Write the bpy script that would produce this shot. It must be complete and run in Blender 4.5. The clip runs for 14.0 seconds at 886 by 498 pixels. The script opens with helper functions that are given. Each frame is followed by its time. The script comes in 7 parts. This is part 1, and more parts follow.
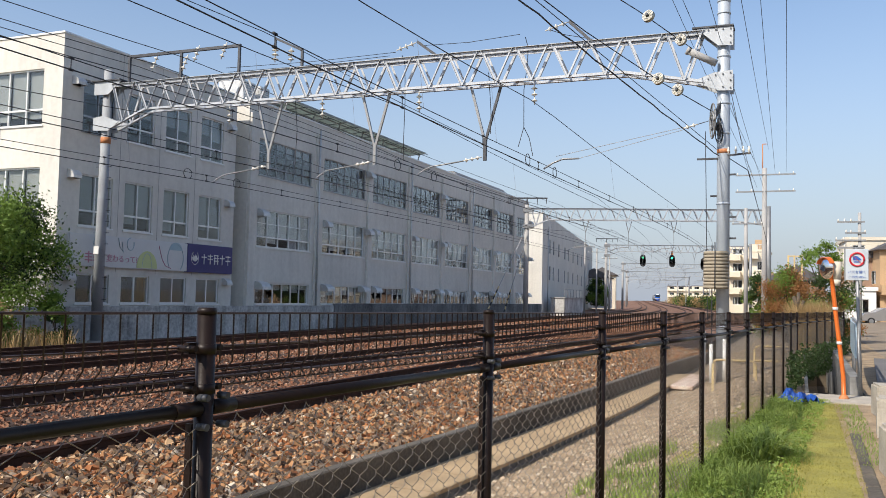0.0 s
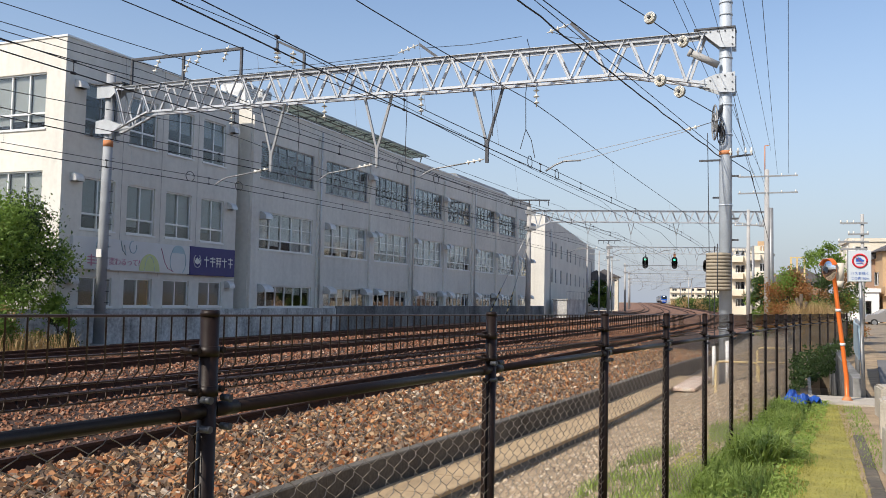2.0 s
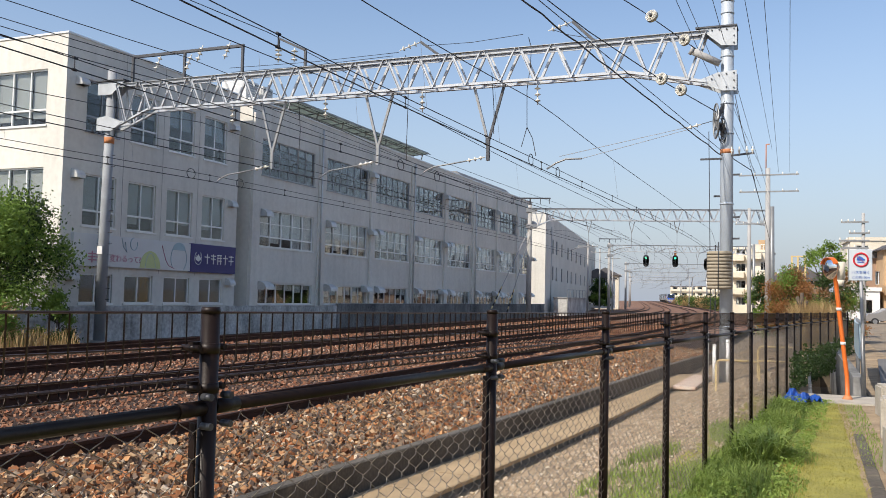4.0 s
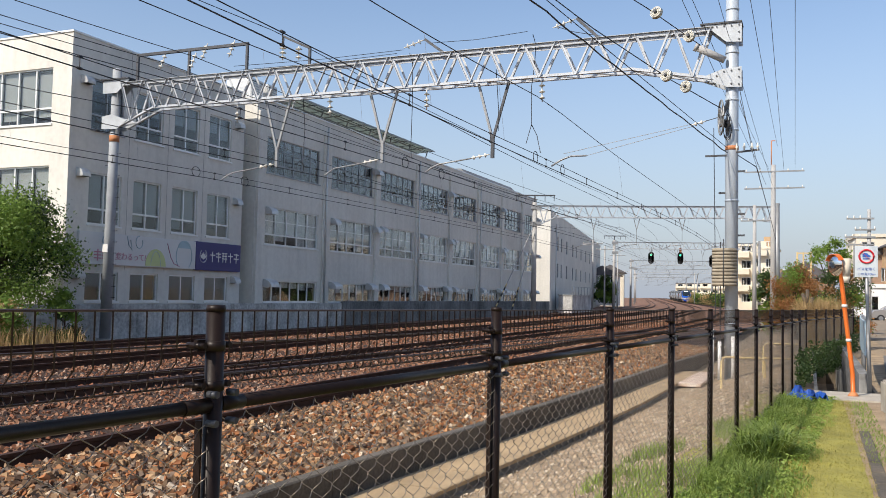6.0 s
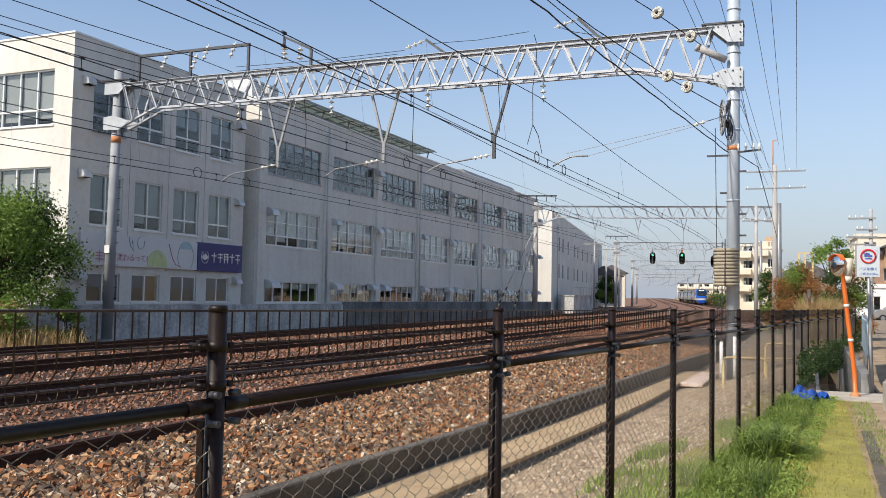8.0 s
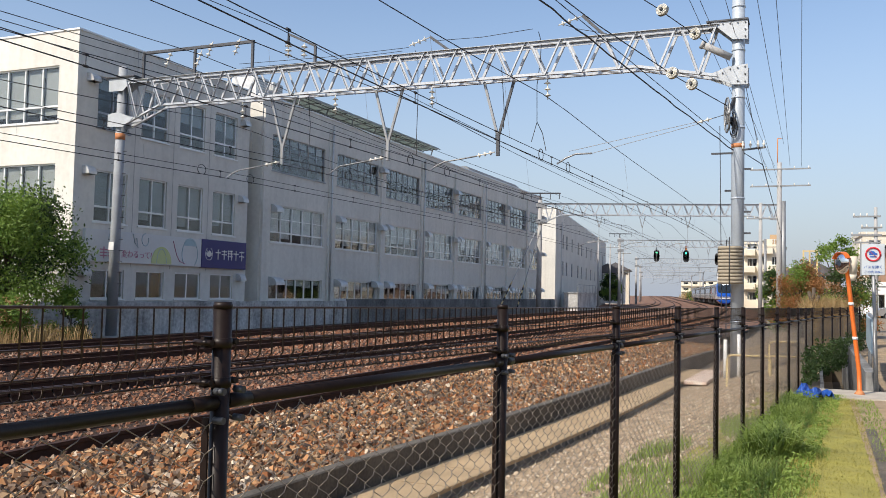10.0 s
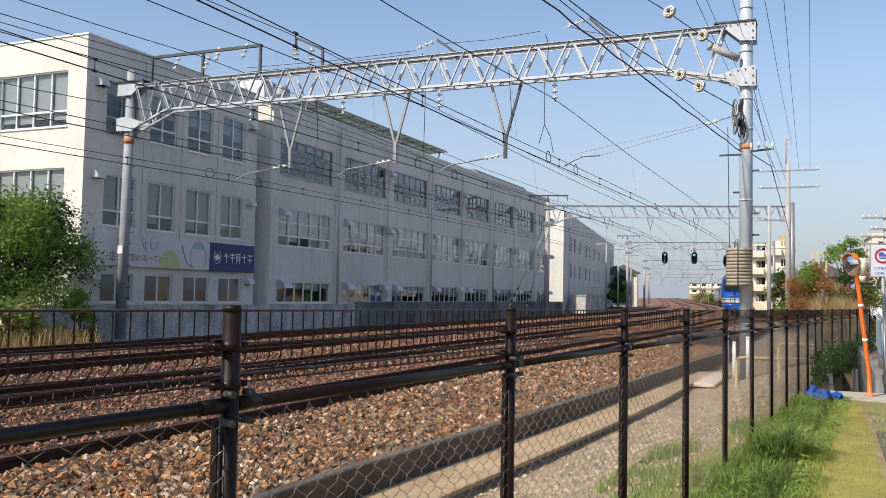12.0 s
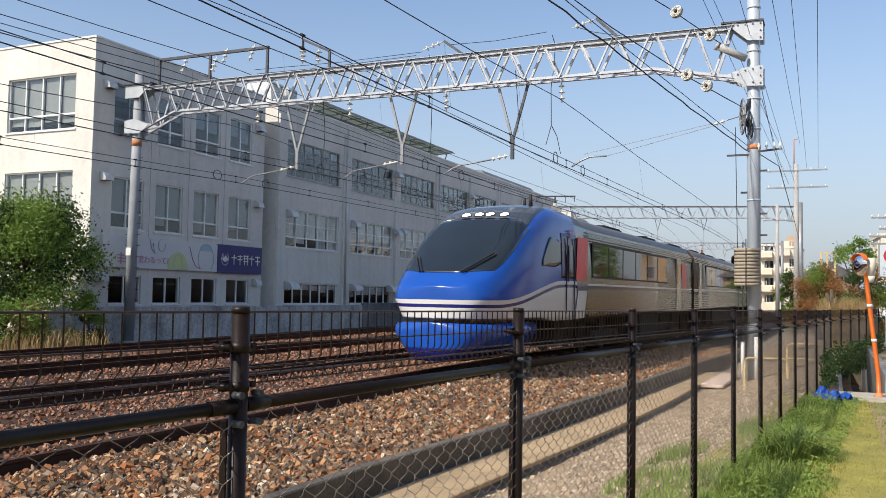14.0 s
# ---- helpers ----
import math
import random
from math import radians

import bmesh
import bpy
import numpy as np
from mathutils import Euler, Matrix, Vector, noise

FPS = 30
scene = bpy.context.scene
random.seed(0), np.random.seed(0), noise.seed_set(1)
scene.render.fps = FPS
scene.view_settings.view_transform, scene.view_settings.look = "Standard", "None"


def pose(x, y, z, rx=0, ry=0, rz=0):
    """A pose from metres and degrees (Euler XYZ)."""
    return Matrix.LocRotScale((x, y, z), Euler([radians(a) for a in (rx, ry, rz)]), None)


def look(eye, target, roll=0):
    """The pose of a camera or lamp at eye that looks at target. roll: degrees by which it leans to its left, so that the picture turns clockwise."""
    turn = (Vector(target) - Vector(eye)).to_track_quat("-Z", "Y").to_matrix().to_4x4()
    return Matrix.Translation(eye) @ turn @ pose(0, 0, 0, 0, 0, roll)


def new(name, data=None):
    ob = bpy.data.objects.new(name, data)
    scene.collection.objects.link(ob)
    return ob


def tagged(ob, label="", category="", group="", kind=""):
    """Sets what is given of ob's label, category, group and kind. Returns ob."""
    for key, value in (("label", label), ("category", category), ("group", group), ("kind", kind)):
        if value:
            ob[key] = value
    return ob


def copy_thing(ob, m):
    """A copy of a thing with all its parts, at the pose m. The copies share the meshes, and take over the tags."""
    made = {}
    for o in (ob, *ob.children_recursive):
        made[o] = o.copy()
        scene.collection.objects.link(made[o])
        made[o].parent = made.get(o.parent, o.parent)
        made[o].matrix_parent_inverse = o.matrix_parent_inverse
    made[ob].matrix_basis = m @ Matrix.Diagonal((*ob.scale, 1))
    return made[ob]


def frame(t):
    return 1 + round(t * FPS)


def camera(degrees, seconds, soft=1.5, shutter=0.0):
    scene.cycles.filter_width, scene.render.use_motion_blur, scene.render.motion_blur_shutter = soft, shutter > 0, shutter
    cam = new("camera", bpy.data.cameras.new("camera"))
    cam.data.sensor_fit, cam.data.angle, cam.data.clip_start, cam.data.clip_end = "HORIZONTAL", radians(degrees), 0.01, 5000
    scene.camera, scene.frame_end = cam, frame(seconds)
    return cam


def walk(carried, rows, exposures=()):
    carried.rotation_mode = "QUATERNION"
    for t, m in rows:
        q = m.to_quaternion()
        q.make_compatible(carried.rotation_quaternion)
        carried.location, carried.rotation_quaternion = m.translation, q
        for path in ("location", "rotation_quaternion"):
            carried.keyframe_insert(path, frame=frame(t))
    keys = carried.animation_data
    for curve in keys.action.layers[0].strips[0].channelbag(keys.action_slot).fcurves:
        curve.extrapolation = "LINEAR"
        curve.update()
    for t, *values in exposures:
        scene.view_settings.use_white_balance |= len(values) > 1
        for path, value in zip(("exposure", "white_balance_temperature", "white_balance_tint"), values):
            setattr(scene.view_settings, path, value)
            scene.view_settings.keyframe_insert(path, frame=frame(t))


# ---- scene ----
EYE = (0.0, 0.0, 1.6)
FOV = 53.68
cam = camera(FOV, 14.0, soft=0.6)


def aim(dx, dy, dz, yaw, pitch, roll):
    """Camera pose: a small sway from EYE in metres; yaw left of +Y, pitch up and roll in degrees."""
    y, p = radians(yaw), radians(pitch)
    way = Vector((-math.sin(y) * math.cos(p), math.cos(y) * math.cos(p), math.sin(p)))
    eye = Vector(EYE) + Vector((dx, dy, dz))
    return look(eye, eye + way, roll)


PATH = [
    (0, 0.0000, -0.0000, 0.0000, 22.300, 3.100, 1.260),
    (0.5, -0.0011, 0.0022, -0.0001, 22.287, 3.045, 1.260),
    (1, 0.0007, -0.0024, 0.0004, 22.357, 3.152, 1.269),
    (1.5, -0.0013, -0.0016, -0.0004, 22.437, 3.267, 1.198),
    (2, -0.0005, -0.0012, -0.0006, 22.450, 3.245, 1.139),
    (2.5, 0.0012, -0.0021, -0.0010, 22.475, 3.229, 1.214),
    (3, -0.0018, 0.0008, -0.0012, 22.447, 3.205, 1.307),
    (5.5, -0.0023, -0.0026, -0.0017, 22.701, 2.923, 1.229),
    (6, 0.0029, -0.0059, -0.0009, 22.805, 2.928, 1.197),
    (6.5, 0.0009, -0.0044, -0.0017, 22.836, 2.953, 1.143),
    (7, 0.0018, -0.0052, -0.0016, 22.785, 2.963, 1.085),
    (7.5, -0.0027, 0.0018, -0.0025, 22.804, 2.972, 1.083),
    (8, 0.0022, -0.0066, -0.0018, 22.903, 2.956, 1.127),
    (10.5, -0.0027, -0.0040, -0.0027, 23.188, 2.769, 1.207),
    (11, -0.0007, -0.0081, -0.0015, 23.298, 2.816, 1.151),
    (11.5, 0.0018, -0.0148, -0.0032, 23.534, 2.911, 1.133),
    (12, -0.0008, -0.0104, -0.0026, 23.652, 2.943, 1.085),
    (12.5, -0.0008, -0.0104, -0.0026, 23.652, 2.943, 1.085),
    (13, 0.0001, -0.0108, -0.0026, 23.879, 2.944, 1.102),
    (13.5, 0.0004, -0.0109, -0.0023, 24.037, 2.978, 1.030),
    (14, -0.0011, -0.0135, -0.0032, 24.122, 3.007, 0.961),
]
walk(cam, [(row[0], aim(*row[1:])) for row in PATH], exposures=[(0, 0.25, 6750, 12), (14, 0.25, 6750, 12)])

# ---- light ----
SUN_TO = Vector((-0.33, -0.655, 0.68)).normalized()
world = bpy.data.worlds.new("world")
scene.world = world
world.use_nodes = True
wn = world.node_tree
sky = wn.nodes.new("ShaderNodeTexSky")
sky.sky_type = "NISHITA"
sky.sun_disc = False
sky.sun_elevation = math.asin(SUN_TO.z)
sky.sun_rotation = math.atan2(SUN_TO.x, SUN_TO.y)
sky.air_density, sky.dust_density, sky.ozone_density = 1.0, 1.0, 2.0
wn.nodes["Background"].inputs["Strength"].default_value = 0.15
wn.links.new(sky.outputs[0], wn.nodes["Background"].inputs["Color"])
sun = new("sun", bpy.data.lights.new("sun", "SUN"))
sun.data.energy, sun.data.angle, sun.data.color = 4.2, radians(0.6), (1.0, 0.93, 0.82)
sun.matrix_world = look((0, 0, 60), Vector((0, 0, 60)) - SUN_TO)


# ---- materials ----
def material(name, color, rough=0.7, metal=0.0, vary=0.12, scale=3.0, fine=40.0, bump=0.15, color2=None, random_piece=0.0, spec=0.5, bump_dist=0.01):
    """A node material: base colour varied at two scales, with bump from the fine one."""
    m = bpy.data.materials.new(name)
    m.use_nodes = True
    n, l = m.node_tree.nodes, m.node_tree.links
    b = n["Principled BSDF"]
    b.inputs["Roughness"].default_value = rough
    b.inputs["Metallic"].default_value = metal
    b.inputs["Specular IOR Level"].default_value = spec
    co = n.new("ShaderNodeTexCoord")
    big, small = n.new("ShaderNodeTexNoise"), n.new("ShaderNodeTexNoise")
    for node, s in ((big, scale), (small, fine)):
        node.inputs["Scale"].default_value = s
        node.inputs["Detail"].default_value = 5
        l.new(co.outputs["Object"], node.inputs["Vector"])
    ramp = n.new("ShaderNodeValToRGB")
    c = Vector(color)
    c2 = Vector(color2) if color2 else c * (1 - 2.2 * vary)
    ramp.color_ramp.elements[0].color = (*c2, 1)
    ramp.color_ramp.elements[1].color = (*(c * (1 + 0.6 * vary)), 1)
    ramp.color_ramp.elements[0].position, ramp.color_ramp.elements[1].position = 0.32, 0.68
    mix = n.new("ShaderNodeMath")
    mix.operation = "MULTIPLY_ADD"
    mix.inputs[1].default_value = 0.4
    half = n.new("ShaderNodeMath")
    half.operation = "MULTIPLY"
    half.inputs[1].default_value = 0.6
    l.new(big.outputs[0], half.inputs[0])
    l.new(small.outputs[0], mix.inputs[0])
    l.new(half.outputs[0], mix.inputs[2])
    fac = mix.outputs[0]
    if random_piece:
        info = n.new("ShaderNodeObjectInfo")
        add = n.new("ShaderNodeMath")
        add.operation = "MULTIPLY_ADD"
        sub = n.new("ShaderNodeMath")
        sub.operation = "SUBTRACT"
        sub.inputs[1].default_value = 0.5
        l.new(info.outputs["Random"], sub.inputs[0])
        l.new(sub.outputs[0], add.inputs[0])
        add.inputs[1].default_value = random_piece
        l.new(fac, add.inputs[2])
        fac = add.outputs[0]
    l.new(fac, ramp.inputs[0])
    l.new(ramp.outputs[0], b.inputs["Base Color"])
    if bump:
        bm = n.new("ShaderNodeBump")
        bm.inputs["Strength"].default_value = bump
        bm.inputs["Distance"].default_value = bump_dist
        l.new(small.outputs[0], bm.inputs["Height"])
        l.new(bm.outputs[0], b.inputs["Normal"])
    return m


M_GROUND = material("dry_earth", (0.30, 0.24, 0.17), 0.95, vary=0.2, scale=0.8, fine=25, bump=0.5)
# Near bed darkened: its colour carries the shade in gaps between stones.
M_BED_GAP_SHADE = material("ballast_bed", (0.07, 0.038, 0.024), 0.95, vary=0.35, scale=4, fine=60, bump=1.0, bump_dist=0.03)
# Same bed without the painted gap shade, used beyond y = 50.
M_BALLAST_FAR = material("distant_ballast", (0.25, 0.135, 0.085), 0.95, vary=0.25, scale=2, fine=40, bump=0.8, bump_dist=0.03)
M_RAIL = material("rusty_rail", (0.065, 0.028, 0.017), 0.7, 0.3, vary=0.25, scale=6, fine=70)
M_RAILTOP = material("rail_top", (0.30, 0.25, 0.22), 0.35, 0.9, vary=0.2)
M_WALL = material("painted_wall", (0.725, 0.71, 0.65), 0.75, vary=0.08, scale=0.28, fine=5, bump=0.1)
M_CONC = material("grey_concrete", (0.40, 0.39, 0.36), 0.9, vary=0.2, scale=0.9, fine=30, bump=0.3)
M_GALV = material("galvanised_steel", (0.29, 0.30, 0.305), 0.45, 0.35, vary=0.12, scale=2, fine=30, bump=0.05)
M_PALEGALV = material("bright_galvanised_steel", (0.47, 0.50, 0.53), 0.5, 0.25, vary=0.1, scale=2, fine=30, bump=0.05)
M_BROWN = material("brown_fence_paint", (0.016, 0.0095, 0.0075), 0.42, 0.0, vary=0.15, scale=6, fine=50, bump=0.08, spec=0.22)
M_BLUE = material("blue_train_paint", (0.008, 0.075, 0.38), 0.16, 0.0, vary=0.03, bump=0)


def rain_streaks(m, amount):
    """Faint upright dirt streaks, as rain leaves them on render and concrete."""
    n, l = m.node_tree.nodes, m.node_tree.links
    co, place, tex, ramp, mix = n.new("ShaderNodeTexCoord"), n.new("ShaderNodeMapping"), n.new("ShaderNodeTexNoise"), n.new("ShaderNodeValToRGB"), n.new("ShaderNodeMix")
    place.inputs["Scale"].default_value = (2.4, 2.4, 0.16)
    tex.inputs["Scale"].default_value, tex.inputs["Detail"].default_value = 1.0, 6
    ramp.color_ramp.elements[0].position, ramp.color_ramp.elements[1].position = 0.46, 0.72
    ramp.color_ramp.elements[0].color, ramp.color_ramp.elements[1].color = (1, 1, 1, 1), (1 - amount, 1 - amount, 1 - 1.1 * amount, 1)
    mix.data_type, mix.blend_type = "RGBA", "MULTIPLY"
    mix.inputs[0].default_value = 1.0
    b = n["Principled BSDF"]
    old = b.inputs["Base Color"].links[0].from_socket
    l.new(co.outputs["Object"], place.inputs[0])
    l.new(place.outputs[0], tex.inputs["Vector"])
    l.new(tex.outputs[0], ramp.inputs[0])
    l.new(old, mix.inputs[6])
    l.new(ramp.outputs[0], mix.inputs[7])
    l.new(mix.outputs[2], b.inputs["Base Color"])


rain_streaks(M_WALL, 0.09)


# ---- mesh helpers ----
def mesh_object(name, bm, mat, parent=None, smooth=False):
    me = bpy.data.meshes.new(name)
    bm.to_mesh(me)
    bm.free()
    for m in (mat if isinstance(mat, (list, tuple)) else [mat]):
        me.materials.append(m)
    if smooth:
        for p in me.polygons:
            p.use_smooth = True
    ob = new(name, me)
    if parent:
        ob.parent = parent
    return ob


def part(name, bm, mat, parent, label="", smooth=False):
    ob = mesh_object(name, bm, mat, parent, smooth)
    return tagged(ob, label) if label else ob


def empty(name, x=0.0, y=0.0, z=0.0):
    ob = new(name)
    ob.location = (x, y, z)
    ob.empty_display_size = 0.2
    return ob


def box(bm, x0, x1, y0, y1, z0, z1, mi=0):
    v = [bm.verts.new(p) for p in ((x0, y0, z0), (x1, y0, z0), (x1, y1, z0), (x0, y1, z0), (x0, y0, z1), (x1, y0, z1), (x1, y1, z1), (x0, y1, z1))]
    for f in ((0, 3, 2, 1), (4, 5, 6, 7), (0, 1, 5, 4), (1, 2, 6, 5), (2, 3, 7, 6), (3, 0, 4, 7)):
        bm.faces.new([v[i] for i in f]).material_index = mi
    return v


def rod(bm, a, b, r0, r1=None, n=8, mi=0, caps=True):
    """A round bar from a to b."""
    a, b = Vector(a), Vector(b)
    r1 = r0 if r1 is None else r1
    q = (b - a).to_track_quat("Z", "Y")
    rings = []
    for p, r in ((a, r0), (b, r1)):
        rings.append([bm.verts.new(p + q @ Vector((r * math.cos(2 * math.pi * i / n), r * math.sin(2 * math.pi * i / n), 0))) for i in range(n)])
    for i in range(n):
        f = bm.faces.new((rings[0][i], rings[0][(i + 1) % n], rings[1][(i + 1) % n], rings[1][i]))
        f.material_index, f.smooth = mi, n > 5
    if caps:
        bm.faces.new(rings[0][::-1]).material_index = mi
        bm.faces.new(rings[1]).material_index = mi


def bar(bm, a, b, w, h=None, mi=0):
    """A square bar from a to b."""
    a, b = Vector(a), Vector(b)
    h = w if h is None else h
    q = (b - a).to_track_quat("Z", "Y")
    ra = [bm.verts.new(a + q @ Vector((x * w / 2, y * h / 2, 0))) for x, y in ((-1, -1), (1, -1), (1, 1), (-1, 1))]
    rb = [bm.verts.new(b + q @ Vector((x * w / 2, y * h / 2, 0))) for x, y in ((-1, -1), (1, -1), (1, 1), (-1, 1))]
    for i in range(4):
        bm.faces.new((ra[i], ra[(i + 1) % 4], rb[(i + 1) % 4], rb[i])).material_index = mi
    bm.faces.new(ra[::-1]).material_index = mi
    bm.faces.new(rb).material_index = mi


def pipe(bm, pts, r, n=6, mi=0):
    """A swept round bar through points."""
    pts = [Vector(p) for p in pts]
    rings = []
    for i, p in enumerate(pts):
        d = (pts[min(i + 1, len(pts) - 1)] - pts[max(i - 1, 0)]).normalized()
        up = Vector((0, 0, 1)) if abs(d.z) < 0.95 else Vector((1, 0, 0))
        s = d.cross(up).normalized()
        u = s.cross(d)
        rings.append([bm.verts.new(p + r * (math.cos(2 * math.pi * k / n) * s + math.sin(2 * math.pi * k / n) * u)) for k in range(n)])
    for a, b in zip(rings, rings[1:]):
        for k in range(n):
            f = bm.faces.new((a[k], a[(k + 1) % n], b[(k + 1) % n], b[k]))
            f.smooth, f.material_index = True, mi
    bm.faces.new(rings[0])
    bm.faces.new(rings[-1][::-1])


def sweep(bm, ys, profile, base, mi=0):
    """A closed profile of (x, z) carried along Y; base(y) gives the (x, z) it hangs on."""
    rings = []
    for y in ys:
        bx, bz = base(y)
        rings.append([bm.verts.new((bx + x, y, bz + z)) for x, z in profile])
    n = len(profile)
    for a, b in zip(rings, rings[1:]):
        for k in range(n):
            bm.faces.new((a[k], b[k], b[(k + 1) % n], a[(k + 1) % n])).material_index = mi
    bm.faces.new(rings[0])
    bm.faces.new(rings[-1][::-1])


def smooth_line(knots):
    """A function through knots (y, value), with smooth joints."""
    ys = [k[0] for k in knots]
    vs = [k[1] for k in knots]
    sl = [(vs[min(i + 1, len(vs) - 1)] - vs[max(i - 1, 0)]) / (ys[min(i + 1, len(ys) - 1)] - ys[max(i - 1, 0)]) for i in range(len(ys))]

    def value(y):
        if y <= ys[0]:
            return vs[0] + sl[0] * (y - ys[0])
        if y >= ys[-1]:
            return vs[-1] + sl[-1] * (y - ys[-1])
        i = max(k for k in range(len(ys) - 1) if ys[k] <= y)
        d = ys[i + 1] - ys[i]
        s = (y - ys[i]) / d
        return ((2 * s ** 3 - 3 * s ** 2 + 1) * vs[i] + (s ** 3 - 2 * s ** 2 + s) * d * sl[i]
                + (-2 * s ** 3 + 3 * s ** 2) * vs[i + 1] + (s ** 3 - s ** 2) * d * sl[i + 1])
    return value


# ---- plan ----
# the nearest track's centre line, and the height of the rails along the line
track_x = smooth_line([(-60, -8.0), (0, -7.6), (15, -7.5), (31.5, -7.05), (48, -6.62), (64, -6.7), (81, -7.3), (131, -11.3), (180, -18.3), (229, -26.4), (298, -38.6), (378, -53.3), (480, -71.5), (900, -142)])
rail_z = smooth_line([(-60, 0), (0, 0), (15, 0), (30, 0.06), (60, 0.18), (81, 0.20), (130, 0.22), (180, 0.26), (230, 0.33), (300, 0.50), (378, 1.05), (480, 1.6), (900, 1.7)])
TRACKS = (0.0, -3.7, -7.55, -11.25)
WALL_X = -25.2
curb_x = smooth_line([(-40, -5.2), (7.3, -4.7), (12.2, -4.38), (19, -4.05), (26.5, -3.72), (33.4, -3.25), (45, -2.4)])
FENCE_DIR = Vector((math.sin(radians(3.7)), math.cos(radians(3.7)), 0))
FENCE_OUT = Vector((-FENCE_DIR.y, FENCE_DIR.x, 0))
FENCE_OFF, FENCE_STEP, FENCE_FIRST = 1.475, 1.79, 1.70
M_STONE = material("ballast_stone", (0.22, 0.115, 0.06), 0.95, vary=0.3, scale=1.2, fine=30, bump=0.3, color2=(0.07, 0.05, 0.04), spec=0.15)
M_GRAVEL = material("pale_gravel", (0.42, 0.315, 0.20), 0.95, vary=0.25, scale=2, fine=45, bump=0.9, bump_dist=0.03)
M_PATH = material("sandy_path", (0.46, 0.335, 0.195), 0.95, vary=0.15, scale=1.5, fine=40, bump=0.4)
M_TURF = material("short_turf", (0.34, 0.31, 0.07), 0.95, vary=0.3, scale=2.2, fine=60, bump=0.8, bump_dist=0.02, color2=(0.19, 0.18, 0.05))
M_DIRT = material("dark_soil", (0.12, 0.095, 0.065), 0.95, vary=0.3, scale=3, fine=50, bump=0.6)
M_ASPHALT = material("worn_asphalt", (0.17, 0.165, 0.16), 0.9, vary=0.12, scale=0.7, fine=80, bump=0.3)
M_LINE = material("road_paint", (0.75, 0.75, 0.73), 0.7, vary=0.06, scale=5, fine=60)
M_KERB = material("dark_kerb_concrete", (0.135, 0.117, 0.093), 0.9, vary=0.3, scale=1.2, fine=25, bump=0.3)
M_SLEEPER = material("concrete_sleeper", (0.30, 0.235, 0.19), 0.9, vary=0.2, scale=5, fine=50, bump=0.3)
M_DARKCONC = material("stained_and_shade_concrete", (0.24, 0.24, 0.235), 0.9, vary=0.5, scale=0.45, fine=8, bump=0.25, color2=(0.025, 0.025, 0.025))
M_PALECONC = material("weathered_wall", (0.60, 0.60, 0.58), 0.9, vary=0.42, scale=0.7, fine=7, bump=0.2, color2=(0.17, 0.17, 0.165))
M_BLOCK = material("concrete_block", (0.46, 0.42, 0.35), 0.9, vary=0.15, scale=3, fine=40, bump=0.3)
M_FRAME = material("white_window_frame", (0.78, 0.80, 0.79), 0.4, 0.2, vary=0.05, scale=2, fine=20, bump=0.02)
M_GREYFRAME = material("grey_sash", (0.34, 0.36, 0.38), 0.45, 0.3, vary=0.08, scale=2, fine=20, bump=0.02)
# Interior surfaces get a dark colour that stands in for indoor dimness.
M_ROOM = material("room_coloured_dim", (0.08, 0.078, 0.075), 0.9, vary=0.3, scale=1.5, fine=10, bump=0)
M_BLIND = material("roller_blind", (0.30, 0.32, 0.31), 0.9, vary=0.08, scale=0.8, fine=12, bump=0.05)
M_CURTAIN = material("white_curtain", (0.66, 0.66, 0.63), 0.9, vary=0.22, scale=1.6, fine=9, bump=0.2)
M_HOOD = material("vent_hood", (0.62, 0.63, 0.62), 0.4, 0.3, vary=0.1, scale=4, fine=30, bump=0.03)
M_NAVY = material("navy_board", (0.030, 0.026, 0.155), 0.5, vary=0.05, scale=3, bump=0)
M_MURAL = material("pale_mural_board", (0.66, 0.67, 0.66), 0.5, vary=0.04, scale=1.5, bump=0)
M_WHITE = material("white_paint", (0.78, 0.78, 0.76), 0.5, vary=0.04, scale=3, bump=0)
M_GREEN_P = material("lime_print", (0.55, 0.62, 0.28), 0.5, vary=0.05, bump=0)
M_TEAL_P = material("teal_print", (0.36, 0.50, 0.55), 0.5, vary=0.05, bump=0)
M_PINK_P = material("rose_print", (0.52, 0.22, 0.30), 0.5, vary=0.05, bump=0)
M_WIRE = material("dark_wire", (0.03, 0.03, 0.033), 0.6, 0.3, vary=0.1, bump=0)
M_PALEWIRE = material("steel_wire", (0.33, 0.34, 0.35), 0.5, 0.5, vary=0.1, bump=0)
M_PORCELAIN = material("porcelain", (0.72, 0.70, 0.62), 0.15, vary=0.05, scale=20, bump=0)
M_OLDSTEEL = material("dark_steel", (0.085, 0.09, 0.10), 0.55, 0.5, vary=0.2, scale=5, bump=0.05)
M_CONCPOLE = material("concrete_pole", (0.42, 0.42, 0.41), 0.85, vary=0.12, scale=1.2, fine=25, bump=0.12)
M_ORANGE = material("orange_paint", (0.72, 0.16, 0.025), 0.4, vary=0.12, scale=5, fine=40, bump=0.03)
M_OBAND = material("faded_orange_band", (0.55, 0.22, 0.09), 0.7, vary=0.15, scale=8, bump=0.05)
M_WEIGHT = material("weight_disc", (0.36, 0.31, 0.23), 0.8, vary=0.15, scale=4, fine=30, bump=0.15)
M_MESH = material("mesh_wire", (0.27, 0.235, 0.20), 0.30, 0.75, vary=0.12, scale=6, bump=0)
M_LATTICE = material("brown_lattice", (0.045, 0.026, 0.02), 0.45, 0.1, vary=0.15, scale=9, fine=50, bump=0)
M_TARP = material("blue_tarp", (0.015, 0.09, 0.42), 0.45, vary=0.2, scale=6, fine=30, bump=0.4)
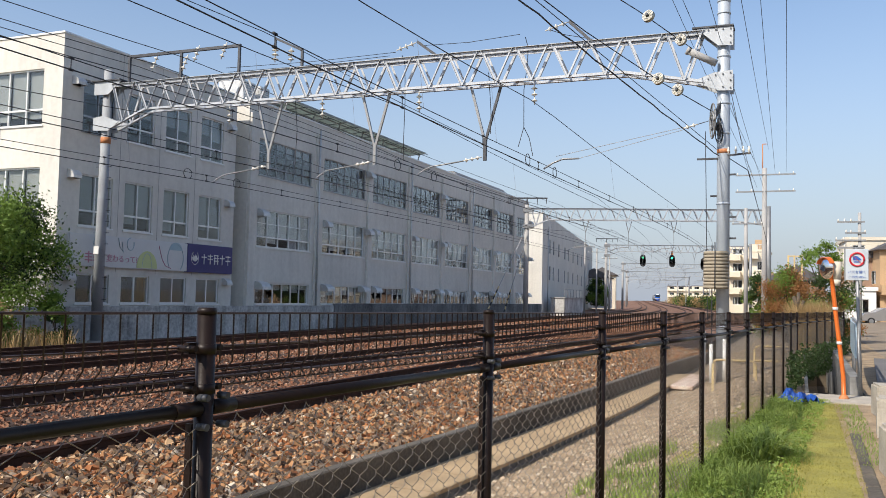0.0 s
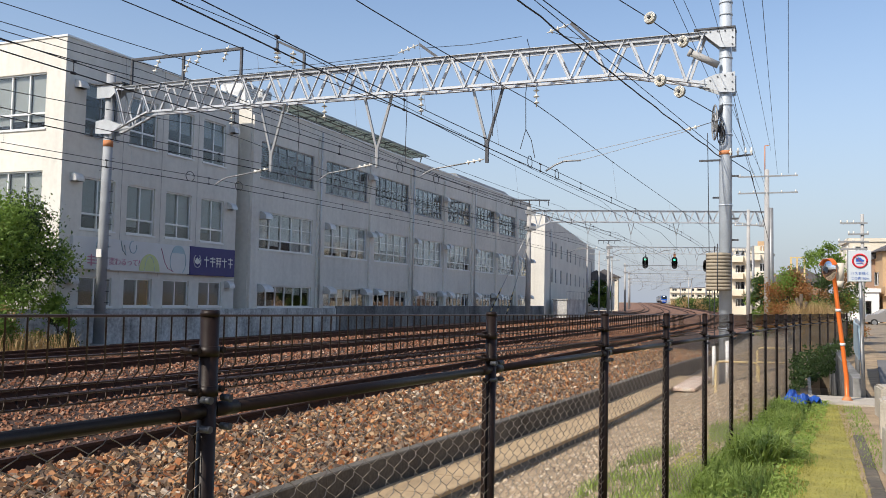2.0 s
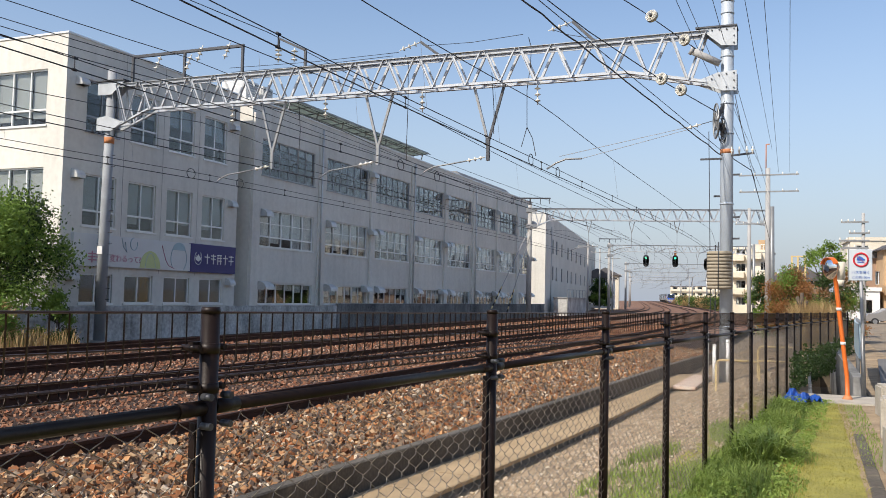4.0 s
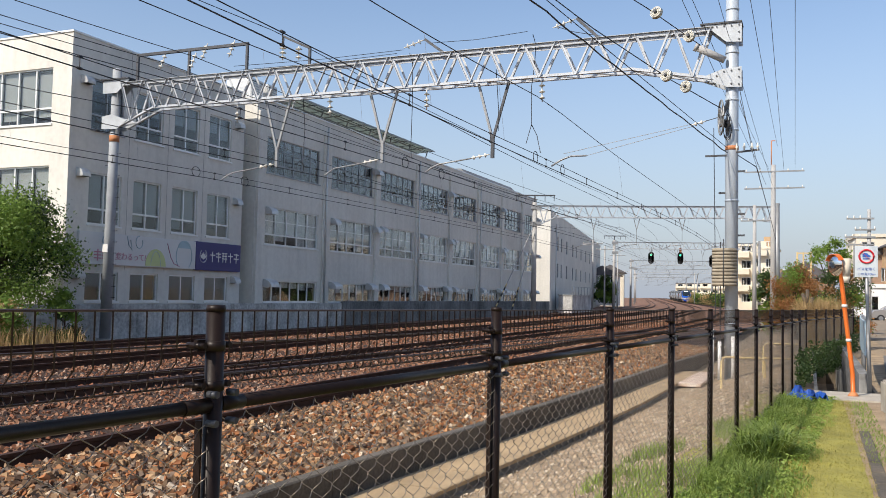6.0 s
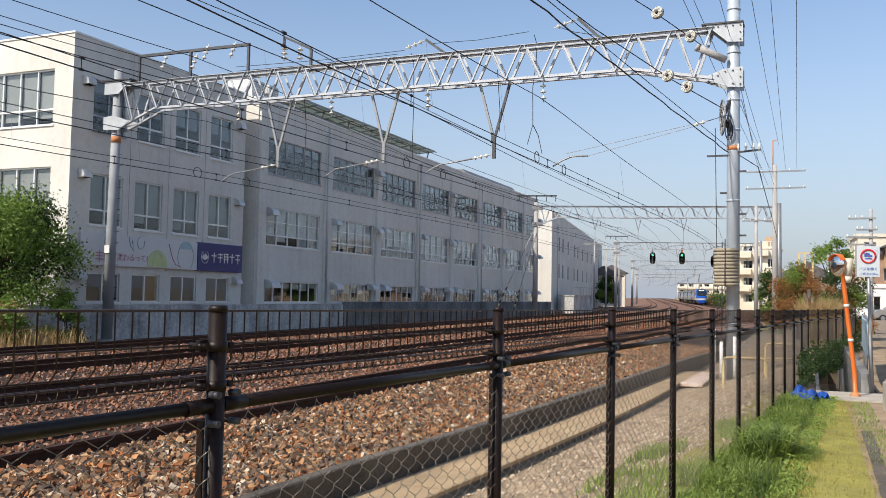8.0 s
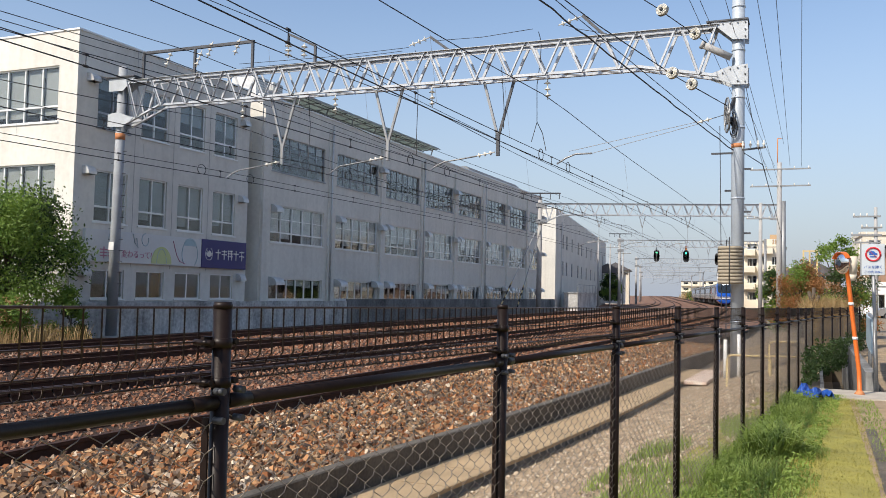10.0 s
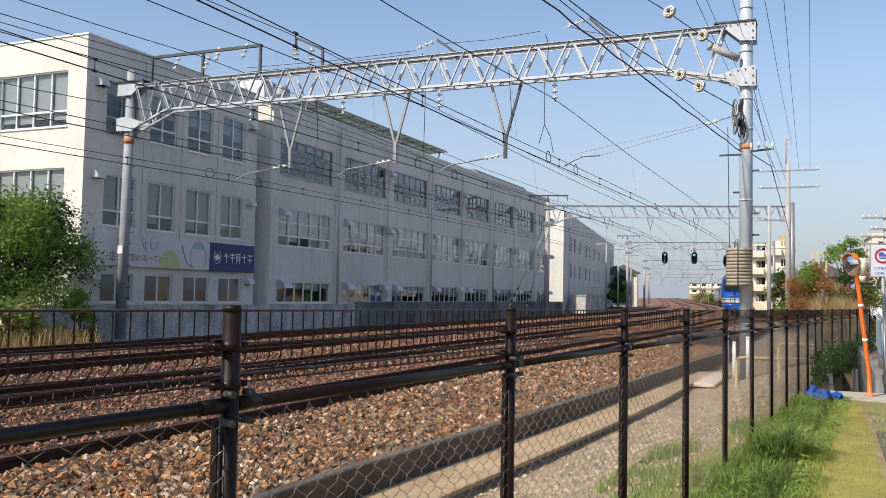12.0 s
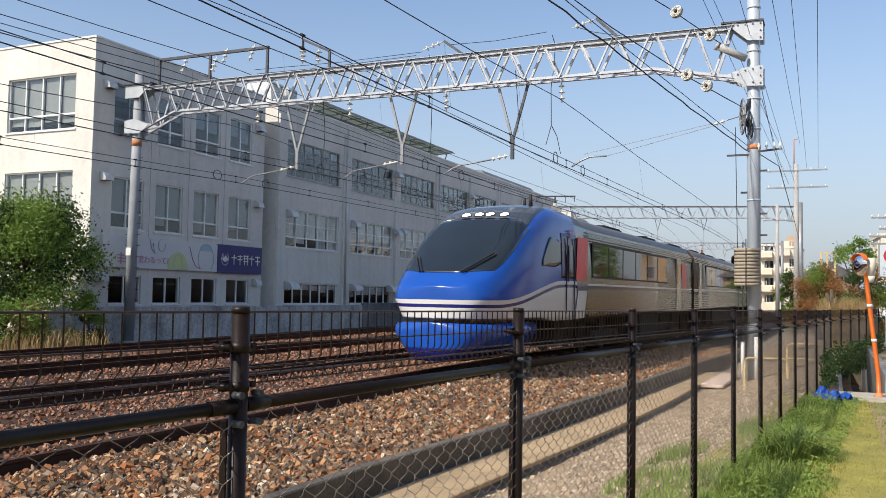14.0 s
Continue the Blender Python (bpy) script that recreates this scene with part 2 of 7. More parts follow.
M_BARK = material("bark", (0.13, 0.10, 0.075), 0.95, vary=0.25, scale=6, fine=30, bump=0.6)
M_BLACK = material("black_rubber", (0.012, 0.012, 0.013), 0.6, vary=0.1, bump=0)
M_UNDER = material("underfloor_grime", (0.035, 0.031, 0.028), 0.85, vary=0.3, scale=3, fine=20, bump=0.2)
M_STEEL = material("brushed_stainless", (0.25, 0.235, 0.205), 0.22, 0.85, vary=0.05, scale=0.8, fine=14, bump=0.02)
M_TWHITE = material("train_white", (0.62, 0.62, 0.60), 0.25, vary=0.03, bump=0)
M_TNAVY = material("train_navy", (0.012, 0.016, 0.14), 0.25, vary=0.03, bump=0)
M_TVIOLET = material("train_violet", (0.034, 0.018, 0.085), 0.2, vary=0.3, scale=0.8, bump=0, spec=0.4)
M_TRED = material("train_red", (0.78, 0.085, 0.09), 0.35, vary=0.1, bump=0, spec=0.2)
M_YELLOWP = material("yellow_pipe_paint", (0.66, 0.50, 0.24), 0.5, vary=0.12, scale=5, bump=0.05)
M_CREAM = material("cream_render", (0.70, 0.64, 0.52), 0.85, vary=0.06, scale=0.6, fine=10, bump=0.08)
M_TAN = material("tan_render", (0.52, 0.35, 0.20), 0.85, vary=0.08, scale=0.6, fine=10, bump=0.08)
M_BRICKISH = material("brown_cladding", (0.33, 0.22, 0.155), 0.8, vary=0.12, scale=1.0, fine=14, bump=0.15)
M_ROOFGREY = material("grey_roof_sheet", (0.17, 0.175, 0.18), 0.6, 0.1, vary=0.12, scale=1, fine=15, bump=0.1)
M_ROOFT = material("roof_tile", (0.11, 0.105, 0.11), 0.7, vary=0.15, scale=2, fine=15, bump=0.2)
M_CAR = material("silver_car_paint", (0.40, 0.39, 0.38), 0.22, 0.5, vary=0.03, bump=0)
M_REDSIGN = material("red_sign_paint", (0.55, 0.02, 0.03), 0.4, vary=0.04, bump=0)
M_BLUESIGN = material("blue_sign_paint", (0.02, 0.11, 0.42), 0.4, vary=0.04, bump=0)
# White panel toned grey-blue, its shade mixed into the colour.
M_SIGNFACE = material("shade_toned_sign_face", (0.52, 0.58, 0.62), 0.5, vary=0.05, scale=4, bump=0)
M_PALEBLUE = material("pale_blue_panel", (0.38, 0.50, 0.56), 0.5, vary=0.08, scale=3, bump=0.03)


rain_streaks(M_PALECONC, 0.35)
rain_streaks(M_DARKCONC, 0.35)


def leaf_material(name, color, color2):
    m = material(name, color, 0.6, vary=0.2, scale=1.3, fine=7, bump=0, color2=color2)
    b = m.node_tree.nodes["Principled BSDF"]
    b.inputs["Subsurface Weight"].default_value = 0.0
    t = m.node_tree.nodes.new("ShaderNodeBsdfTranslucent")
    mix = m.node_tree.nodes.new("ShaderNodeMixShader")
    mix.inputs[0].default_value = 0.35
    ramp = next(n for n in m.node_tree.nodes if n.type == "VALTORGB")
    m.node_tree.links.new(ramp.outputs[0], t.inputs[0])
    m.node_tree.links.new(b.outputs[0], mix.inputs[1])
    m.node_tree.links.new(t.outputs[0], mix.inputs[2])
    m.node_tree.links.new(mix.outputs[0], m.node_tree.nodes["Material Output"].inputs[0])
    return m


M_SOLAR = leaf_material("glazed_solar_cell", (0.42, 0.46, 0.43), (0.28, 0.32, 0.30))
M_SOLAR.node_tree.nodes["Mix Shader"].inputs[0].default_value = 0.75
M_LEAF = leaf_material("fresh_leaf", (0.22, 0.33, 0.055), (0.085, 0.16, 0.026))
M_LEAF_DARK = leaf_material("dark_leaf", (0.06, 0.105, 0.022), (0.022, 0.05, 0.012))
M_LEAF_RUST = leaf_material("russet_leaf", (0.38, 0.155, 0.055), (0.19, 0.12, 0.035))
M_WEED = leaf_material("weed_leaf", (0.30, 0.40, 0.085), (0.12, 0.19, 0.035))
M_GRASS = leaf_material("grass_blade", (0.31, 0.40, 0.09), (0.14, 0.21, 0.045))
M_STRAW = leaf_material("straw_blade", (0.50, 0.36, 0.17), (0.34, 0.22, 0.09))


def glass_material(name, tint, clear):
    """Window glass: a mirror-smooth coat over a see-through pane."""
    m = bpy.data.materials.new(name)
    m.use_nodes = True
    n, l = m.node_tree.nodes, m.node_tree.links
    out = n["Material Output"]
    n.remove(n["Principled BSDF"])
    gl, tr, mix = n.new("ShaderNodeBsdfGlossy"), n.new("ShaderNodeBsdfTransparent"), n.new("ShaderNodeMixShader")
    lw, power, gain = n.new("ShaderNodeLayerWeight"), n.new("ShaderNodeMath"), n.new("ShaderNodeMath")
    lw.inputs["Blend"].default_value = 0.5
    power.operation, gain.operation = "POWER", "MULTIPLY_ADD"
    power.inputs[1].default_value = 4.0
    gain.inputs[1].default_value, gain.inputs[2].default_value = 0.85, 0.045
    gl.inputs["Roughness"].default_value = 0.015
    gl.inputs["Color"].default_value = (0.95, 0.97, 1.0, 1)
    tr.inputs["Color"].default_value = (*[c * clear for c in tint], 1)
    l.new(lw.outputs["Facing"], power.inputs[0])
    l.new(power.outputs[0], gain.inputs[0])
    l.new(gain.outputs[0], mix.inputs[0])
    l.new(tr.outputs[0], mix.inputs[1])
    l.new(gl.outputs[0], mix.inputs[2])
    l.new(mix.outputs[0], out.inputs[0])
    return m


M_GLASS = glass_material("window_glass", (0.95, 0.97, 0.97), 0.95)


def lamp_material(name, color, strength):
    m = bpy.data.materials.new(name)
    m.use_nodes = True
    b = m.node_tree.nodes["Principled BSDF"]
    b.inputs["Base Color"].default_value = (*color, 1)
    b.inputs["Emission Color"].default_value = (*color, 1)
    b.inputs["Emission Strength"].default_value = strength
    return m


M_HEADLAMP = lamp_material("headlamp", (1.0, 0.97, 0.9), 6.0)
M_GREENLAMP = lamp_material("green_lamp", (0.05, 0.9, 0.45), 1.6)


# ---- ground, ballast and tracks ----
def steps(a, b, near=2.0, grow=0.04):
    ys, y = [a], a
    while y < b:
        y += max(near, abs(y) * grow)
        ys.append(min(y, b))
    return ys


def fence_x(y):
    return FENCE_OUT.x * FENCE_OFF + (y - FENCE_OUT.y * FENCE_OFF) * FENCE_DIR.x / FENCE_DIR.y


def smoothstep(a, b, v):
    v = min(1, max(0, (v - a) / (b - a)))
    return v * v * (3 - 2 * v)


def verge_z(x, y):
    """Height of the ground between the trackside kerb and the road."""
    far = rail_z(y) if y > 30 else 0.0
    u = x - curb_x(min(y, 45))
    f = fence_x(y)
    low = -0.69 + far
    if u < 1.1:
        return low
    k = smoothstep(curb_x(min(y, 45)) + 1.0, f - 0.1, x)
    z = low + 0.58 * k
    if x > f:
        z += 0.05 * smoothstep(f, f + 0.8, x)
    if 17.7 < y < 34 and 0.12 < x < 0.82:
        z -= 1.25
    return z


def ground_sheet():
    xs = [-900, -400, -200, -120, -80, -60, -45, -36, -30, -26]
    x = -25.0
    while x < -6:
        xs.append(x)
        x += 1.5
    ys = [-60, -40, -25, -15, -8, -4, -2]
    y = 0.0
    while y < 40:
        ys.append(round(y, 3))
        y += 0.5
    ys += [17.699, 17.701, 33.999, 34.001]
    while y < 2600:
        ys.append(y)
        y *= 1.07
    ys = sorted(set(ys))
    rel = [-0.3, 0.0, 0.2, 0.5, 0.799, 0.801, 0.999, 1.001, 1.25, 1.6, 2.0, 2.4, 2.8, 3.2]
    right = [0.119, 0.121, 0.30, 0.5, 0.819, 0.821, 1.1, 1.6, 2.4, 4, 7, 12, 20, 40, 90, 200, 500, 1000]
    bm = bmesh.new()
    grid = []
    for y in ys:
        c = curb_x(min(y, 45))
        row = []
        for x in xs:
            row.append((x, (rail_z(y) if y > 15 else 0) - 0.62))
        for r in rel:
            row.append((c + r, verge_z(c + r, y)))
        last = row[-1][0]
        for k, x in enumerate(right):
            x = max(x, last + 0.02 * (k + 1))
            row.append((x, verge_z(x, y)))
        row.sort()
        grid.append([bm.verts.new((x, y, z + (0.012 * noise.noise((x * 3, y * 3, 0)) if x > c and x < 2 else 0))) for x, z in row])
    for a, b in zip(grid, grid[1:]):
        for i in range(len(a) - 1):
            bm.faces.new((a[i], a[i + 1], b[i + 1], b[i]))
    ob = mesh_object("ground", bm, [M_GRAVEL, M_PATH, M_TURF, M_DIRT, M_GROUND])
    for p in ob.data.polygons:
        x, y, _ = p.center
        c, f = curb_x(min(y, 45)), fence_x(y)
        u = x - c
        if u < -0.1 or y > 60 or x > 3 or y < -6:
            p.material_index = 4
        elif x < f - 0.15:
            p.material_index = 0
        elif y > 17.7:
            p.material_index = 3 if x < 1 else 0
        else:
            p.material_index = 2 if x < 0.46 + 0.008 * y else 0
    tagged(ob, "sandy trackside path, pale gravel and mown yellow-green turf", "ground", kind="structure")
    return ob


ground_sheet()

BED_Z = -0.165


def ballast_height(x, y):
    """Top of the ballast, from the near shoulder to the far wall."""
    t, rz = track_x(y), rail_z(y)
    u = x - t
    edge = curb_x(y) - t if y < 45 else 3.2
    if u > 1.35:
        k = (u - 1.35) / max(0.3, edge - 1.35)
        z = BED_Z - 0.02 + (-0.30 - BED_Z) * min(1, k)
    elif u > -12.9:
        z = BED_Z - 0.03
        for o in TRACKS:
            z = max(z, BED_Z + 0.02 - 0.14 * max(0, abs(u - o) - 1.2))
    else:
        z = BED_Z - 0.03 - 0.30 * min(1, (-12.9 - u) / 2.5)
    return rz + z


def ballast_bed():
    bm = bmesh.new()
    us = [3.1, 2.9, 2.6, 2.3, 2.0, 1.7, 1.4, 1.2, 0.9, 0.6, 0.3]
    u = 0.0
    while u > -15.8:
        us.append(u)
        u -= 0.45
    us += [-15.8, -19.0, -24]
    rows = []
    for y in steps(-45, 900, 0.8, 0.03):
        t = track_x(y)
        edge = min(3.1, curb_x(y) - t + 0.02) if y < 45 else 3.1
        row = []
        for u in us:
            x = t + min(u, edge)
            if u <= -15.8 and y < 84:
                x = max(x, WALL_X - 0.1)
            row.append(bm.verts.new((x, y, ballast_height(x, y) + 0.015 * noise.noise((x * 2, y * 2, 3)))))
        rows.append(row)
    for a, b in zip(rows, rows[1:]):
        for i in range(len(a) - 1):
            bm.faces.new((a[i + 1], a[i], b[i], b[i + 1]))
    ob = mesh_object("ballast_bed", bm, [M_BED_GAP_SHADE, M_BALLAST_FAR])
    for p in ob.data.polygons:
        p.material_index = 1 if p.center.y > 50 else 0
    tagged(ob, "rust-stained brown crushed stone ballast bed under the tracks", "ballast", kind="structure")


ballast_bed()

CHUNK = [(-1, -1, -1), (1, -1, -1), (1, 1, -1), (-1, 1, -1), (-1, -1, 1), (1, -1, 1), (1, 1, 1), (-1, 1, 1)]
CHUNK_F = [(0, 2, 1), (0, 3, 2), (4, 5, 6), (4, 6, 7), (0, 1, 5), (0, 5, 4), (1, 2, 6), (1, 6, 5), (2, 3, 7), (2, 7, 6), (3, 0, 4), (3, 4, 7)]


def island_colour(m, stops):
    """Gives every loose stone its own colour."""
    n, l = m.node_tree.nodes, m.node_tree.links
    geo, ramp, mix = n.new("ShaderNodeNewGeometry"), n.new("ShaderNodeValToRGB"), n.new("ShaderNodeMix")
    ramp.color_ramp.interpolation = "LINEAR"
    while len(ramp.color_ramp.elements) < len(stops):
        ramp.color_ramp.elements.new(0.5)
    for e, (p, c) in zip(ramp.color_ramp.elements, stops):
        e.position, e.color = p, (*c, 1)
    l.new(geo.outputs["Random Per Island"], ramp.inputs[0])
    mix.data_type, mix.blend_type = "RGBA", "MIX"
    mix.inputs[0].default_value = 0.75
    old = next(x for x in n if x.type == "VALTORGB" and x != ramp)
    l.new(old.outputs[0], mix.inputs[6])
    l.new(ramp.outputs[0], mix.inputs[7])
    l.new(mix.outputs[2], n["Principled BSDF"].inputs["Base Color"])


island_colour(M_STONE, [(0.0, (0.46, 0.18, 0.07)), (0.14, (0.15, 0.058, 0.028)), (0.28, (0.56, 0.30, 0.14)), (0.40, (0.035, 0.027, 0.023)), (0.54, (0.58, 0.39, 0.22)), (0.66, (0.04, 0.037, 0.035)), (0.80, (0.22, 0.17, 0.13)), (0.90, (0.09, 0.055, 0.036)), (1.0, (0.85, 0.72, 0.54))])
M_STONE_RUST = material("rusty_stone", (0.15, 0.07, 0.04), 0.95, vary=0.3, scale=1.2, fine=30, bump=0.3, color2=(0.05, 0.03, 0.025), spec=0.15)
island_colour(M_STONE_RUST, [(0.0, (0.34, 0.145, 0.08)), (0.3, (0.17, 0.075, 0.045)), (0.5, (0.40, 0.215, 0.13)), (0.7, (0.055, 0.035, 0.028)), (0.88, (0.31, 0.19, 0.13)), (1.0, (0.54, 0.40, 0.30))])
M_STONE_PALE = material("pale_stone", (0.55, 0.48, 0.40), 0.9, vary=0.2, scale=2, bump=0.2)
island_colour(M_STONE_PALE, [(0.0, (0.48, 0.37, 0.24)), (0.4, (0.36, 0.25, 0.15)), (0.7, (0.58, 0.49, 0.36)), (1.0, (0.22, 0.16, 0.11))])


def stones(name, spots, size, mat, label, seed):
    """Loose stones: angular lumps at spots (x, y, z, scale)."""
    rng = np.random.default_rng(seed)
    n = len(spots)
    spots = np.array(spots)
    base = np.array(CHUNK) * 0.78
    v = np.repeat(base[None], n, 0)
    v = v * (0.55 + 0.75 * rng.random((n, 8, 3)))
    v = v * (size * (0.45 + 0.95 * rng.random((n, 1, 3)))) * spots[:, None, 3:4]
    q = rng.normal(size=(n, 4))
    q /= np.linalg.norm(q, axis=1, keepdims=True)
    w, x, y, z = q.T
    r = np.stack([np.stack([1 - 2 * (y * y + z * z), 2 * (x * y - z * w), 2 * (x * z + y * w)], -1),
                  np.stack([2 * (x * y + z * w), 1 - 2 * (x * x + z * z), 2 * (y * z - x * w)], -1),
                  np.stack([2 * (x * z - y * w), 2 * (y * z + x * w), 1 - 2 * (x * x + y * y)], -1)], 1)
    v = np.einsum("nij,nkj->nki", r, v) + spots[:, None, :3]
    f = (np.array(CHUNK_F)[None] + 8 * np.arange(n)[:, None, None]).reshape(-1, 3)
    me = bpy.data.meshes.new(name)
    me.vertices.add(8 * n)
    me.vertices.foreach_set("co", v.reshape(-1).astype(np.float32))
    me.loops.add(len(f) * 3)
    me.loops.foreach_set("vertex_index", f.reshape(-1).astype(np.int32))
    me.polygons.add(len(f))
    me.polygons.foreach_set("loop_start", np.arange(0, len(f) * 3, 3, dtype=np.int32))
    me.polygons.foreach_set("use_smooth", np.zeros(len(f), dtype=bool))
    me.materials.append(mat)
    me.update(calc_edges=True)
    me.validate()
    ob = new(name, me)
    return tagged(ob, label, "ballast", kind="stuff")


def scatter_ballast():
    rng = random.Random(5)
    near, far = [], []
    # the near shoulder, thick with stones
    for _ in range(56000):
        y = 4.5 + 30 * rng.random() ** 1.7
        t = track_x(y)
        x = rng.uniform(t + 0.74, curb_x(y) - 0.02)
        near.append((x, y, ballast_height(x, y) + rng.uniform(-0.035, 0.05), rng.choice((0.45, 0.65, 0.85, 1.0, 1.2))))
    # between and beyond the rails
    for _ in range(76000):
        y = 5 + 60 * rng.random() ** 1.4
        t = track_x(y)
        u = rng.uniform(-15.2, 0.75)
        if min(abs(abs(u - o) - 0.533) for o in TRACKS) < 0.12:
            continue
        x = t + u
        if x < WALL_X + 0.5:
            continue
        far.append((x, y, ballast_height(x, y) + rng.uniform(-0.02, 0.022), 0.8 + 0.011 * y))
    stones("ballast_stones", near, 0.035, M_STONE, "angular brown, rust and grey crushed ballast stones", 1)
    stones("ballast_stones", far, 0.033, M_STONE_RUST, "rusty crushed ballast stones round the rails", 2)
    pale = []
    for _ in range(9000):
        y = 4 + 22 * rng.random() ** 1.3
        c = curb_x(y)
        x = rng.uniform(c + 0.1, fence_x(y) - 0.1)
        if x < c + 0.95:
            continue
        pale.append((x, y, verge_z(x, y) + 0.004, rng.choice((0.35, 0.5, 0.6, 0.8))))
    stones("gravel_stones", pale, 0.032, M_STONE_PALE, "pale loose gravel stones beside the path", 3)


scatter_ballast()

# kerb that holds the ballast, and the drain beside the path
y0 = -10.0
while y0 < 36:
    y1 = min(y0 + 2.0, 36.0)
    bm = bmesh.new()
    sweep(bm, [y0 + 0.006, (y0 + y1) / 2, y1 - 0.006], [(0.0, -0.235), (0.115, -0.235), (0.13, -0.25), (0.14, -0.90), (0.0, -0.90)], lambda y: (curb_x(y), 0.0))
    tagged(mesh_object("ballast_kerb", bm, M_KERB), "grey concrete kerb slab holding back the ballast", "kerb", group="ballast kerb slabs")
    y0 = y1

def cable_trough():
    """The cable trough along the kerb, closed with tan lids."""
    root = empty("cable_trough")
    tagged(root, "tan concrete cable trough with flat lids beside the kerb", "cable trough")
    bm = bmesh.new()
    sweep(bm, steps(-10, 27, 1.0), [(0.20, -0.95), (0.20, -0.605), (0.86, -0.605), (0.86, -0.95)], lambda y: (curb_x(y) - 0.25 * smoothstep(18, 27, y), 0.0))
    # Dark concrete puts the shade of the trough's upright side into colour.
    part("trough", bm, M_DARKCONC, root)
    y = -10.0
    while y < 26.5:
        bm = bmesh.new()
        sweep(bm, [y + 0.006, y + 0.994], [(0.17, -0.60), (0.17, -0.555), (0.19, -0.545), (0.87, -0.545), (0.89, -0.555), (0.89, -0.60)], lambda v: (curb_x(v) - 0.25 * smoothstep(18, 27, v), 0.004 * math.sin(7 * y)))
        part("lid", bm, M_PATH, root)
        y += 1.0


cable_trough()

RAIL = [(-0.036, 0.0), (0.036, 0.0), (0.036, -0.035), (0.010, -0.05), (0.010, -0.125), (0.064, -0.145), (0.064, -0.158), (-0.064, -0.158), (-0.064, -0.145), (-0.010, -0.125), (-0.010, -0.05), (-0.036, -0.035)]


def tracks():
    ys = steps(-45, 900, 1.5, 0.03)
    bs = bmesh.new()
    box(bs, -1.0, 1.0, -0.11, 0.11, -0.33, -0.135)
    sleeper = bpy.data.meshes.new("sleeper")
    bs.to_mesh(sleeper)
    bs.free()
    sleeper.materials.append(M_SLEEPER)
    bc = bmesh.new()
    box(bc, 0.055, 0.10, -0.05, 0.05, -0.145, -0.115)
    rod(bc, (0.085, 0, -0.1155), (0.085, 0, -0.085), 0.016, n=6)
    clip = bpy.data.meshes.new("fastening")
    bc.to_mesh(clip)
    bc.free()
    clip.materials.append(M_RAIL)
    for k, o in enumerate(TRACKS):
        root = empty("railway_track")
        tagged(root, "rusty steel railway track on concrete sleepers in ballast", "track", group="railway tracks")
        for s in (-0.533, 0.533):
            bm = bmesh.new()
            sweep(bm, ys, RAIL, lambda y: (track_x(y) + o + s, rail_z(y)))
            ob = part("rail", bm, [M_RAIL, M_RAILTOP], root)
            for p in ob.data.polygons:
                if p.normal.z > 0.9 and abs(p.center.z - rail_z(p.center.y)) < 0.012:
                    p.material_index = 1
        y = 3.0 + 0.2 * k
        while y < (48 if k == 0 else 40):
            sl = new("sleeper", sleeper)
            sl.parent = root
            sl.location = (track_x(y) + o, y, rail_z(y) - 0.025)
            if k == 0 and 5 < y < 24:
                for s in (-0.533, 0.533):
                    for turn in (0.0, math.pi):
                        c = new("fastening", clip)
                        c.parent = root
                        c.location = (track_x(y) + o + s, y, rail_z(y))
                        c.rotation_euler = (0, 0, turn)
            y += 0.62


tracks()


# ---- trackside wall ----
def trackside_wall():
    root = empty("trackside_wall", WALL_X, 0, 0)
    tagged(root, "stained grey concrete boundary wall along the tracks", "wall", kind="structure")
    for y0, y1, top, mat in ((22.5, 44.9, 0.93, M_PALECONC), (45.0, 66.9, 1.05, M_DARKCONC), (67.0, 89.0, 1.05, M_DARKCONC)):
        y = y0
        while y < y1:
            e = min(y + 3.7, y1)
            bm = bmesh.new()
            box(bm, -0.16, 0, y + 0.008, e - 0.008, -0.75, top + 0.0)
            bmesh.ops.bevel(bm, geom=[ed for ed in bm.edges], offset=0.012, segments=1, affect="EDGES")
            part("wall_panel", bm, mat, root)
            y += 3.7


trackside_wall()


# ---- the campus buildings ----
def wall_with_openings(bm, u0, u1, z0, z1, holes, place, thick=0.25):
    """A wall in the (u, z) plane with rectangular openings through it; place(u, z, depth) gives the point."""
    us = sorted({u0, u1, *[h[0] for h in holes], *[h[1] for h in holes]})
    zs = sorted({z0, z1, *[h[2] for h in holes], *[h[3] for h in holes]})

    def is_hole(i, j):
        if i < 0 or j < 0 or i >= len(us) - 1 or j >= len(zs) - 1:
            return None
        cu, cz = (us[i] + us[i + 1]) / 2, (zs[j] + zs[j + 1]) / 2
        return any(h[0] < cu < h[1] and h[2] < cz < h[3] for h in holes)

    def quad(pts):
        bm.faces.new([bm.verts.new(place(*p)) for p in pts])

    for i in range(len(us) - 1):
        for j in range(len(zs) - 1):
            a, b, c, d = us[i], us[i + 1], zs[j], zs[j + 1]
            if not is_hole(i, j):
                quad(((a, c, 0), (b, c, 0), (b, d, 0), (a, d, 0)))
                quad(((a, c, thick), (a, d, thick), (b, d, thick), (b, c, thick)))
                if is_hole(i - 1, j) is not False:
                    quad(((a, c, 0), (a, d, 0), (a, d, thick), (a, c, thick)))
                if is_hole(i + 1, j) is not False:
                    quad(((b, c, 0), (b, c, thick), (b, d, thick), (b, d, 0)))
                if is_hole(i, j - 1) is not False:
                    quad(((a, c, 0), (a, c, thick), (b, c, thick), (b, c, 0)))
                if is_hole(i, j + 1) is not False:
                    quad(((a, d, 0), (b, d, 0), (b, d, thick), (a, d, thick)))


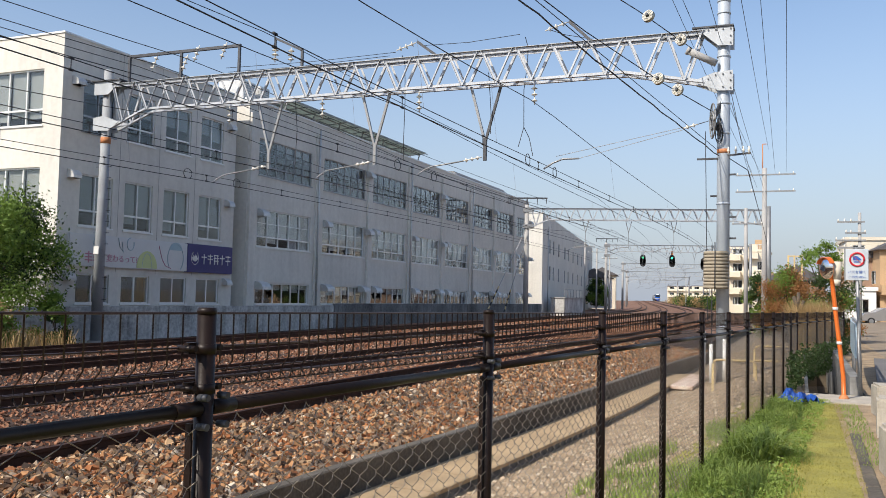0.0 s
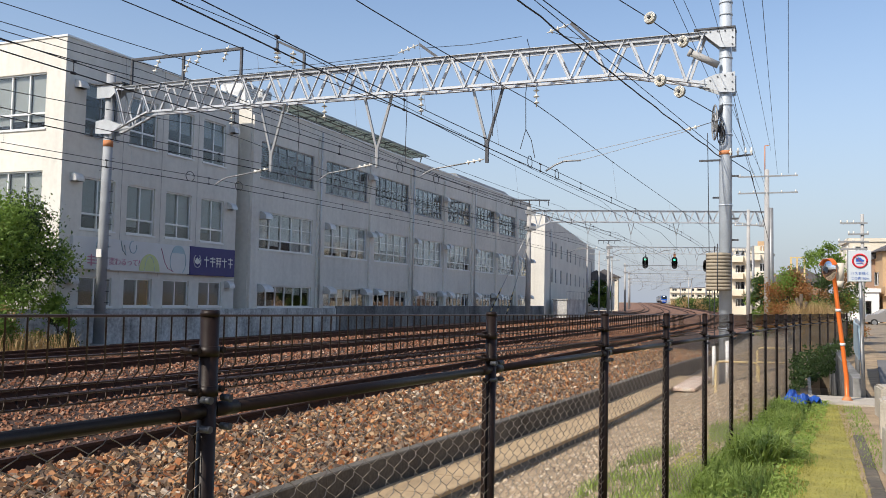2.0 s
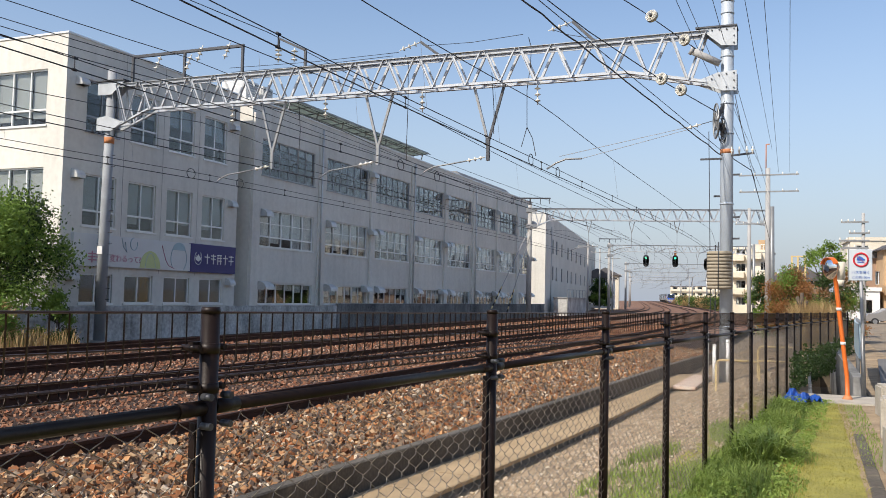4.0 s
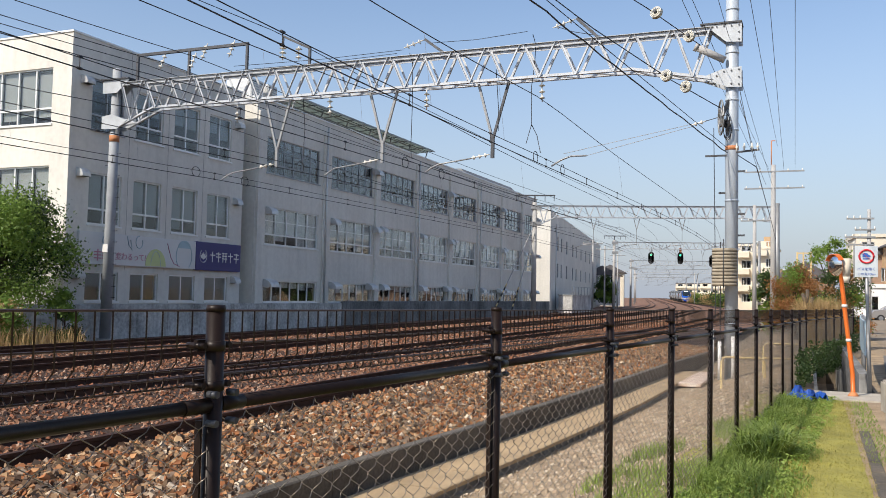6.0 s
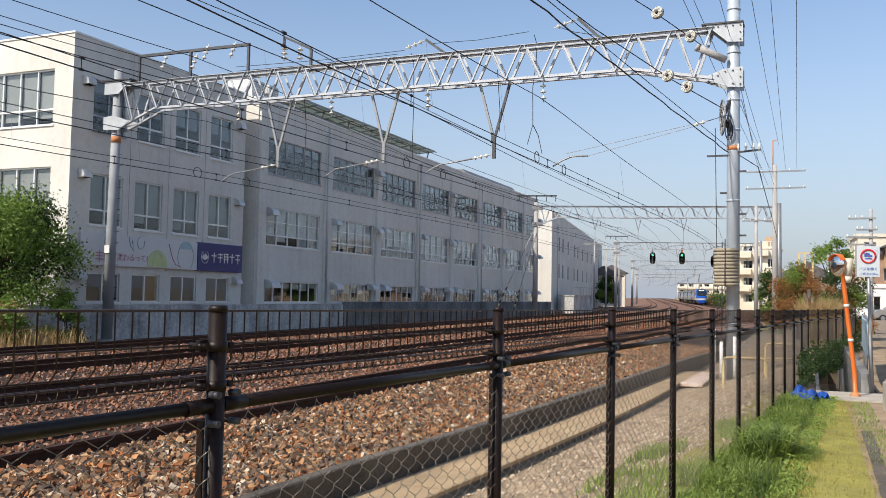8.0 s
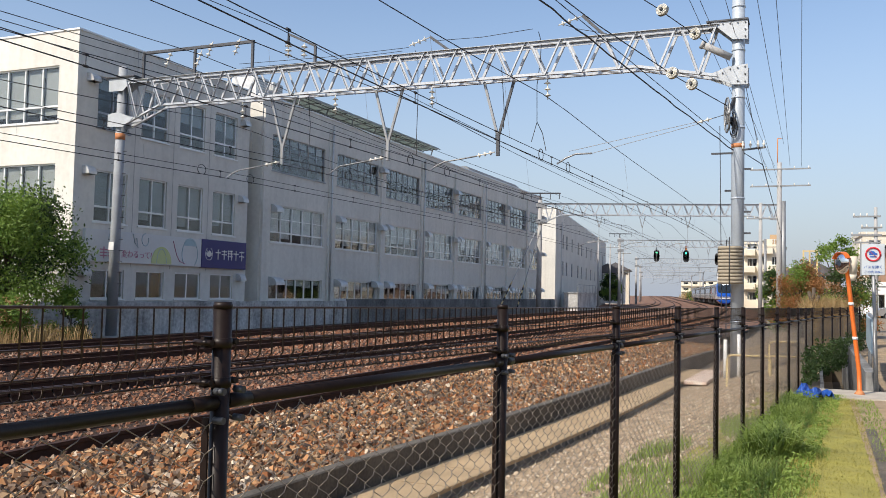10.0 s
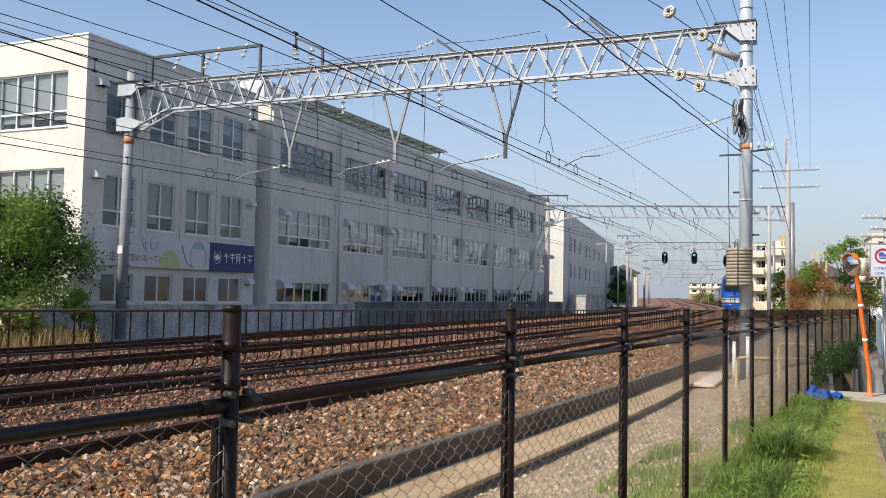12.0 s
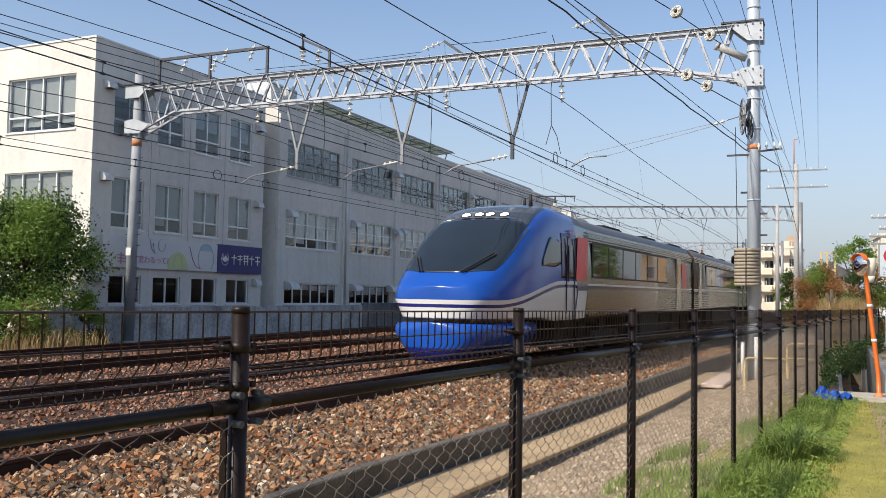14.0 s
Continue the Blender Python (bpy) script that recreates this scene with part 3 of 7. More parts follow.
def window(parent, place, u0, u1, z0, z1, cols, transom=0.0, frame_mat=None, blind=0.0, sill=True, rows=1, cloth=None):
    """A window in an opening: frame, mullions, transom, panes, sill, and a blind behind."""
    frame_mat = frame_mat or M_FRAME

    def slab(bm, a, b, c, d, d0, d1):
        vs = [bm.verts.new(place(*p)) for p in ((a, c, d0), (b, c, d0), (b, d, d0), (a, d, d0), (a, c, d1), (b, c, d1), (b, d, d1), (a, d, d1))]
        for f in ((0, 1, 2, 3), (7, 6, 5, 4), (0, 4, 5, 1), (1, 5, 6, 2), (2, 6, 7, 3), (3, 7, 4, 0)):
            bm.faces.new([vs[i] for i in f])

    t = 0.055
    bm = bmesh.new()
    loops = []
    for d in (0.07, 0.15):
        for k in (0, t):
            loops.append([bm.verts.new(place(*p, d)) for p in ((u0 + k, z0 + k), (u1 - k, z0 + k), (u1 - k, z1 - k), (u0 + k, z1 - k))])
    o, i, ob, ib = loops
    for a, b in ((o, i), (i, ib), (ib, ob), (ob, o)):
        for k in range(4):
            bm.faces.new((a[k], a[(k + 1) % 4], b[(k + 1) % 4], b[k]))
    bmesh.ops.recalc_face_normals(bm, faces=bm.faces)
    win = part("window", bm, frame_mat, parent)
    w = (u1 - u0) / cols
    for k in range(1, cols):
        bm = bmesh.new()
        slab(bm, u0 + k * w - 0.03, u0 + k * w + 0.03, z0 + t, z1 - t, 0.075, 0.145)
        part("mullion", bm, frame_mat, win)
    if transom:
        zt = z0 + transom * (z1 - z0)
        bm = bmesh.new()
        slab(bm, u0 + t, u1 - t, zt - 0.035, zt + 0.035, 0.065, 0.14)
        part("transom", bm, frame_mat, win)
    for r in range(1, rows):
        zr = (z0 + transom * (z1 - z0)) + r * (z1 - z0) * (1 - transom) / rows
        bm = bmesh.new()
        slab(bm, u0 + t, u1 - t, zr - 0.015, zr + 0.015, 0.09, 0.13)
        part("glazing_bar", bm, frame_mat, win)
    bm = bmesh.new()
    slab(bm, u0 + t, u1 - t, z0 + t, z1 - t, 0.105, 0.111)
    pane = part("pane", bm, M_GLASS, win)
    pane.visible_shadow = False
    if blind:
        bm = bmesh.new()
        for i in range(cols):
            lo = z1 - (z1 - z0) * min(0.97, blind * (0.75 + 0.5 * random.random()))
            slab(bm, u0 + i * w + 0.05, u0 + (i + 1) * w - 0.05, lo, z1 - t, 0.20, 0.215)
        part("blind", bm, cloth or M_BLIND, win)
    if sill:
        bm = bmesh.new()
        slab(bm, u0 - 0.06, u1 + 0.06, z0 - 0.06, z0, -0.05, 0.07)
        part("window_sill", bm, frame_mat, win)
    return win


def vent_hood(parent, x, y, z, w=0.42, out=0.34, h=0.34, mat=None):
    """A rounded ventilation hood on a wall that faces +X."""
    bm = bmesh.new()
    prof = [(0, 0), (0, h)] + [(out * math.sin(a), h * 0.15 + h * 0.85 * math.cos(a)) for a in [radians(d) for d in (20, 40, 60, 80)]] + [(out, 0)]
    for s in (-w / 2, w / 2):
        vs = [bm.verts.new((x + px, y + s, z + pz)) for px, pz in prof]
        bm.faces.new(vs if s < 0 else vs[::-1])
    bm.verts.ensure_lookup_table()
    n = len(prof)
    for i in range(n - 1):
        bm.faces.new((bm.verts[i], bm.verts[n + i], bm.verts[n + i + 1], bm.verts[i + 1]))
    bmesh.ops.recalc_face_normals(bm, faces=bm.faces)
    hood = part("vent_hood", bm, mat or M_HOOD, parent, "small rounded metal vent hood")
    return hood


FX = -25.5


def front(u, z, d):
    return (FX - d, u, z)


def building_one():
    """The nearer block: the lit end wall and four bays along the tracks."""
    root = empty("campus_building")
    tagged(root, "three-storey off-white rendered campus block with sliding windows", "building", group="campus buildings")
    y0, y1, top, back = 24.45, 35.3, 11.15, -44.0
    bays = [(25.5, 27.22), (27.9, 29.55), (30.25, 31.95), (32.65, 34.32)]
    rows = [(7.65, 9.65), (4.0, 6.0), (1.03, 2.17)]
    bm = bmesh.new()
    holes = [(a, b, c, d) for a, b in bays for c, d in rows]
    wall_with_openings(bm, y0 + 0.25, y1, -0.6, top, holes, front)
    part("wall", bm, M_WALL, root)

    def end(u, z, d):
        return (u, y0 + d, z)
    ends = [(-30.1, -26.45), (-36.6, -32.9), (-42.5, -38.9)]
    bm = bmesh.new()
    wall_with_openings(bm, back, FX, -0.6, top, [(a, b, c, d) for a, b in ends for c, d in ((7.72, 9.87), (3.95, 6.12))], end)
    part("wall", bm, M_WALL, root)
    bm = bmesh.new()
    box(bm, back, FX - 0.25, y1 - 0.25, y1, -0.6, top)
    box(bm, back, back + 0.25, y0 + 0.25, y1 - 0.25, -0.6, top)
    part("wall", bm, M_WALL, root)
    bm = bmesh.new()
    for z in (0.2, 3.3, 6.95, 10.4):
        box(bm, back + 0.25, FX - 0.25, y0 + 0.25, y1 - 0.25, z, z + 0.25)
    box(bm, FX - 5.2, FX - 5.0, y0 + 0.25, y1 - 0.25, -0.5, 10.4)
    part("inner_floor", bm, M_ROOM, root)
    bm = bmesh.new()
    for a, b, c, d in ((back - 0.04, FX + 0.04, y0 - 0.04, y0 + 0.28), (back - 0.04, FX + 0.04, y1 - 0.28, y1 + 0.04), (FX - 0.28, FX + 0.04, y0 + 0.28, y1 - 0.28), (back - 0.04, back + 0.28, y0 + 0.28, y1 - 0.28)):
        box(bm, a, b, c, d, top, top + 0.07)
    part("parapet_coping", bm, M_FRAME, root, "pale metal parapet coping")
    for i, (a, b) in enumerate(bays):
        window(root, front, a, b, *rows[0], 2, 0.30, M_GREYFRAME if i < 1 else M_FRAME, blind=0.45 if i else 0.2)
        window(root, front, a, b, *rows[1], 2, 0.30, blind=0.75)
        window(root, front, a, b, *rows[2], 2, 0, M_FRAME)
    for a, b in ends:
        window(root, end, a, b, 7.72, 9.87, 4, 0.28, blind=0.72)
        window(root, end, a, b, 3.95, 6.12, 4, 0.28, blind=0.8)
    for yy, zz in ((25.1, 9.3), (34.75, 9.35), (25.05, 5.75), (34.75, 5.65), (25.0, 1.9), (34.75, 1.9)):
        vent_hood(root, FX, yy, zz)
    # faint stain-free joints in the render
    bm = bmesh.new()
    for yy in (27.56, 29.9, 32.3):
        box(bm, FX - 0.002, FX + 0.006, yy - 0.01, yy + 0.01, 2.3, 11.1)
    part("render_joint", bm, M_CONC, root)
    return root


def building_two():
    """The long block: eight bays of ribbon windows."""
    root = empty("campus_building")
    tagged(root, "long three-storey grey-white campus block with ribbon windows", "building", group="campus buildings")
    y0, y1, top, back = 36.35, 84.8, 11.25, -45.0
    starts = [37.3, 43.85, 50.1, 56.25, 62.4, 68.55, 74.55, 80.4]
    bays = [(s, s + (5.2 if i < 7 else 4.2)) for i, s in enumerate(starts)]
    rows = [(7.58, 9.45), (3.93, 5.85), (1.0, 2.08)]
    bm = bmesh.new()
    wall_with_openings(bm, y0, y1, -0.6, top, [(a, b, c, d) for a, b in bays for c, d in rows], front)
    part("wall", bm, M_WALL, root)
    bm = bmesh.new()
    box(bm, back, FX - 0.25, y0, y0 + 0.25, -0.6, top)
    box(bm, back, FX - 0.25, y1 - 0.25, y1, -0.6, top)
    box(bm, back, back + 0.25, y0 + 0.25, y1 - 0.25, -0.6, top)
    part("wall", bm, M_WALL, root)
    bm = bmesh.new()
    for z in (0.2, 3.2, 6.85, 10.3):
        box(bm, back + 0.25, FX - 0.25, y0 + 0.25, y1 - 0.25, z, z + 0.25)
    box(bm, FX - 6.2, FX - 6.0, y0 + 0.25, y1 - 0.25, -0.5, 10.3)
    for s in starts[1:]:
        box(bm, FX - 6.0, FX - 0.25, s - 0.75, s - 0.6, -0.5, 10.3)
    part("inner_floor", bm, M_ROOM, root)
    bm = bmesh.new()
    box(bm, FX - 0.3, FX + 0.05, y0 - 0.04, y1 + 0.04, top, top + 0.08)
    box(bm, back, FX - 0.3, y0, y1, top - 0.3, top - 0.05)
    part("parapet_coping", bm, M_FRAME, root)
    # shallow pilasters between the bays
    for i in range(8):
        yy = (bays[i - 1][1] + bays[i][0]) / 2 if i else y0 + 0.35
        bm = bmesh.new()
        box(bm, FX, FX + 0.15, yy - 0.30, yy + 0.30, 0.6, 10.6)
        bmesh.ops.bevel(bm, geom=list(bm.edges), offset=0.015, segments=1, affect="EDGES")
        part("pilaster", bm, M_WALL, root)
    for i, (a, b) in enumerate(bays):
        window(root, front, a, b, *rows[0], 6, 0.27, M_GREYFRAME, blind=0.0 if i % 3 else 0.2, rows=2)
        window(root, front, a, b, *rows[1], 5, 0.27, M_FRAME, blind=(0.85, 0.8, 0.7, 0.8, 0.65, 0.8, 0.6, 0.6)[i], rows=2, cloth=M_CURTAIN)
        window(root, front, a, b, *rows[2], 6, 0, M_FRAME, blind=0.5 if i % 2 else 0.35, cloth=M_CURTAIN)
        vent_hood(root, FX, a + 0.35, 1.75, 0.8, 0.5, 0.42)
        if i % 2:
            vent_hood(root, FX, b - 0.3, 1.75, 0.8, 0.5, 0.42)
            vent_hood(root, FX + 0.09, b + 0.25, 5.35, 0.6, 0.4, 0.4)
            vent_hood(root, FX + 0.09, b + 0.25, 9.0, 0.6, 0.4, 0.4)
        vent_hood(root, FX, a + 0.3, 5.45, 0.6, 0.4, 0.4)
    # rainwater pipes
    for yy in (43.0, 55.75, 68.2):
        bm = bmesh.new()
        rod(bm, (FX + 0.21, yy, 0.9), (FX + 0.21, yy, 10.9), 0.05, n=8)
        part("downpipe", bm, M_HOOD, root)
    # low roof house on the far part
    bm = bmesh.new()
    prof = [(FX - 0.35, top), (FX - 1.2, top + 0.75), (FX - 6, top + 0.9), (FX - 7, top)]
    for yy in (67.0, 80.0):
        vs = [bm.verts.new((x, yy, z)) for x, z in prof]
        bm.faces.new(vs if yy < 70 else vs[::-1])
    bm.verts.ensure_lookup_table()
    for i in range(4):
        bm.faces.new((bm.verts[i], bm.verts[4 + i], bm.verts[4 + (i + 1) % 4], bm.verts[(i + 1) % 4]))
    bmesh.ops.recalc_face_normals(bm, faces=bm.faces)
    part("roof_house", bm, M_ROOFGREY, root, "grey metal sloped roof house")
    return root


def link_block():
    """The recessed joint between the two blocks, with its lit stair tower behind."""
    root = empty("link_block")
    tagged(root, "recessed off-white link with a taller stair tower", "building", group="campus buildings")
    bm = bmesh.new()
    box(bm, -44, FX - 1.3, 35.3, 36.35, -0.6, 10.6)
    part("wall", bm, M_WALL, root)
    bm = bmesh.new()
    box(bm, -33.0, FX - 2.2, 35.32, 38.4, 10.6, 12.1)
    bmesh.ops.bevel(bm, geom=list(bm.edges), offset=0.03, segments=1, affect="EDGES")
    part("stair_tower", bm, M_WALL, root)


def solar_rack():
    root = empty("solar_rack", FX, 0, 11.3)
    tagged(root, "sloping rack of dark solar panels on the roof", "solar panel")
    a, b = Vector((0.35, 0, 0.62)), Vector((-2.3, 0, 0.46))
    n = 12
    for i in range(n):
        y0 = 40.0 + i * 1.48
        for j in range(2):
            p, q = a.lerp(b, j / 2 + 0.01), a.lerp(b, (j + 1) / 2 - 0.01)
            bm = bmesh.new()
            up = (b - a).cross(Vector((0, 1, 0))).normalized() * -0.04
            vs = [bm.verts.new(v) for v in (p + Vector((0, y0, 0)), q + Vector((0, y0, 0)), q + Vector((0, y0 + 1.44, 0)), p + Vector((0, y0 + 1.44, 0)))]
            ws = [bm.verts.new(v.co + up) for v in vs]
            bm.faces.new(vs)
            bm.faces.new(ws[::-1])
            for k in range(4):
                bm.faces.new((vs[k], ws[k], ws[(k + 1) % 4], vs[(k + 1) % 4]))
            bmesh.ops.recalc_face_normals(bm, faces=bm.faces)
            part("solar_panel", bm, M_SOLAR, root)
    bm = bmesh.new()
    for k in (0.0, 0.25, 0.5, 0.75, 1.0):
        p = a.lerp(b, k)
        bar(bm, p + Vector((0, 39.8, -0.05)), p + Vector((0, 57.9, -0.05)), 0.06)
    for i in range(0, n + 1):
        y = 40.0 + i * 1.48 - 0.02
        bar(bm, a + Vector((0, y, -0.03)), b + Vector((0, y, -0.03)), 0.05)
        if i % 2 == 0:
            bar(bm, a + Vector((-0.5, y, 0)), Vector((-0.35, y, 0.0)), 0.06)
            bar(bm, b + Vector((0.1, y, 0)), Vector((-2.2, y, -0.1)), 0.06)
    part("rack_frame", bm, M_GALV, root)


def roof_units():
    for yy, w in ((38.6, 1.1), (40.0, 0.9)):
        root = empty("roof_chiller", FX - 2.0, yy - 0.6, 11.2)
        tagged(root, "grey slatted air-conditioning unit on the roof", "cooling unit", group="roof chillers")
        bm = bmesh.new()
        box(bm, -0.8, 0.8, -w / 2, w / 2, 0.0, 1.4)
        bmesh.ops.bevel(bm, geom=list(bm.edges), offset=0.04, segments=2, affect="EDGES")
        part("casing", bm, M_HOOD, root)
        for k in range(9):
            bm = bmesh.new()
            box(bm, 0.8, 0.83, -w / 2 + 0.08, w / 2 - 0.08, 0.2 + k * 0.13, 0.26 + k * 0.13)
            part("slat", bm, M_GREYFRAME, root)


def building_three():
    """The farther block that turns with the line."""
    root = empty("campus_annex", -26.9, 95.0, 0)
    root.rotation_euler = (0, 0, radians(8.0))
    tagged(root, "tall off-white annex with narrow slit windows", "building", group="campus buildings")

    def f2(u, z, d):
        return (-d, u, z)
    holes = []
    for r in ((7.0, 8.7), (3.8, 5.5)):
        for s in (6.0, 9.5, 15.0, 22.0, 26.5, 33.0, 40.0, 47.0, 54.0, 61.0):
            holes.append((s, s + 1.4, *r))
    for s in (22.0, 26.5, 33.0, 40.0, 47.0):
        holes.append((s, s + 1.4, 1.0, 2.0))
    bm = bmesh.new()
    wall_with_openings(bm, 0, 69, -0.5, 11.2, holes, f2)
    part("wall", bm, M_WALL, root)
    bm = bmesh.new()
    box(bm, -16, -0.25, 0, 0.25, -0.5, 11.2)
    box(bm, -16, -0.25, 68.75, 69, -0.5, 11.2)
    box(bm, -16.2, -16, 0, 69, -0.5, 11.2)
    part("wall", bm, M_WALL, root)
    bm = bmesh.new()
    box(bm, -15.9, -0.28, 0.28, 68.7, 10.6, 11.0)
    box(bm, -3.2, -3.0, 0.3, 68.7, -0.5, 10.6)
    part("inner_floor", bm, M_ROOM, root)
    for h in holes:
        window(root, f2, *h, 1, 0.4, M_GREYFRAME, sill=False)
    bm = bmesh.new()
    box(bm, -16.2, 0.05, -0.05, 0.2, 11.2, 11.3)
    box(bm, -0.2, 0.05, 0.2, 69, 11.2, 11.3)
    part("parapet_coping", bm, M_FRAME, root)
    bm = bmesh.new()
    rod(bm, (0.1, 4.5, 0), (0.1, 4.5, 10), 0.06)
    part("downpipe", bm, M_HOOD, root)
    shed = empty("utility_shed", -25.4, 97.0, 0)
    tagged(shed, "low grey utility shed with a handrail beside the annex", "shed")
    bm = bmesh.new()
    box(bm, -1.0, 0.6, 0, 9, -0.5, 1.7)
    box(bm, -1.1, 0.7, -0.1, 9.1, 1.7, 1.8)
    part("body", bm, M_PALECONC, shed)
    bm = bmesh.new()
    for k in range(7):
        rod(bm, (0.55, 0.1 + k * 1.45, 1.8), (0.55, 0.1 + k * 1.45, 2.7), 0.025, n=5)
    rod(bm, (0.55, 0.1, 2.7), (0.55, 8.8, 2.7), 0.025, n=5)
    part("handrail", bm, M_GALV, shed)


building_one()
building_two()
link_block()
solar_rack()
roof_units()
building_three()


def text_mesh(string, size, depth=0.004):
    cu = bpy.data.curves.new("lettering", "FONT")
    cu.body, cu.size, cu.extrude = string, size, depth / 2
    cu.align_x, cu.align_y = "CENTER", "CENTER"
    tmp = new("lettering", cu)
    dg = bpy.context.evaluated_depsgraph_get()
    me = bpy.data.meshes.new_from_object(tmp.evaluated_get(dg))
    bpy.data.objects.remove(tmp)
    return me


def sign_board():
    """The long board: a pale mural and a navy name panel."""
    root = empty("sign_board", FX, 0, 0)
    tagged(root, "long pale mural board with a navy name panel", "sign")
    bm = bmesh.new()
    box(bm, 0.0, 0.14, 25.0, 31.78, 2.46, 3.70)
    part("mural_panel", bm, M_MURAL, root, "pale mural panel with pastel line drawings")
    bm = bmesh.new()
    box(bm, 0.0, 0.16, 31.8, 35.1, 2.44, 3.72)
    part("name_panel", bm, M_NAVY, root, "navy blue panel with white emblem and characters")

    def plate(name, pts, mat, x=0.146):
        bm = bmesh.new()
        a = [bm.verts.new((x, y, z)) for y, z in pts]
        b = [bm.verts.new((x + 0.012, y, z)) for y, z in pts]
        bm.faces.new(b)
        bm.faces.new(a[::-1])
        for i in range(len(pts)):
            bm.faces.new((a[i], a[(i + 1) % len(pts)], b[(i + 1) % len(pts)], b[i]))
        bmesh.ops.recalc_face_normals(bm, faces=bm.faces)
        return part(name, bm, mat, root)

    def arc(cy, cz, ry, rz, d0, d1, n=14):
        return [(cy + ry * math.cos(radians(d0 + (d1 - d0) * i / n)), cz + rz * math.sin(radians(d0 + (d1 - d0) * i / n))) for i in range(n + 1)]

    def stroke(name, pts, mat, r=0.018):
        bm = bmesh.new()
        pipe(bm, [(0.15, y, z) for y, z in pts], r, 5)
        return part(name, bm, mat, root)
    plate("hill_shape", arc(29.2, 2.5, 0.62, 0.72, 0, 180), M_GREEN_P)
    stroke("drawn_line", arc(29.2, 2.5, 0.30, 0.62, 0, 180), M_TEAL_P)
    plate("bird_shape", arc(31.0, 3.35, 0.42, 0.34, 0, 180), M_TEAL_P)
    stroke("drawn_line", arc(31.0, 3.0, 0.52, 0.62, -50, 220, 24), M_TEAL_P)
    stroke("drawn_line", [(29.9, 3.5), (30.02, 3.2), (30.15, 2.9), (30.35, 2.65), (30.7, 2.55)], M_PINK_P)
    stroke("drawn_line", arc(26.5, 3.4, 0.32, 0.3, 150, 400, 18), M_TEAL_P)
    stroke("drawn_line", arc(28.2, 3.45, 0.2, 0.25, 90, 380, 18), M_TEAL_P)
    stroke("drawn_line", [(27.5, 3.65), (27.6, 3.3), (27.8, 3.1), (27.7, 3.5)], M_TEAL_P)
    # unreadable characters as plain bars
    for k in range(2):
        y = 25.75 + k * 0.42
        for z in (2.68, 2.80, 2.92):
            plate("character_bar", [(y, z), (y + 0.38, z), (y + 0.38, z + 0.045), (y, z + 0.045)], M_PINK_P)
        plate("character_bar", [(y + 0.17, 2.60), (y + 0.22, 2.60), (y + 0.22, 3.05), (y + 0.17, 3.05)], M_PINK_P, 0.148)
    me = text_mesh("変わるって?", 0.33, 0.012)
    me.materials.clear()
    me.materials.append(M_PINK_P)
    ob = new("lettering", me)
    ob.parent = root
    ob.rotation_euler = (radians(90), 0, radians(90))
    ob.location = (0.152, 27.75, 2.80)
    # emblem and the name as plain white shapes
    for d in (-50, -25, 0, 25, 50):
        a = radians(d)
        cy, cz = 32.3, 2.92
        tip = (cy + 0.30 * math.sin(a), cz + 0.34 * math.cos(a))
        s = 0.055
        plate("emblem_petal", [(cy, cz), (cy + 0.17 * math.sin(a) - s * math.cos(a), cz + 0.19 * math.cos(a) + s * math.sin(a)), tip, (cy + 0.17 * math.sin(a) + s * math.cos(a), cz + 0.19 * math.cos(a) - s * math.sin(a))], M_WHITE, 0.166)
    stroke_ring = arc(32.3, 3.08, 0.25, 0.29, 120, 420, 20)
    bm = bmesh.new()
    pipe(bm, [(0.165, y, z) for y, z in stroke_ring], 0.014, 5)
    part("emblem_ring", bm, M_WHITE, root)
    strokes = (((0.27,), (0.18,)), ((0.34, 0.20), (0.18,)), ((0.38, 0.26, 0.13), (0.06, 0.28)), ((0.27,), (0.18,)), ((0.36, 0.16), (0.18,)))
    for k, (levels, uprights) in enumerate(strokes):
        y = 32.76 + k * 0.45
        for dz in levels:
            plate("character_bar", [(y, 2.86 + dz), (y + 0.37, 2.86 + dz), (y + 0.37, 2.905 + dz), (y, 2.905 + dz)], M_WHITE, 0.166)
        for dy in uprights:
            plate("character_bar", [(y + dy - 0.02, 2.84), (y + dy + 0.025, 2.84), (y + dy + 0.025, 3.30), (y + dy - 0.02, 3.30)], M_WHITE, 0.169)


sign_board()


# ---- overhead line structures ----
def insulator(parent, a, b, discs=4, r=0.11, name="insulator"):
    a, b = Vector(a), Vector(b)
    d = b - a
    q, n = d.to_track_quat("Z", "Y"), 12
    prof = [(0.0, 0.018)]
    for i in range(discs):
        k = (i + 0.7) / (discs + 0.4)
        w = 0.03 / d.length
        prof += [(k - 1.6 * w, 0.02), (k - w, r * 0.45), (k + 0.5 * w, r), (k + 0.9 * w, r * 0.6), (k + 1.3 * w, 0.02)]
    prof.append((1.0, 0.018))
    bm = bmesh.new()
    rings = [[bm.verts.new(a + d * k + q @ Vector((rr * math.cos(2 * math.pi * i / n), rr * math.sin(2 * math.pi * i / n), 0))) for i in range(n)] for k, rr in prof]
    for ra, rb in zip(rings, rings[1:]):
        for i in range(n):
            bm.faces.new((ra[i], ra[(i + 1) % n], rb[(i + 1) % n], rb[i])).smooth = True
    bm.faces.new(rings[0][::-1])
    bm.faces.new(rings[-1])
    return part(name, bm, M_PORCELAIN, parent, "white porcelain insulator")


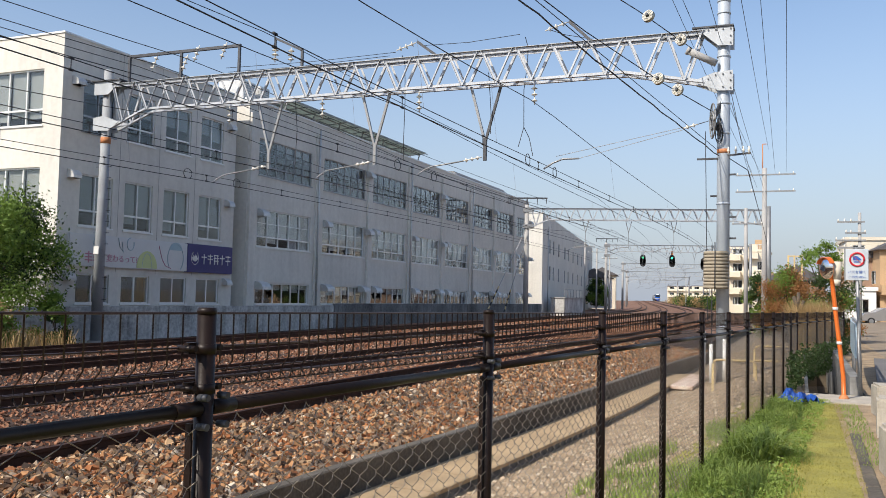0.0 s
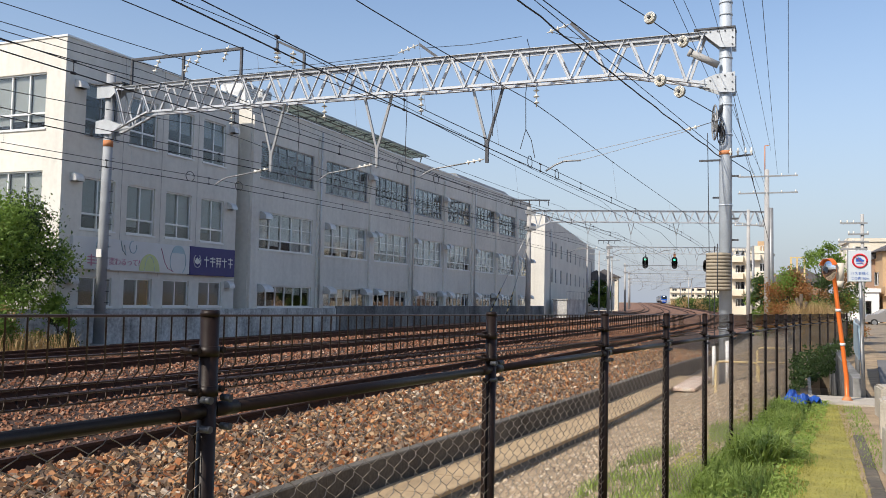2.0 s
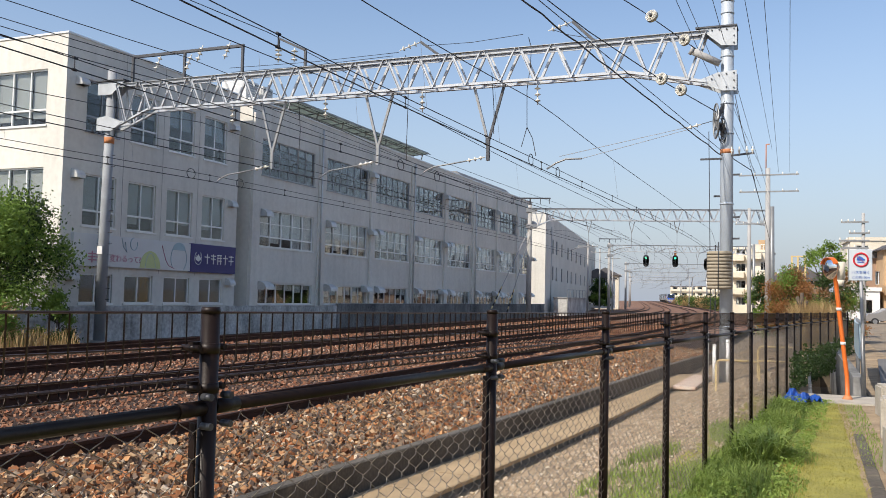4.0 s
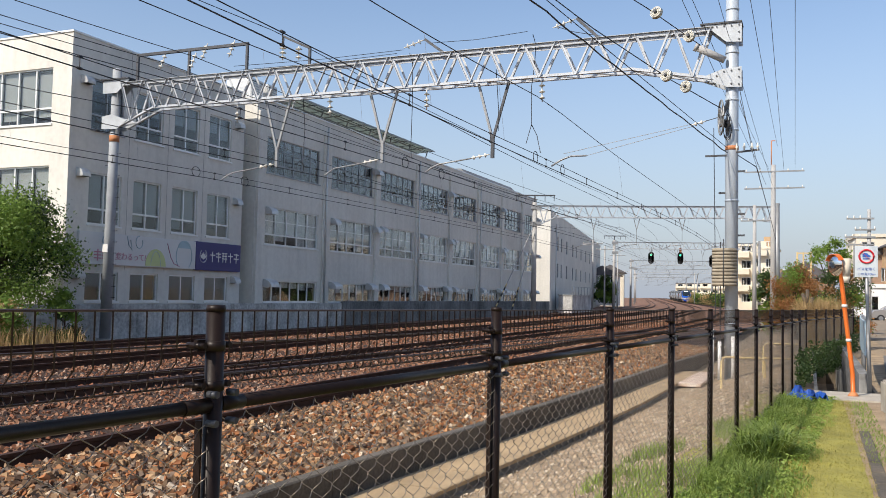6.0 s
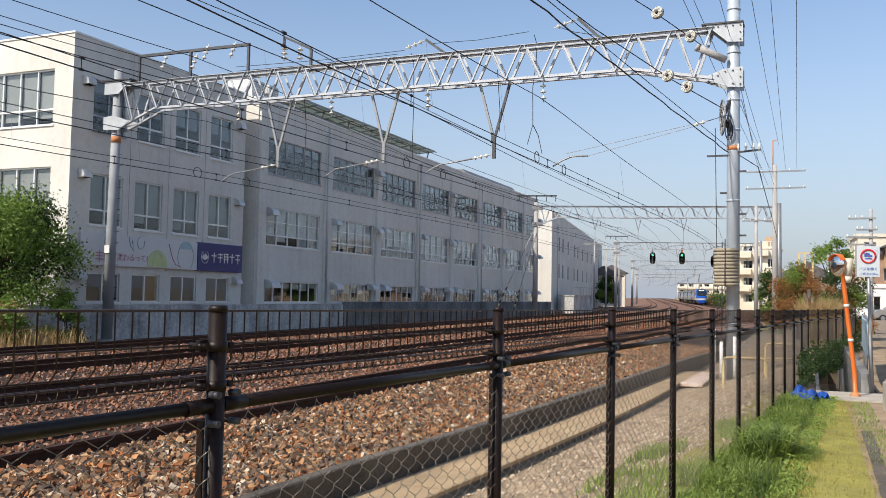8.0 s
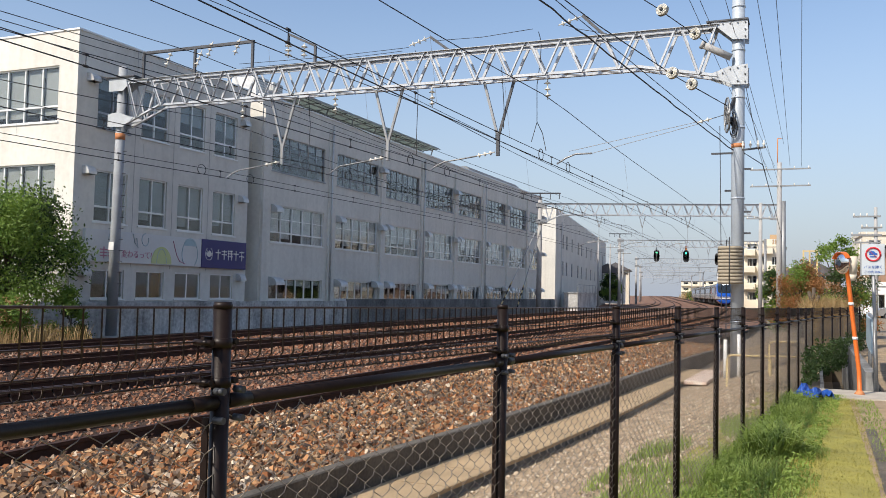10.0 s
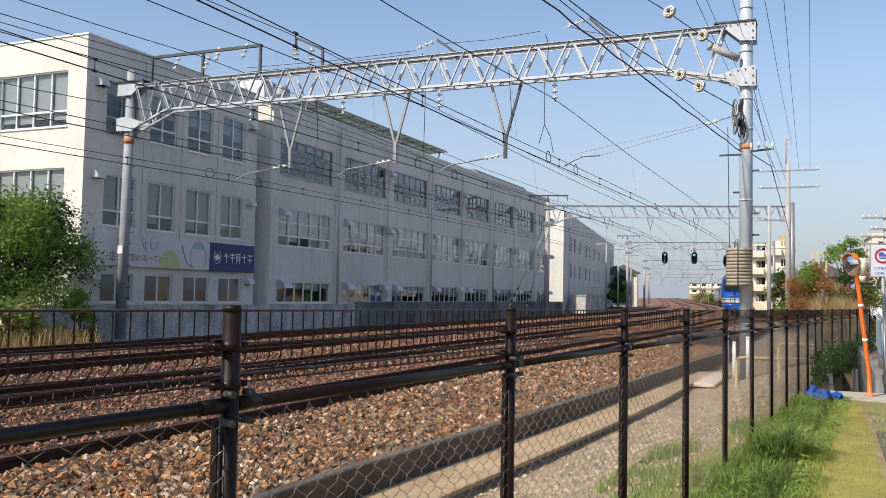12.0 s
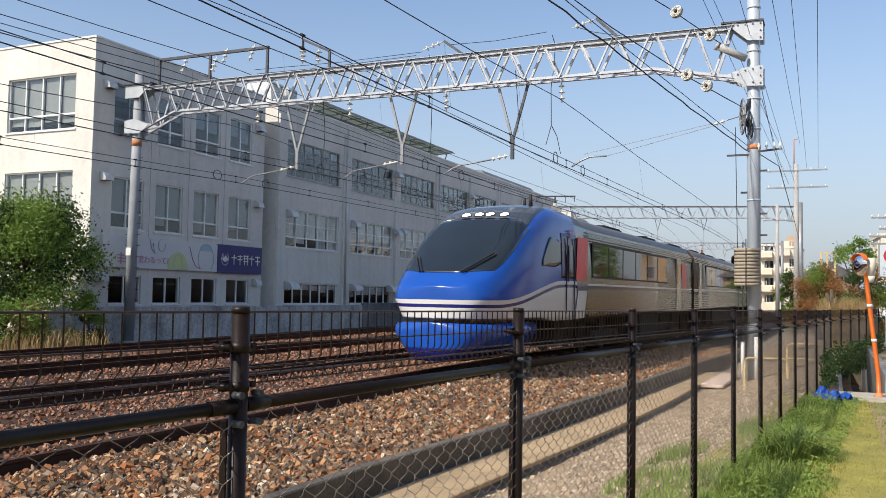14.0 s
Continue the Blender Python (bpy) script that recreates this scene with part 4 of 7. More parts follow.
def angle_bar(bm, a, b, w, side):
    """An angle iron in the XZ plane: one leg in the plane, one standing off it."""
    a, b = Vector(a), Vector(b)
    bar(bm, a, b, 0.012, w)
    d = (b - a).normalized()
    off = Vector((d.z, 0, -d.x)) * (0.5 * w - 0.006) + Vector((0, side * (0.5 * w + 0.006), 0))
    bar(bm, a + off, b + off, w, 0.012)


def truss(root, xa, xb, bot, top, dips, depth=0.45, size=0.07, panels=21, mat=None):
    """A lattice beam along local X: four chords, zigzag bracing on both faces, ties; the lower chord drops at the ends by dips."""
    mat = mat or M_GALV

    def low(x):
        k = 0.0
        if x < xa + 1.6:
            k = (xa + 1.6 - x) / 1.6 * dips[0]
        if x > xb - 2.3:
            k = (x - xb + 2.3) / 2.3 * dips[1]
        return bot - k
    xs = sorted({xa, xa + 1.6, xb - 2.3, xb})
    for s in (-depth / 2, depth / 2):
        bm = bmesh.new()
        bar(bm, (xa, s, top), (xb, s, top), size * 2.2, 0.014)
        box(bm, xa, xb, s - 0.012, s + 0.012, top - size * 1.5, top - 0.007)
        part("upper_chord", bm, mat, root)
        bm = bmesh.new()
        for a, b in zip(xs, xs[1:]):
            bar(bm, (a, s, low(a)), (b, s, low(b)), size * 1.5, 0.016)
            bar(bm, (a, s, low(a) + 0.045), (b, s, low(b) + 0.045), 0.020, 0.075)
        part("lower_chord", bm, mat, root)
        st = (xb - xa) / panels
        for i in range(panels):
            x0 = xa + i * st
            bm = bmesh.new()
            side = 1 if s > 0 else -1
            angle_bar(bm, (x0 + 0.08, s, top), (x0 + st / 2, s, low(x0 + st / 2)), size, side)
            angle_bar(bm, (x0 + st / 2, s, low(x0 + st / 2)), (x0 + st - 0.08, s, top), size, side)
            part("diagonal", bm, mat, root)
    st = (xb - xa) / panels
    for i in range(panels + 1):
        bm = bmesh.new()
        x0 = xa + i * st
        bar(bm, (x0, -depth / 2, top), (x0, depth / 2, top), size * 0.6)
        part("cross_tie", bm, mat, root)
        bm = bmesh.new()
        x1 = min(xb, x0 + st / 2)
        bar(bm, (x0, -depth / 2, low(x0)), (x1, depth / 2, low(x1)), size * 0.6)
        part("cross_tie", bm, mat, root)
    return low


def plate_box(name, root, pts, y0, y1, mat):
    bm = bmesh.new()
    a = [bm.verts.new((x, y0, z)) for x, z in pts]
    b = [bm.verts.new((x, y1, z)) for x, z in pts]
    bm.faces.new(a)
    bm.faces.new(b[::-1])
    for i in range(len(pts)):
        bm.faces.new((a[i], b[i], b[(i + 1) % len(pts)], a[(i + 1) % len(pts)]))
    bmesh.ops.recalc_face_normals(bm, faces=bm.faces)
    return part(name, bm, mat, root)


GY = 25.7
M_LEFTPOLE = material("grey_spun_pole", (0.34, 0.365, 0.39), 0.75, vary=0.14, scale=1.5, fine=25, bump=0.08)


M_POLE = material("zinc_coated_pole", (0.44, 0.50, 0.56), 0.5, 0.15, vary=0.08, scale=1.5, fine=25, bump=0.04)
M_PLATE = material("zinc_plate", (0.50, 0.54, 0.57), 0.5, 0.15, vary=0.1, scale=3, fine=30, bump=0.05)


def main_gantry():
    root = empty("catenary_gantry", 0, GY, 0)
    tagged(root, "galvanised lattice catenary gantry spanning four tracks", "gantry", group="catenary gantries")
    xl, xr = -24.55, -2.04
    # poles
    bm = bmesh.new()
    rod(bm, (xl - 0.05, 0, -0.6), (xl + 0.05, 0, 9.95), 0.21, 0.165, 20)
    part("pole", bm, M_LEFTPOLE, root, "tapered blue-grey concrete pole")
    bm = bmesh.new()
    rod(bm, (xl, 0, -0.62), (xl, 0, -0.35), 0.36, 0.34, 18)
    part("pole_base", bm, M_CONC, root)
    bm = bmesh.new()
    rod(bm, (xl + 0.03, 0, 7.12), (xl + 0.03, 0, 7.36), 0.188, n=20)
    part("colour_band", bm, M_OBAND, root, "faded orange band")
    bm = bmesh.new()
    box(bm, xl - 0.12, xl + 0.12, -0.22, -0.185, 2.9, 3.2)
    part("number_plate", bm, M_WHITE, root, "small white plate")
    bm = bmesh.new()
    rod(bm, (xr, 0, -0.7), (xr, 0, 13.0), 0.178, 0.172, 24)
    part("pole", bm, M_POLE, root, "tall galvanised steel pole")
    for z in (0.9, 2.95, 4.35, 6.35, 7.2, 8.55, 9.8, 10.15):
        bm = bmesh.new()
        rod(bm, (xr, 0, z), (xr, 0, z + 0.05), 0.188, n=24)
        part("collar", bm, M_POLE, root)
    bm = bmesh.new()
    rod(bm, (xr, 0, 5.80), (xr, 0, 5.92), 0.182, n=24)
    part("colour_band", bm, M_OBAND, root, "faded orange band")
    for z in np.arange(1.2, 7.0, 0.42):
        for x in (xl, ):
            bm = bmesh.new()
            rod(bm, (x - 0.36, 0, z), (x + 0.36, 0, z), 0.012, n=5)
            part("step_bolt", bm, M_OLDSTEEL, root)
    low = truss(root, xl + 0.45, xr - 0.5, 8.26, 9.32, (0.62, 0.45), 0.46, 0.07, 19, M_PALEGALV)
    # brackets at the poles
    for y0 in (-0.26, 0.235):
        plate_box("bracket", root, [(xl - 0.38, 8.95), (xl - 0.38, 9.44), (xl + 0.9, 9.44), (xl + 0.3, 8.95)], y0, y0 + 0.025, M_PLATE)
        plate_box("bracket", root, [(xl - 0.38, 7.6), (xl - 0.38, 8.08), (xl + 0.1, 8.14), (xl + 0.85, 7.88), (xl + 0.35, 7.56)], y0, y0 + 0.025, M_PLATE)
        plate_box("bracket", root, [(xr + 0.27, 8.82), (xr + 0.27, 9.37), (xr - 0.72, 9.37), (xr - 0.14, 8.85)], y0, y0 + 0.025, M_PLATE)
        plate_box("bracket", root, [(xr + 0.27, 7.54), (xr + 0.27, 8.12), (xr - 0.25, 8.08), (xr - 0.75, 7.90), (xr - 0.78, 7.84), (xr - 0.12, 7.56)], y0, y0 + 0.025, M_PLATE)
    bm = bmesh.new()
    box(bm, xr - 0.85, xr + 0.28, -0.30, 0.30, 9.375, 9.42)
    part("bracket_flange", bm, M_OLDSTEEL, root)
    # bolt heads on the bracket plates
    for bx, bz in ((0.2, 9.3), (0.2, 9.1), (0.2, 8.9), (0.0, 9.3), (-0.2, 9.3), (-0.4, 9.3), (0.2, 8.04), (0.2, 7.83), (0.2, 7.62), (0.0, 8.02), (0.0, 7.65), (-0.2, 8.0), (-0.4, 7.9)):
        bm = bmesh.new()
        rod(bm, (xr + bx, -0.285, bz), (xr + bx, -0.258, bz), 0.024, n=6)
        part("bolt", bm, M_OLDSTEEL, root)
    bm = bmesh.new()
    box(bm, xl - 0.45, xl + 0.9, -0.33, 0.33, 9.45, 9.50)
    part("bracket_flange", bm, M_OLDSTEEL, root)
    # hanging V brackets with steady arms
    for k, (xc, tip) in enumerate(((-17.17, -19.5), (-13.05, -15.28), (-9.19, -11.5))):
        mat = M_GALV if k < 2 else M_OLDSTEEL
        bm = bmesh.new()
        bar(bm, (xc - 0.5, 0, 8.25), (xc, 0, 6.45), 0.075)
        part("hanger_leg", bm, M_GALV, root)
        bm = bmesh.new()
        bar(bm, (xc + 0.5, 0, 8.25), (xc, 0, 6.45), 0.075)
        part("hanger_leg", bm, mat, root)
        bm = bmesh.new()
        bar(bm, (xc, 0, 6.6), (xc, 0, 5.88), 0.10)
        part("hanger_stem", bm, mat, root)
        insulator(root, (xc - 0.1, 0, 6.0), (xc - 0.75, 0, 5.9), 3, 0.075)
        bm = bmesh.new()
        pipe(bm, [(xc - 0.7, 0, 5.9), (xc - 1.3, 0, 5.82), (xc - 1.8, 0, 5.76), (tip + 0.25, 0, 5.66), (tip, 0, 5.5)], 0.025, 6)
        part("steady_arm", bm, M_GALV, root)
    # arm for the nearest track, stayed from the tall pole
    bm = bmesh.new()
    pipe(bm, [(-7.28, 0, 5.55), (-7.0, 0, 5.72), (-6.7, 0, 5.83), (-6.2, 0, 5.83)], 0.028, 6)
    part("steady_arm", bm, M_GALV, root)
    for z0, z1 in ((5.92, 6.62), (5.83, 6.55)):
        bm = bmesh.new()
        rod(bm, (-6.9 if z0 > 5.9 else -6.2, 0, z0), (-3.1, 0, z1), 0.009, n=5)
        part("stay_wire", bm, M_PALEWIRE, root)
    insulator(root, (-3.15, 0, 6.58), (-2.75, 0, 6.68), 2, 0.07)
    bm = bmesh.new()
    rod(bm, (-2.75, 0, 6.68), (-2.2, 0, 6.82), 0.012, n=5)
    part("stay_wire", bm, M_OLDSTEEL, root)
    # messenger insulators under the beam
    for x in (-18.9, -15.1, -11.5, -7.62):
        insulator(root, (x, 0, 8.2), (x + 0.02, 0, 7.55), 3, 0.10)
    # frame for the feeder wires
    bm = bmesh.new()
    for x in (-23.5, -21.1, -18.55):
        bar(bm, (x, 0, 9.3), (x, 0, 10.4), 0.085)
    bar(bm, (-23.5, 0, 10.38), (-18.5, 0, 10.38), 0.10)
    part("feeder_frame", bm, M_OLDSTEEL, root, "dark steel feeder wire frame")
    bm = bmesh.new()
    bar(bm, (-17.05, 0, 10.5), (-15.95, 0, 9.98), 0.08)
    bar(bm, (-15.95, 0, 9.98), (-15.95, 0, 9.3), 0.08)
    bar(bm, (-17.05, 0, 10.5), (-17.05, 0, 10.2), 0.06)
    part("feeder_arm", bm, M_OLDSTEEL, root)
    insulator(root, (-17.05, 0, 10.2), (-17.05, 0, 9.65), 3, 0.13)
    insulator(root, (-16.4, 0, 10.1), (-16.4, 0, 9.6), 3, 0.12)
    for x, z in ((-22.3, 10.1), (-20.9, 10.0), (-20.4, 10.3), (-19.2, 10.3)):
        insulator(root, (x + 0.1, 0, z + 0.25), (x - 0.15, 0, z - 0.35), 3, 0.11)
    for x, z in ((-11.6, 9.78), (-6.55, 9.95)):
        insulator(root, (x - 0.75, 0, z - 0.12), (x - 0.05, 0, z + 0.08), 3, 0.09)
        bm = bmesh.new()
        bar(bm, (x, 0, z + 0.1), (x + 0.75, 0, 9.32), 0.085)
        part("stay_bracket", bm, M_OLDSTEEL, root)
    # spring tensioner, with its rod, and pulley tensioner with stacked weights
    bm = bmesh.new()
    rod(bm, (-2.98, -0.42, 8.72), (-2.22, -0.22, 8.34), 0.10, n=16)
    rod(bm, (-3.02, -0.43, 8.74), (-2.94, -0.41, 8.70), 0.12, n=16)
    part("spring_tensioner", bm, M_CONCPOLE, root, "grey spring tensioner cylinder")
    bm = bmesh.new()
    c = Vector((-2.31, -0.32, 6.69))
    pts = [c + Vector((0.10 * math.cos(a), -0.30 * math.cos(a), 0.49 * math.sin(a))) for a in np.linspace(0, 2 * math.pi, 28)]
    pipe(bm, pts, 0.022, 6)
    pts = [c + Vector((0.05 * math.cos(a), -0.14 * math.cos(a), 0.24 * math.sin(a))) for a in np.linspace(0, 2 * math.pi, 20)]
    pipe(bm, pts, 0.035, 6)
    for a in np.linspace(0, math.pi, 5)[:-1]:
        d = Vector((0.10 * math.cos(a), -0.30 * math.cos(a), 0.49 * math.sin(a)))
        rod(bm, c - d, c + d, 0.013, n=5)
    part("pulley_wheel", bm, M_GALV, root, "grey steel tension pulley wheel")
    for z in (7.3, 6.3):
        bm = bmesh.new()
        bar(bm, (-2.30, -0.3, 6.69), (-2.08, -0.1, z), 0.08)
        part("pulley_bracket", bm, M_OLDSTEEL, root)
    bm = bmesh.new()
    rod(bm, (-2.42, -0.32, 1.1), (-2.5, -0.32, 6.4), 0.011, n=5)
    rod(bm, (-2.30, -0.36, 0.0), (-2.30, -0.36, 3.2), 0.016, n=5)
    part("weight_rope", bm, M_OLDSTEEL, root)
    for k in range(11):
        z = 1.98 + k * 0.094
        bm = bmesh.new()
        rod(bm, (-2.19, -0.40, z), (-2.19, -0.40, z + 0.082), 0.335, n=28)
        rod(bm, (-2.19, -0.40, z + 0.082), (-2.19, -0.40, z + 0.092), 0.30, n=20)
        part("weight_disc", bm, M_WEIGHT, root, "tan concrete tension weight disc" if k == 0 else "")
    bm = bmesh.new()
    rod(bm, (-2.19, -0.745, 1.9), (-2.19, -0.745, 3.25), 0.014, n=6)
    part("weight_rod", bm, M_OLDSTEEL, root)
    # cable arm and junctions on the pole
    bm = bmesh.new()
    bar(bm, (-2.75, -0.1, 5.65), (-2.05, -0.1, 5.65), 0.05)
    bar(bm, (-2.0, -0.1, 5.72), (-1.3, -0.1, 5.78), 0.05)
    part("cable_arm", bm, M_OLDSTEEL, root)
    for x in (-1.9, -1.7, -1.5, -1.35):
        insulator(root, (x, -0.12, 5.75), (x, -0.12, 5.97), 1, 0.05)
    for z, s in ((5.2, 1), (4.6, -1), (4.0, 1), (3.4, 1)):
        bm = bmesh.new()
        bar(bm, (xr, 0, z), (xr + 0.35 * s, -0.02, z), 0.05)
        part("cable_clip", bm, M_OLDSTEEL, root)
    bm = bmesh.new()
    for a, r in ((0.0, 0.10), (0.5, 0.12), (1.1, 0.09), (1.7, 0.11), (2.4, 0.08)):
        pipe(bm, [(xr - 0.10 + r * math.cos(t) * math.cos(a), -0.24 - 0.04 * math.sin(a), 6.30 + 0.24 * math.sin(t) + 0.1 * a) for t in np.linspace(0, 6.2, 14)], 0.011, 5)
    part("cable_coil", bm, M_WIRE, root, "loose coil of black cable")
    # white pipes and cable ducts at the foot
    bm = bmesh.new()
    for x, h in ((-2.5, 0.8), (-2.3, 0.45), (-1.95, 0.6)):
        rod(bm, (x, -0.5, -0.6), (x, -0.5, h), 0.05, n=8)
    part("cable_duct", bm, M_WHITE, root, "white cable duct at the pole foot")


main_gantry()


def far_gantry(xl, yl, xr, yr, zoff, panels, frame_left=False, pole_top=9.6):
    """A plainer gantry farther along the line."""
    d = Vector((xr - xl, yr - yl, 0))
    root = empty("catenary_gantry", xl, yl, zoff)
    root.rotation_euler = (0, 0, math.atan2(d.y, d.x))
    tagged(root, "distant galvanised lattice catenary gantry across the tracks", "gantry", group="catenary gantries")
    L = d.length
    for x, mat in ((0, M_CONCPOLE), (L, M_GALV)):
        bm = bmesh.new()
        rod(bm, (x, 0, -0.8), (x, 0, pole_top), 0.24, 0.19, 14)
        part("pole", bm, mat, root)
    # On these far trusses the pale steel also paints in distance haze.
    truss(root, 0.3, L - 0.3, 8.25, 9.3, (0.7, 0.3), 0.45, 0.075, panels, M_PALEGALV)
    for z0, z1 in ((8.95, 9.35), (7.5, 7.85)):
        bm = bmesh.new()
        box(bm, -0.35, 0.6, -0.25, 0.25, z0, z1)
        part("bracket", bm, M_GALV, root)
    for k, o in enumerate(TRACKS):
        y = yl
        xc = track_x((yl + yr) / 2) + o - xl + 0.9
        bm = bmesh.new()
        if k == 0:
            bar(bm, (xc + 0.45, 0, 8.2), (xc, 0, 6.3), 0.10)
            bar(bm, (xc, 0, 6.35), (xc, 0, 5.8), 0.10)
        else:
            bar(bm, (xc - 0.25, 0, 8.2), (xc, 0, 7.2), 0.06)
            bar(bm, (xc + 0.25, 0, 8.2), (xc, 0, 7.2), 0.06)
            rod(bm, (xc, 0, 7.25), (xc, 0, 5.9), 0.02, n=5)
        part("hanger", bm, M_GALV if k else M_OLDSTEEL, root)
        bm = bmesh.new()
        pipe(bm, [(xc, 0, 5.95), (xc - 1.0, 0, 5.85), (xc - 1.8, 0, 5.5)], 0.03, 5)
        part("steady_arm", bm, M_GALV, root)
    if frame_left:
        bm = bmesh.new()
        bar(bm, (0, 0, pole_top), (0, 0, pole_top + 0.6), 0.12)
        bar(bm, (-1.6, 0, pole_top + 0.6), (1.8, 0, pole_top + 0.6), 0.12)
        for x in (-1.5, -0.8, 0.9, 1.7):
            bar(bm, (x, 0, pole_top + 0.6), (x, 0, pole_top + 0.1), 0.06)
        part("feeder_frame", bm, M_OLDSTEEL, root)
    return root


g2 = far_gantry(-22.6, 74.6, -2.6, 79.5, 0.30, 20, True)
g3 = far_gantry(-27.6, 133.0, -7.0, 137.5, 0.75, 20, True)
for yy in (190.0, 245.0, 305.0, 370.0):
    tx = track_x(yy)
    far_gantry(tx - 15.5, yy - 2.2, tx + 4.6, yy + 1.6, rail_z(yy), 18, False)


def signal(x, y, z, lit, box_up=False):
    root = empty("rail_signal", x, y, z)
    tagged(root, "black railway colour-light signal hung from a gantry", "signal", group="railway signals")
    bm = bmesh.new()
    for zz, r in ((-0.5, 0.42), (0.0, 0.46), (0.5, 0.42)):
        rod(bm, (0, -0.03, zz), (0, 0.03, zz), r, n=18)
    box(bm, -0.42, 0.42, -0.03, 0.03, -0.5, 0.5)
    part("backboard", bm, M_BLACK, root)
    for k, zz in enumerate((0.45, 0.0, -0.45)):
        bm = bmesh.new()
        rod(bm, (0, -0.03, zz), (0, -0.10, zz), 0.15, n=14)
        part("lamp", bm, M_GREENLAMP if (lit and k == 0) else M_BLACK, root)
        bm = bmesh.new()
        rod(bm, (0, -0.03, zz + 0.12), (0, -0.30, zz + 0.10), 0.16, 0.15, 10, caps=False)
        part("visor", bm, M_BLACK, root)
    bm = bmesh.new()
    rod(bm, (0, 0.05, 0.4), (0, 0.05, 1.6), 0.05, n=6)
    part("hanger", bm, M_OLDSTEEL, root)
    if box_up:
        bm = bmesh.new()
        box(bm, -0.16, 0.16, -0.1, 0.1, 0.9, 1.5)
        part("cable_box", bm, M_OBAND, root)


signal(-22.3, 134.5, 7.7, True)
signal(-18.1, 135.5, 7.7, True, True)
signal(-13.6, 136.4, 7.3, False)


# ---- overhead wires ----
def wire(name, label, pts, r, mat, n=5):
    bm = bmesh.new()
    pipe(bm, pts, r, n)
    ob = mesh_object(name, bm, mat)
    tagged(ob, label, "cable", group="overhead wires")
    return ob


SUPPORTS = [-24.0, GY, 77.0, 135.0, 190.0, 245.0, 305.0, 370.0]


def along(x_at_gantry, z, y0=-30, y1=330, sag=0.0, sway=0.0, drop=0.0):
    """A wire along the line, hung between the gantries; before the first one it swings out by sway and down by drop."""
    pts = []
    for y in steps(y0, y1, 2.5, 0.03):
        s, side = 0.0, 0.0
        for a, b in zip(SUPPORTS, SUPPORTS[1:]):
            if a <= y <= b:
                k = (y - a) / (b - a)
                s = -4 * sag * k * (1 - k) * (1.0 if a < 60 else 0.3)
        if y < GY:
            side = (GY - y) / (GY + 24)
        pts.append((x_at_gantry + track_x(y) - track_x(GY) - sway * side, y, z + rail_z(y) + s - drop * side))
    return pts


def clip(bm, x, y, z0, z1):
    """A small clamp that ties two wires together."""
    rod(bm, (x, y, z0), (x, y, z1), 0.009, n=5)
    for z in (z0, z1):
        rod(bm, (x, y - 0.05, z), (x, y + 0.05, z), 0.026, n=6)


CONTACT = ((-7.32, 0.5, 0.0, 0.0), (-11.5, 0.5, 0.0, 0.1), (-15.28, 0.85, 1.8, 0.45), (-19.45, 1.0, 1.8, 0.45))
for x, sag, sway, drop in CONTACT:
    wire("contact_wire", "dark copper contact wire over a track", along(x, 5.45, sway=sway, drop=drop), 0.013, M_WIRE)
    wire("auxiliary_wire", "auxiliary catenary wire just above the contact wire", along(x + 0.02, 5.66, sag=0.03, sway=sway, drop=drop), 0.010, M_WIRE)
    wire("messenger_wire", "sagging messenger wire over a track", along(x - 0.2, 7.55, sag=sag), 0.012, M_WIRE)
    for y in np.arange(11.5, 62, 4.6):
        side = max(0.0, (GY - y) / (GY + 24))
        xx = x + track_x(y) - track_x(GY) - sway * side
        z = rail_z(y) - drop * side
        bm = bmesh.new()
        clip(bm, xx, y, 5.45 + z, 5.66 + z)
        tagged(mesh_object("wire_clip", bm, M_WIRE), "small dark clamp between contact and auxiliary wire", "clamp", group="wire clamps")
        kk = ((y - GY) / 51.3) if y > GY else ((y + 24) / 49.7)
        top = 7.55 + rail_z(y) - 4 * sag * kk * (1 - kk)
        if abs(y - GY) > 3 and int(y) % 2 == 0:
            bm = bmesh.new()
            rod(bm, (xx, y + 1.1, 5.66 + z), (xx - 0.2, y + 1.1, top), 0.004, n=4)
            tagged(mesh_object("dropper_wire", bm, M_PALEWIRE), "thin dropper wire below the messenger wire", "cable", group="dropper wires")
    for y in (GY - 1.4, GY + 1.3):
        bm = bmesh.new()
        xx = x + track_x(y) - track_x(GY)
        pipe(bm, [(xx, y + 0.22 * math.cos(a), 5.62 + 0.17 * math.sin(a)) for a in np.linspace(-1.2, 4.4, 14)], 0.012, 5)
        tagged(mesh_object("jumper_loop", bm, M_WIRE), "small looped jumper wire on the contact wire", "cable", group="jumper loops")
for x, z, sag, drop in ((-20.5, 9.95, 0.5, 0.35), (-21.6, 9.75, 0.6, -0.1), (-22.45, 9.75, 0.5, 0.15), (-17.05, 10.52, 0.5, 0.0)):
    wire("feeder_wire", "dark feeder wire carried on the gantry frame", along(x, z, sag=sag, drop=drop), 0.014, M_WIRE)
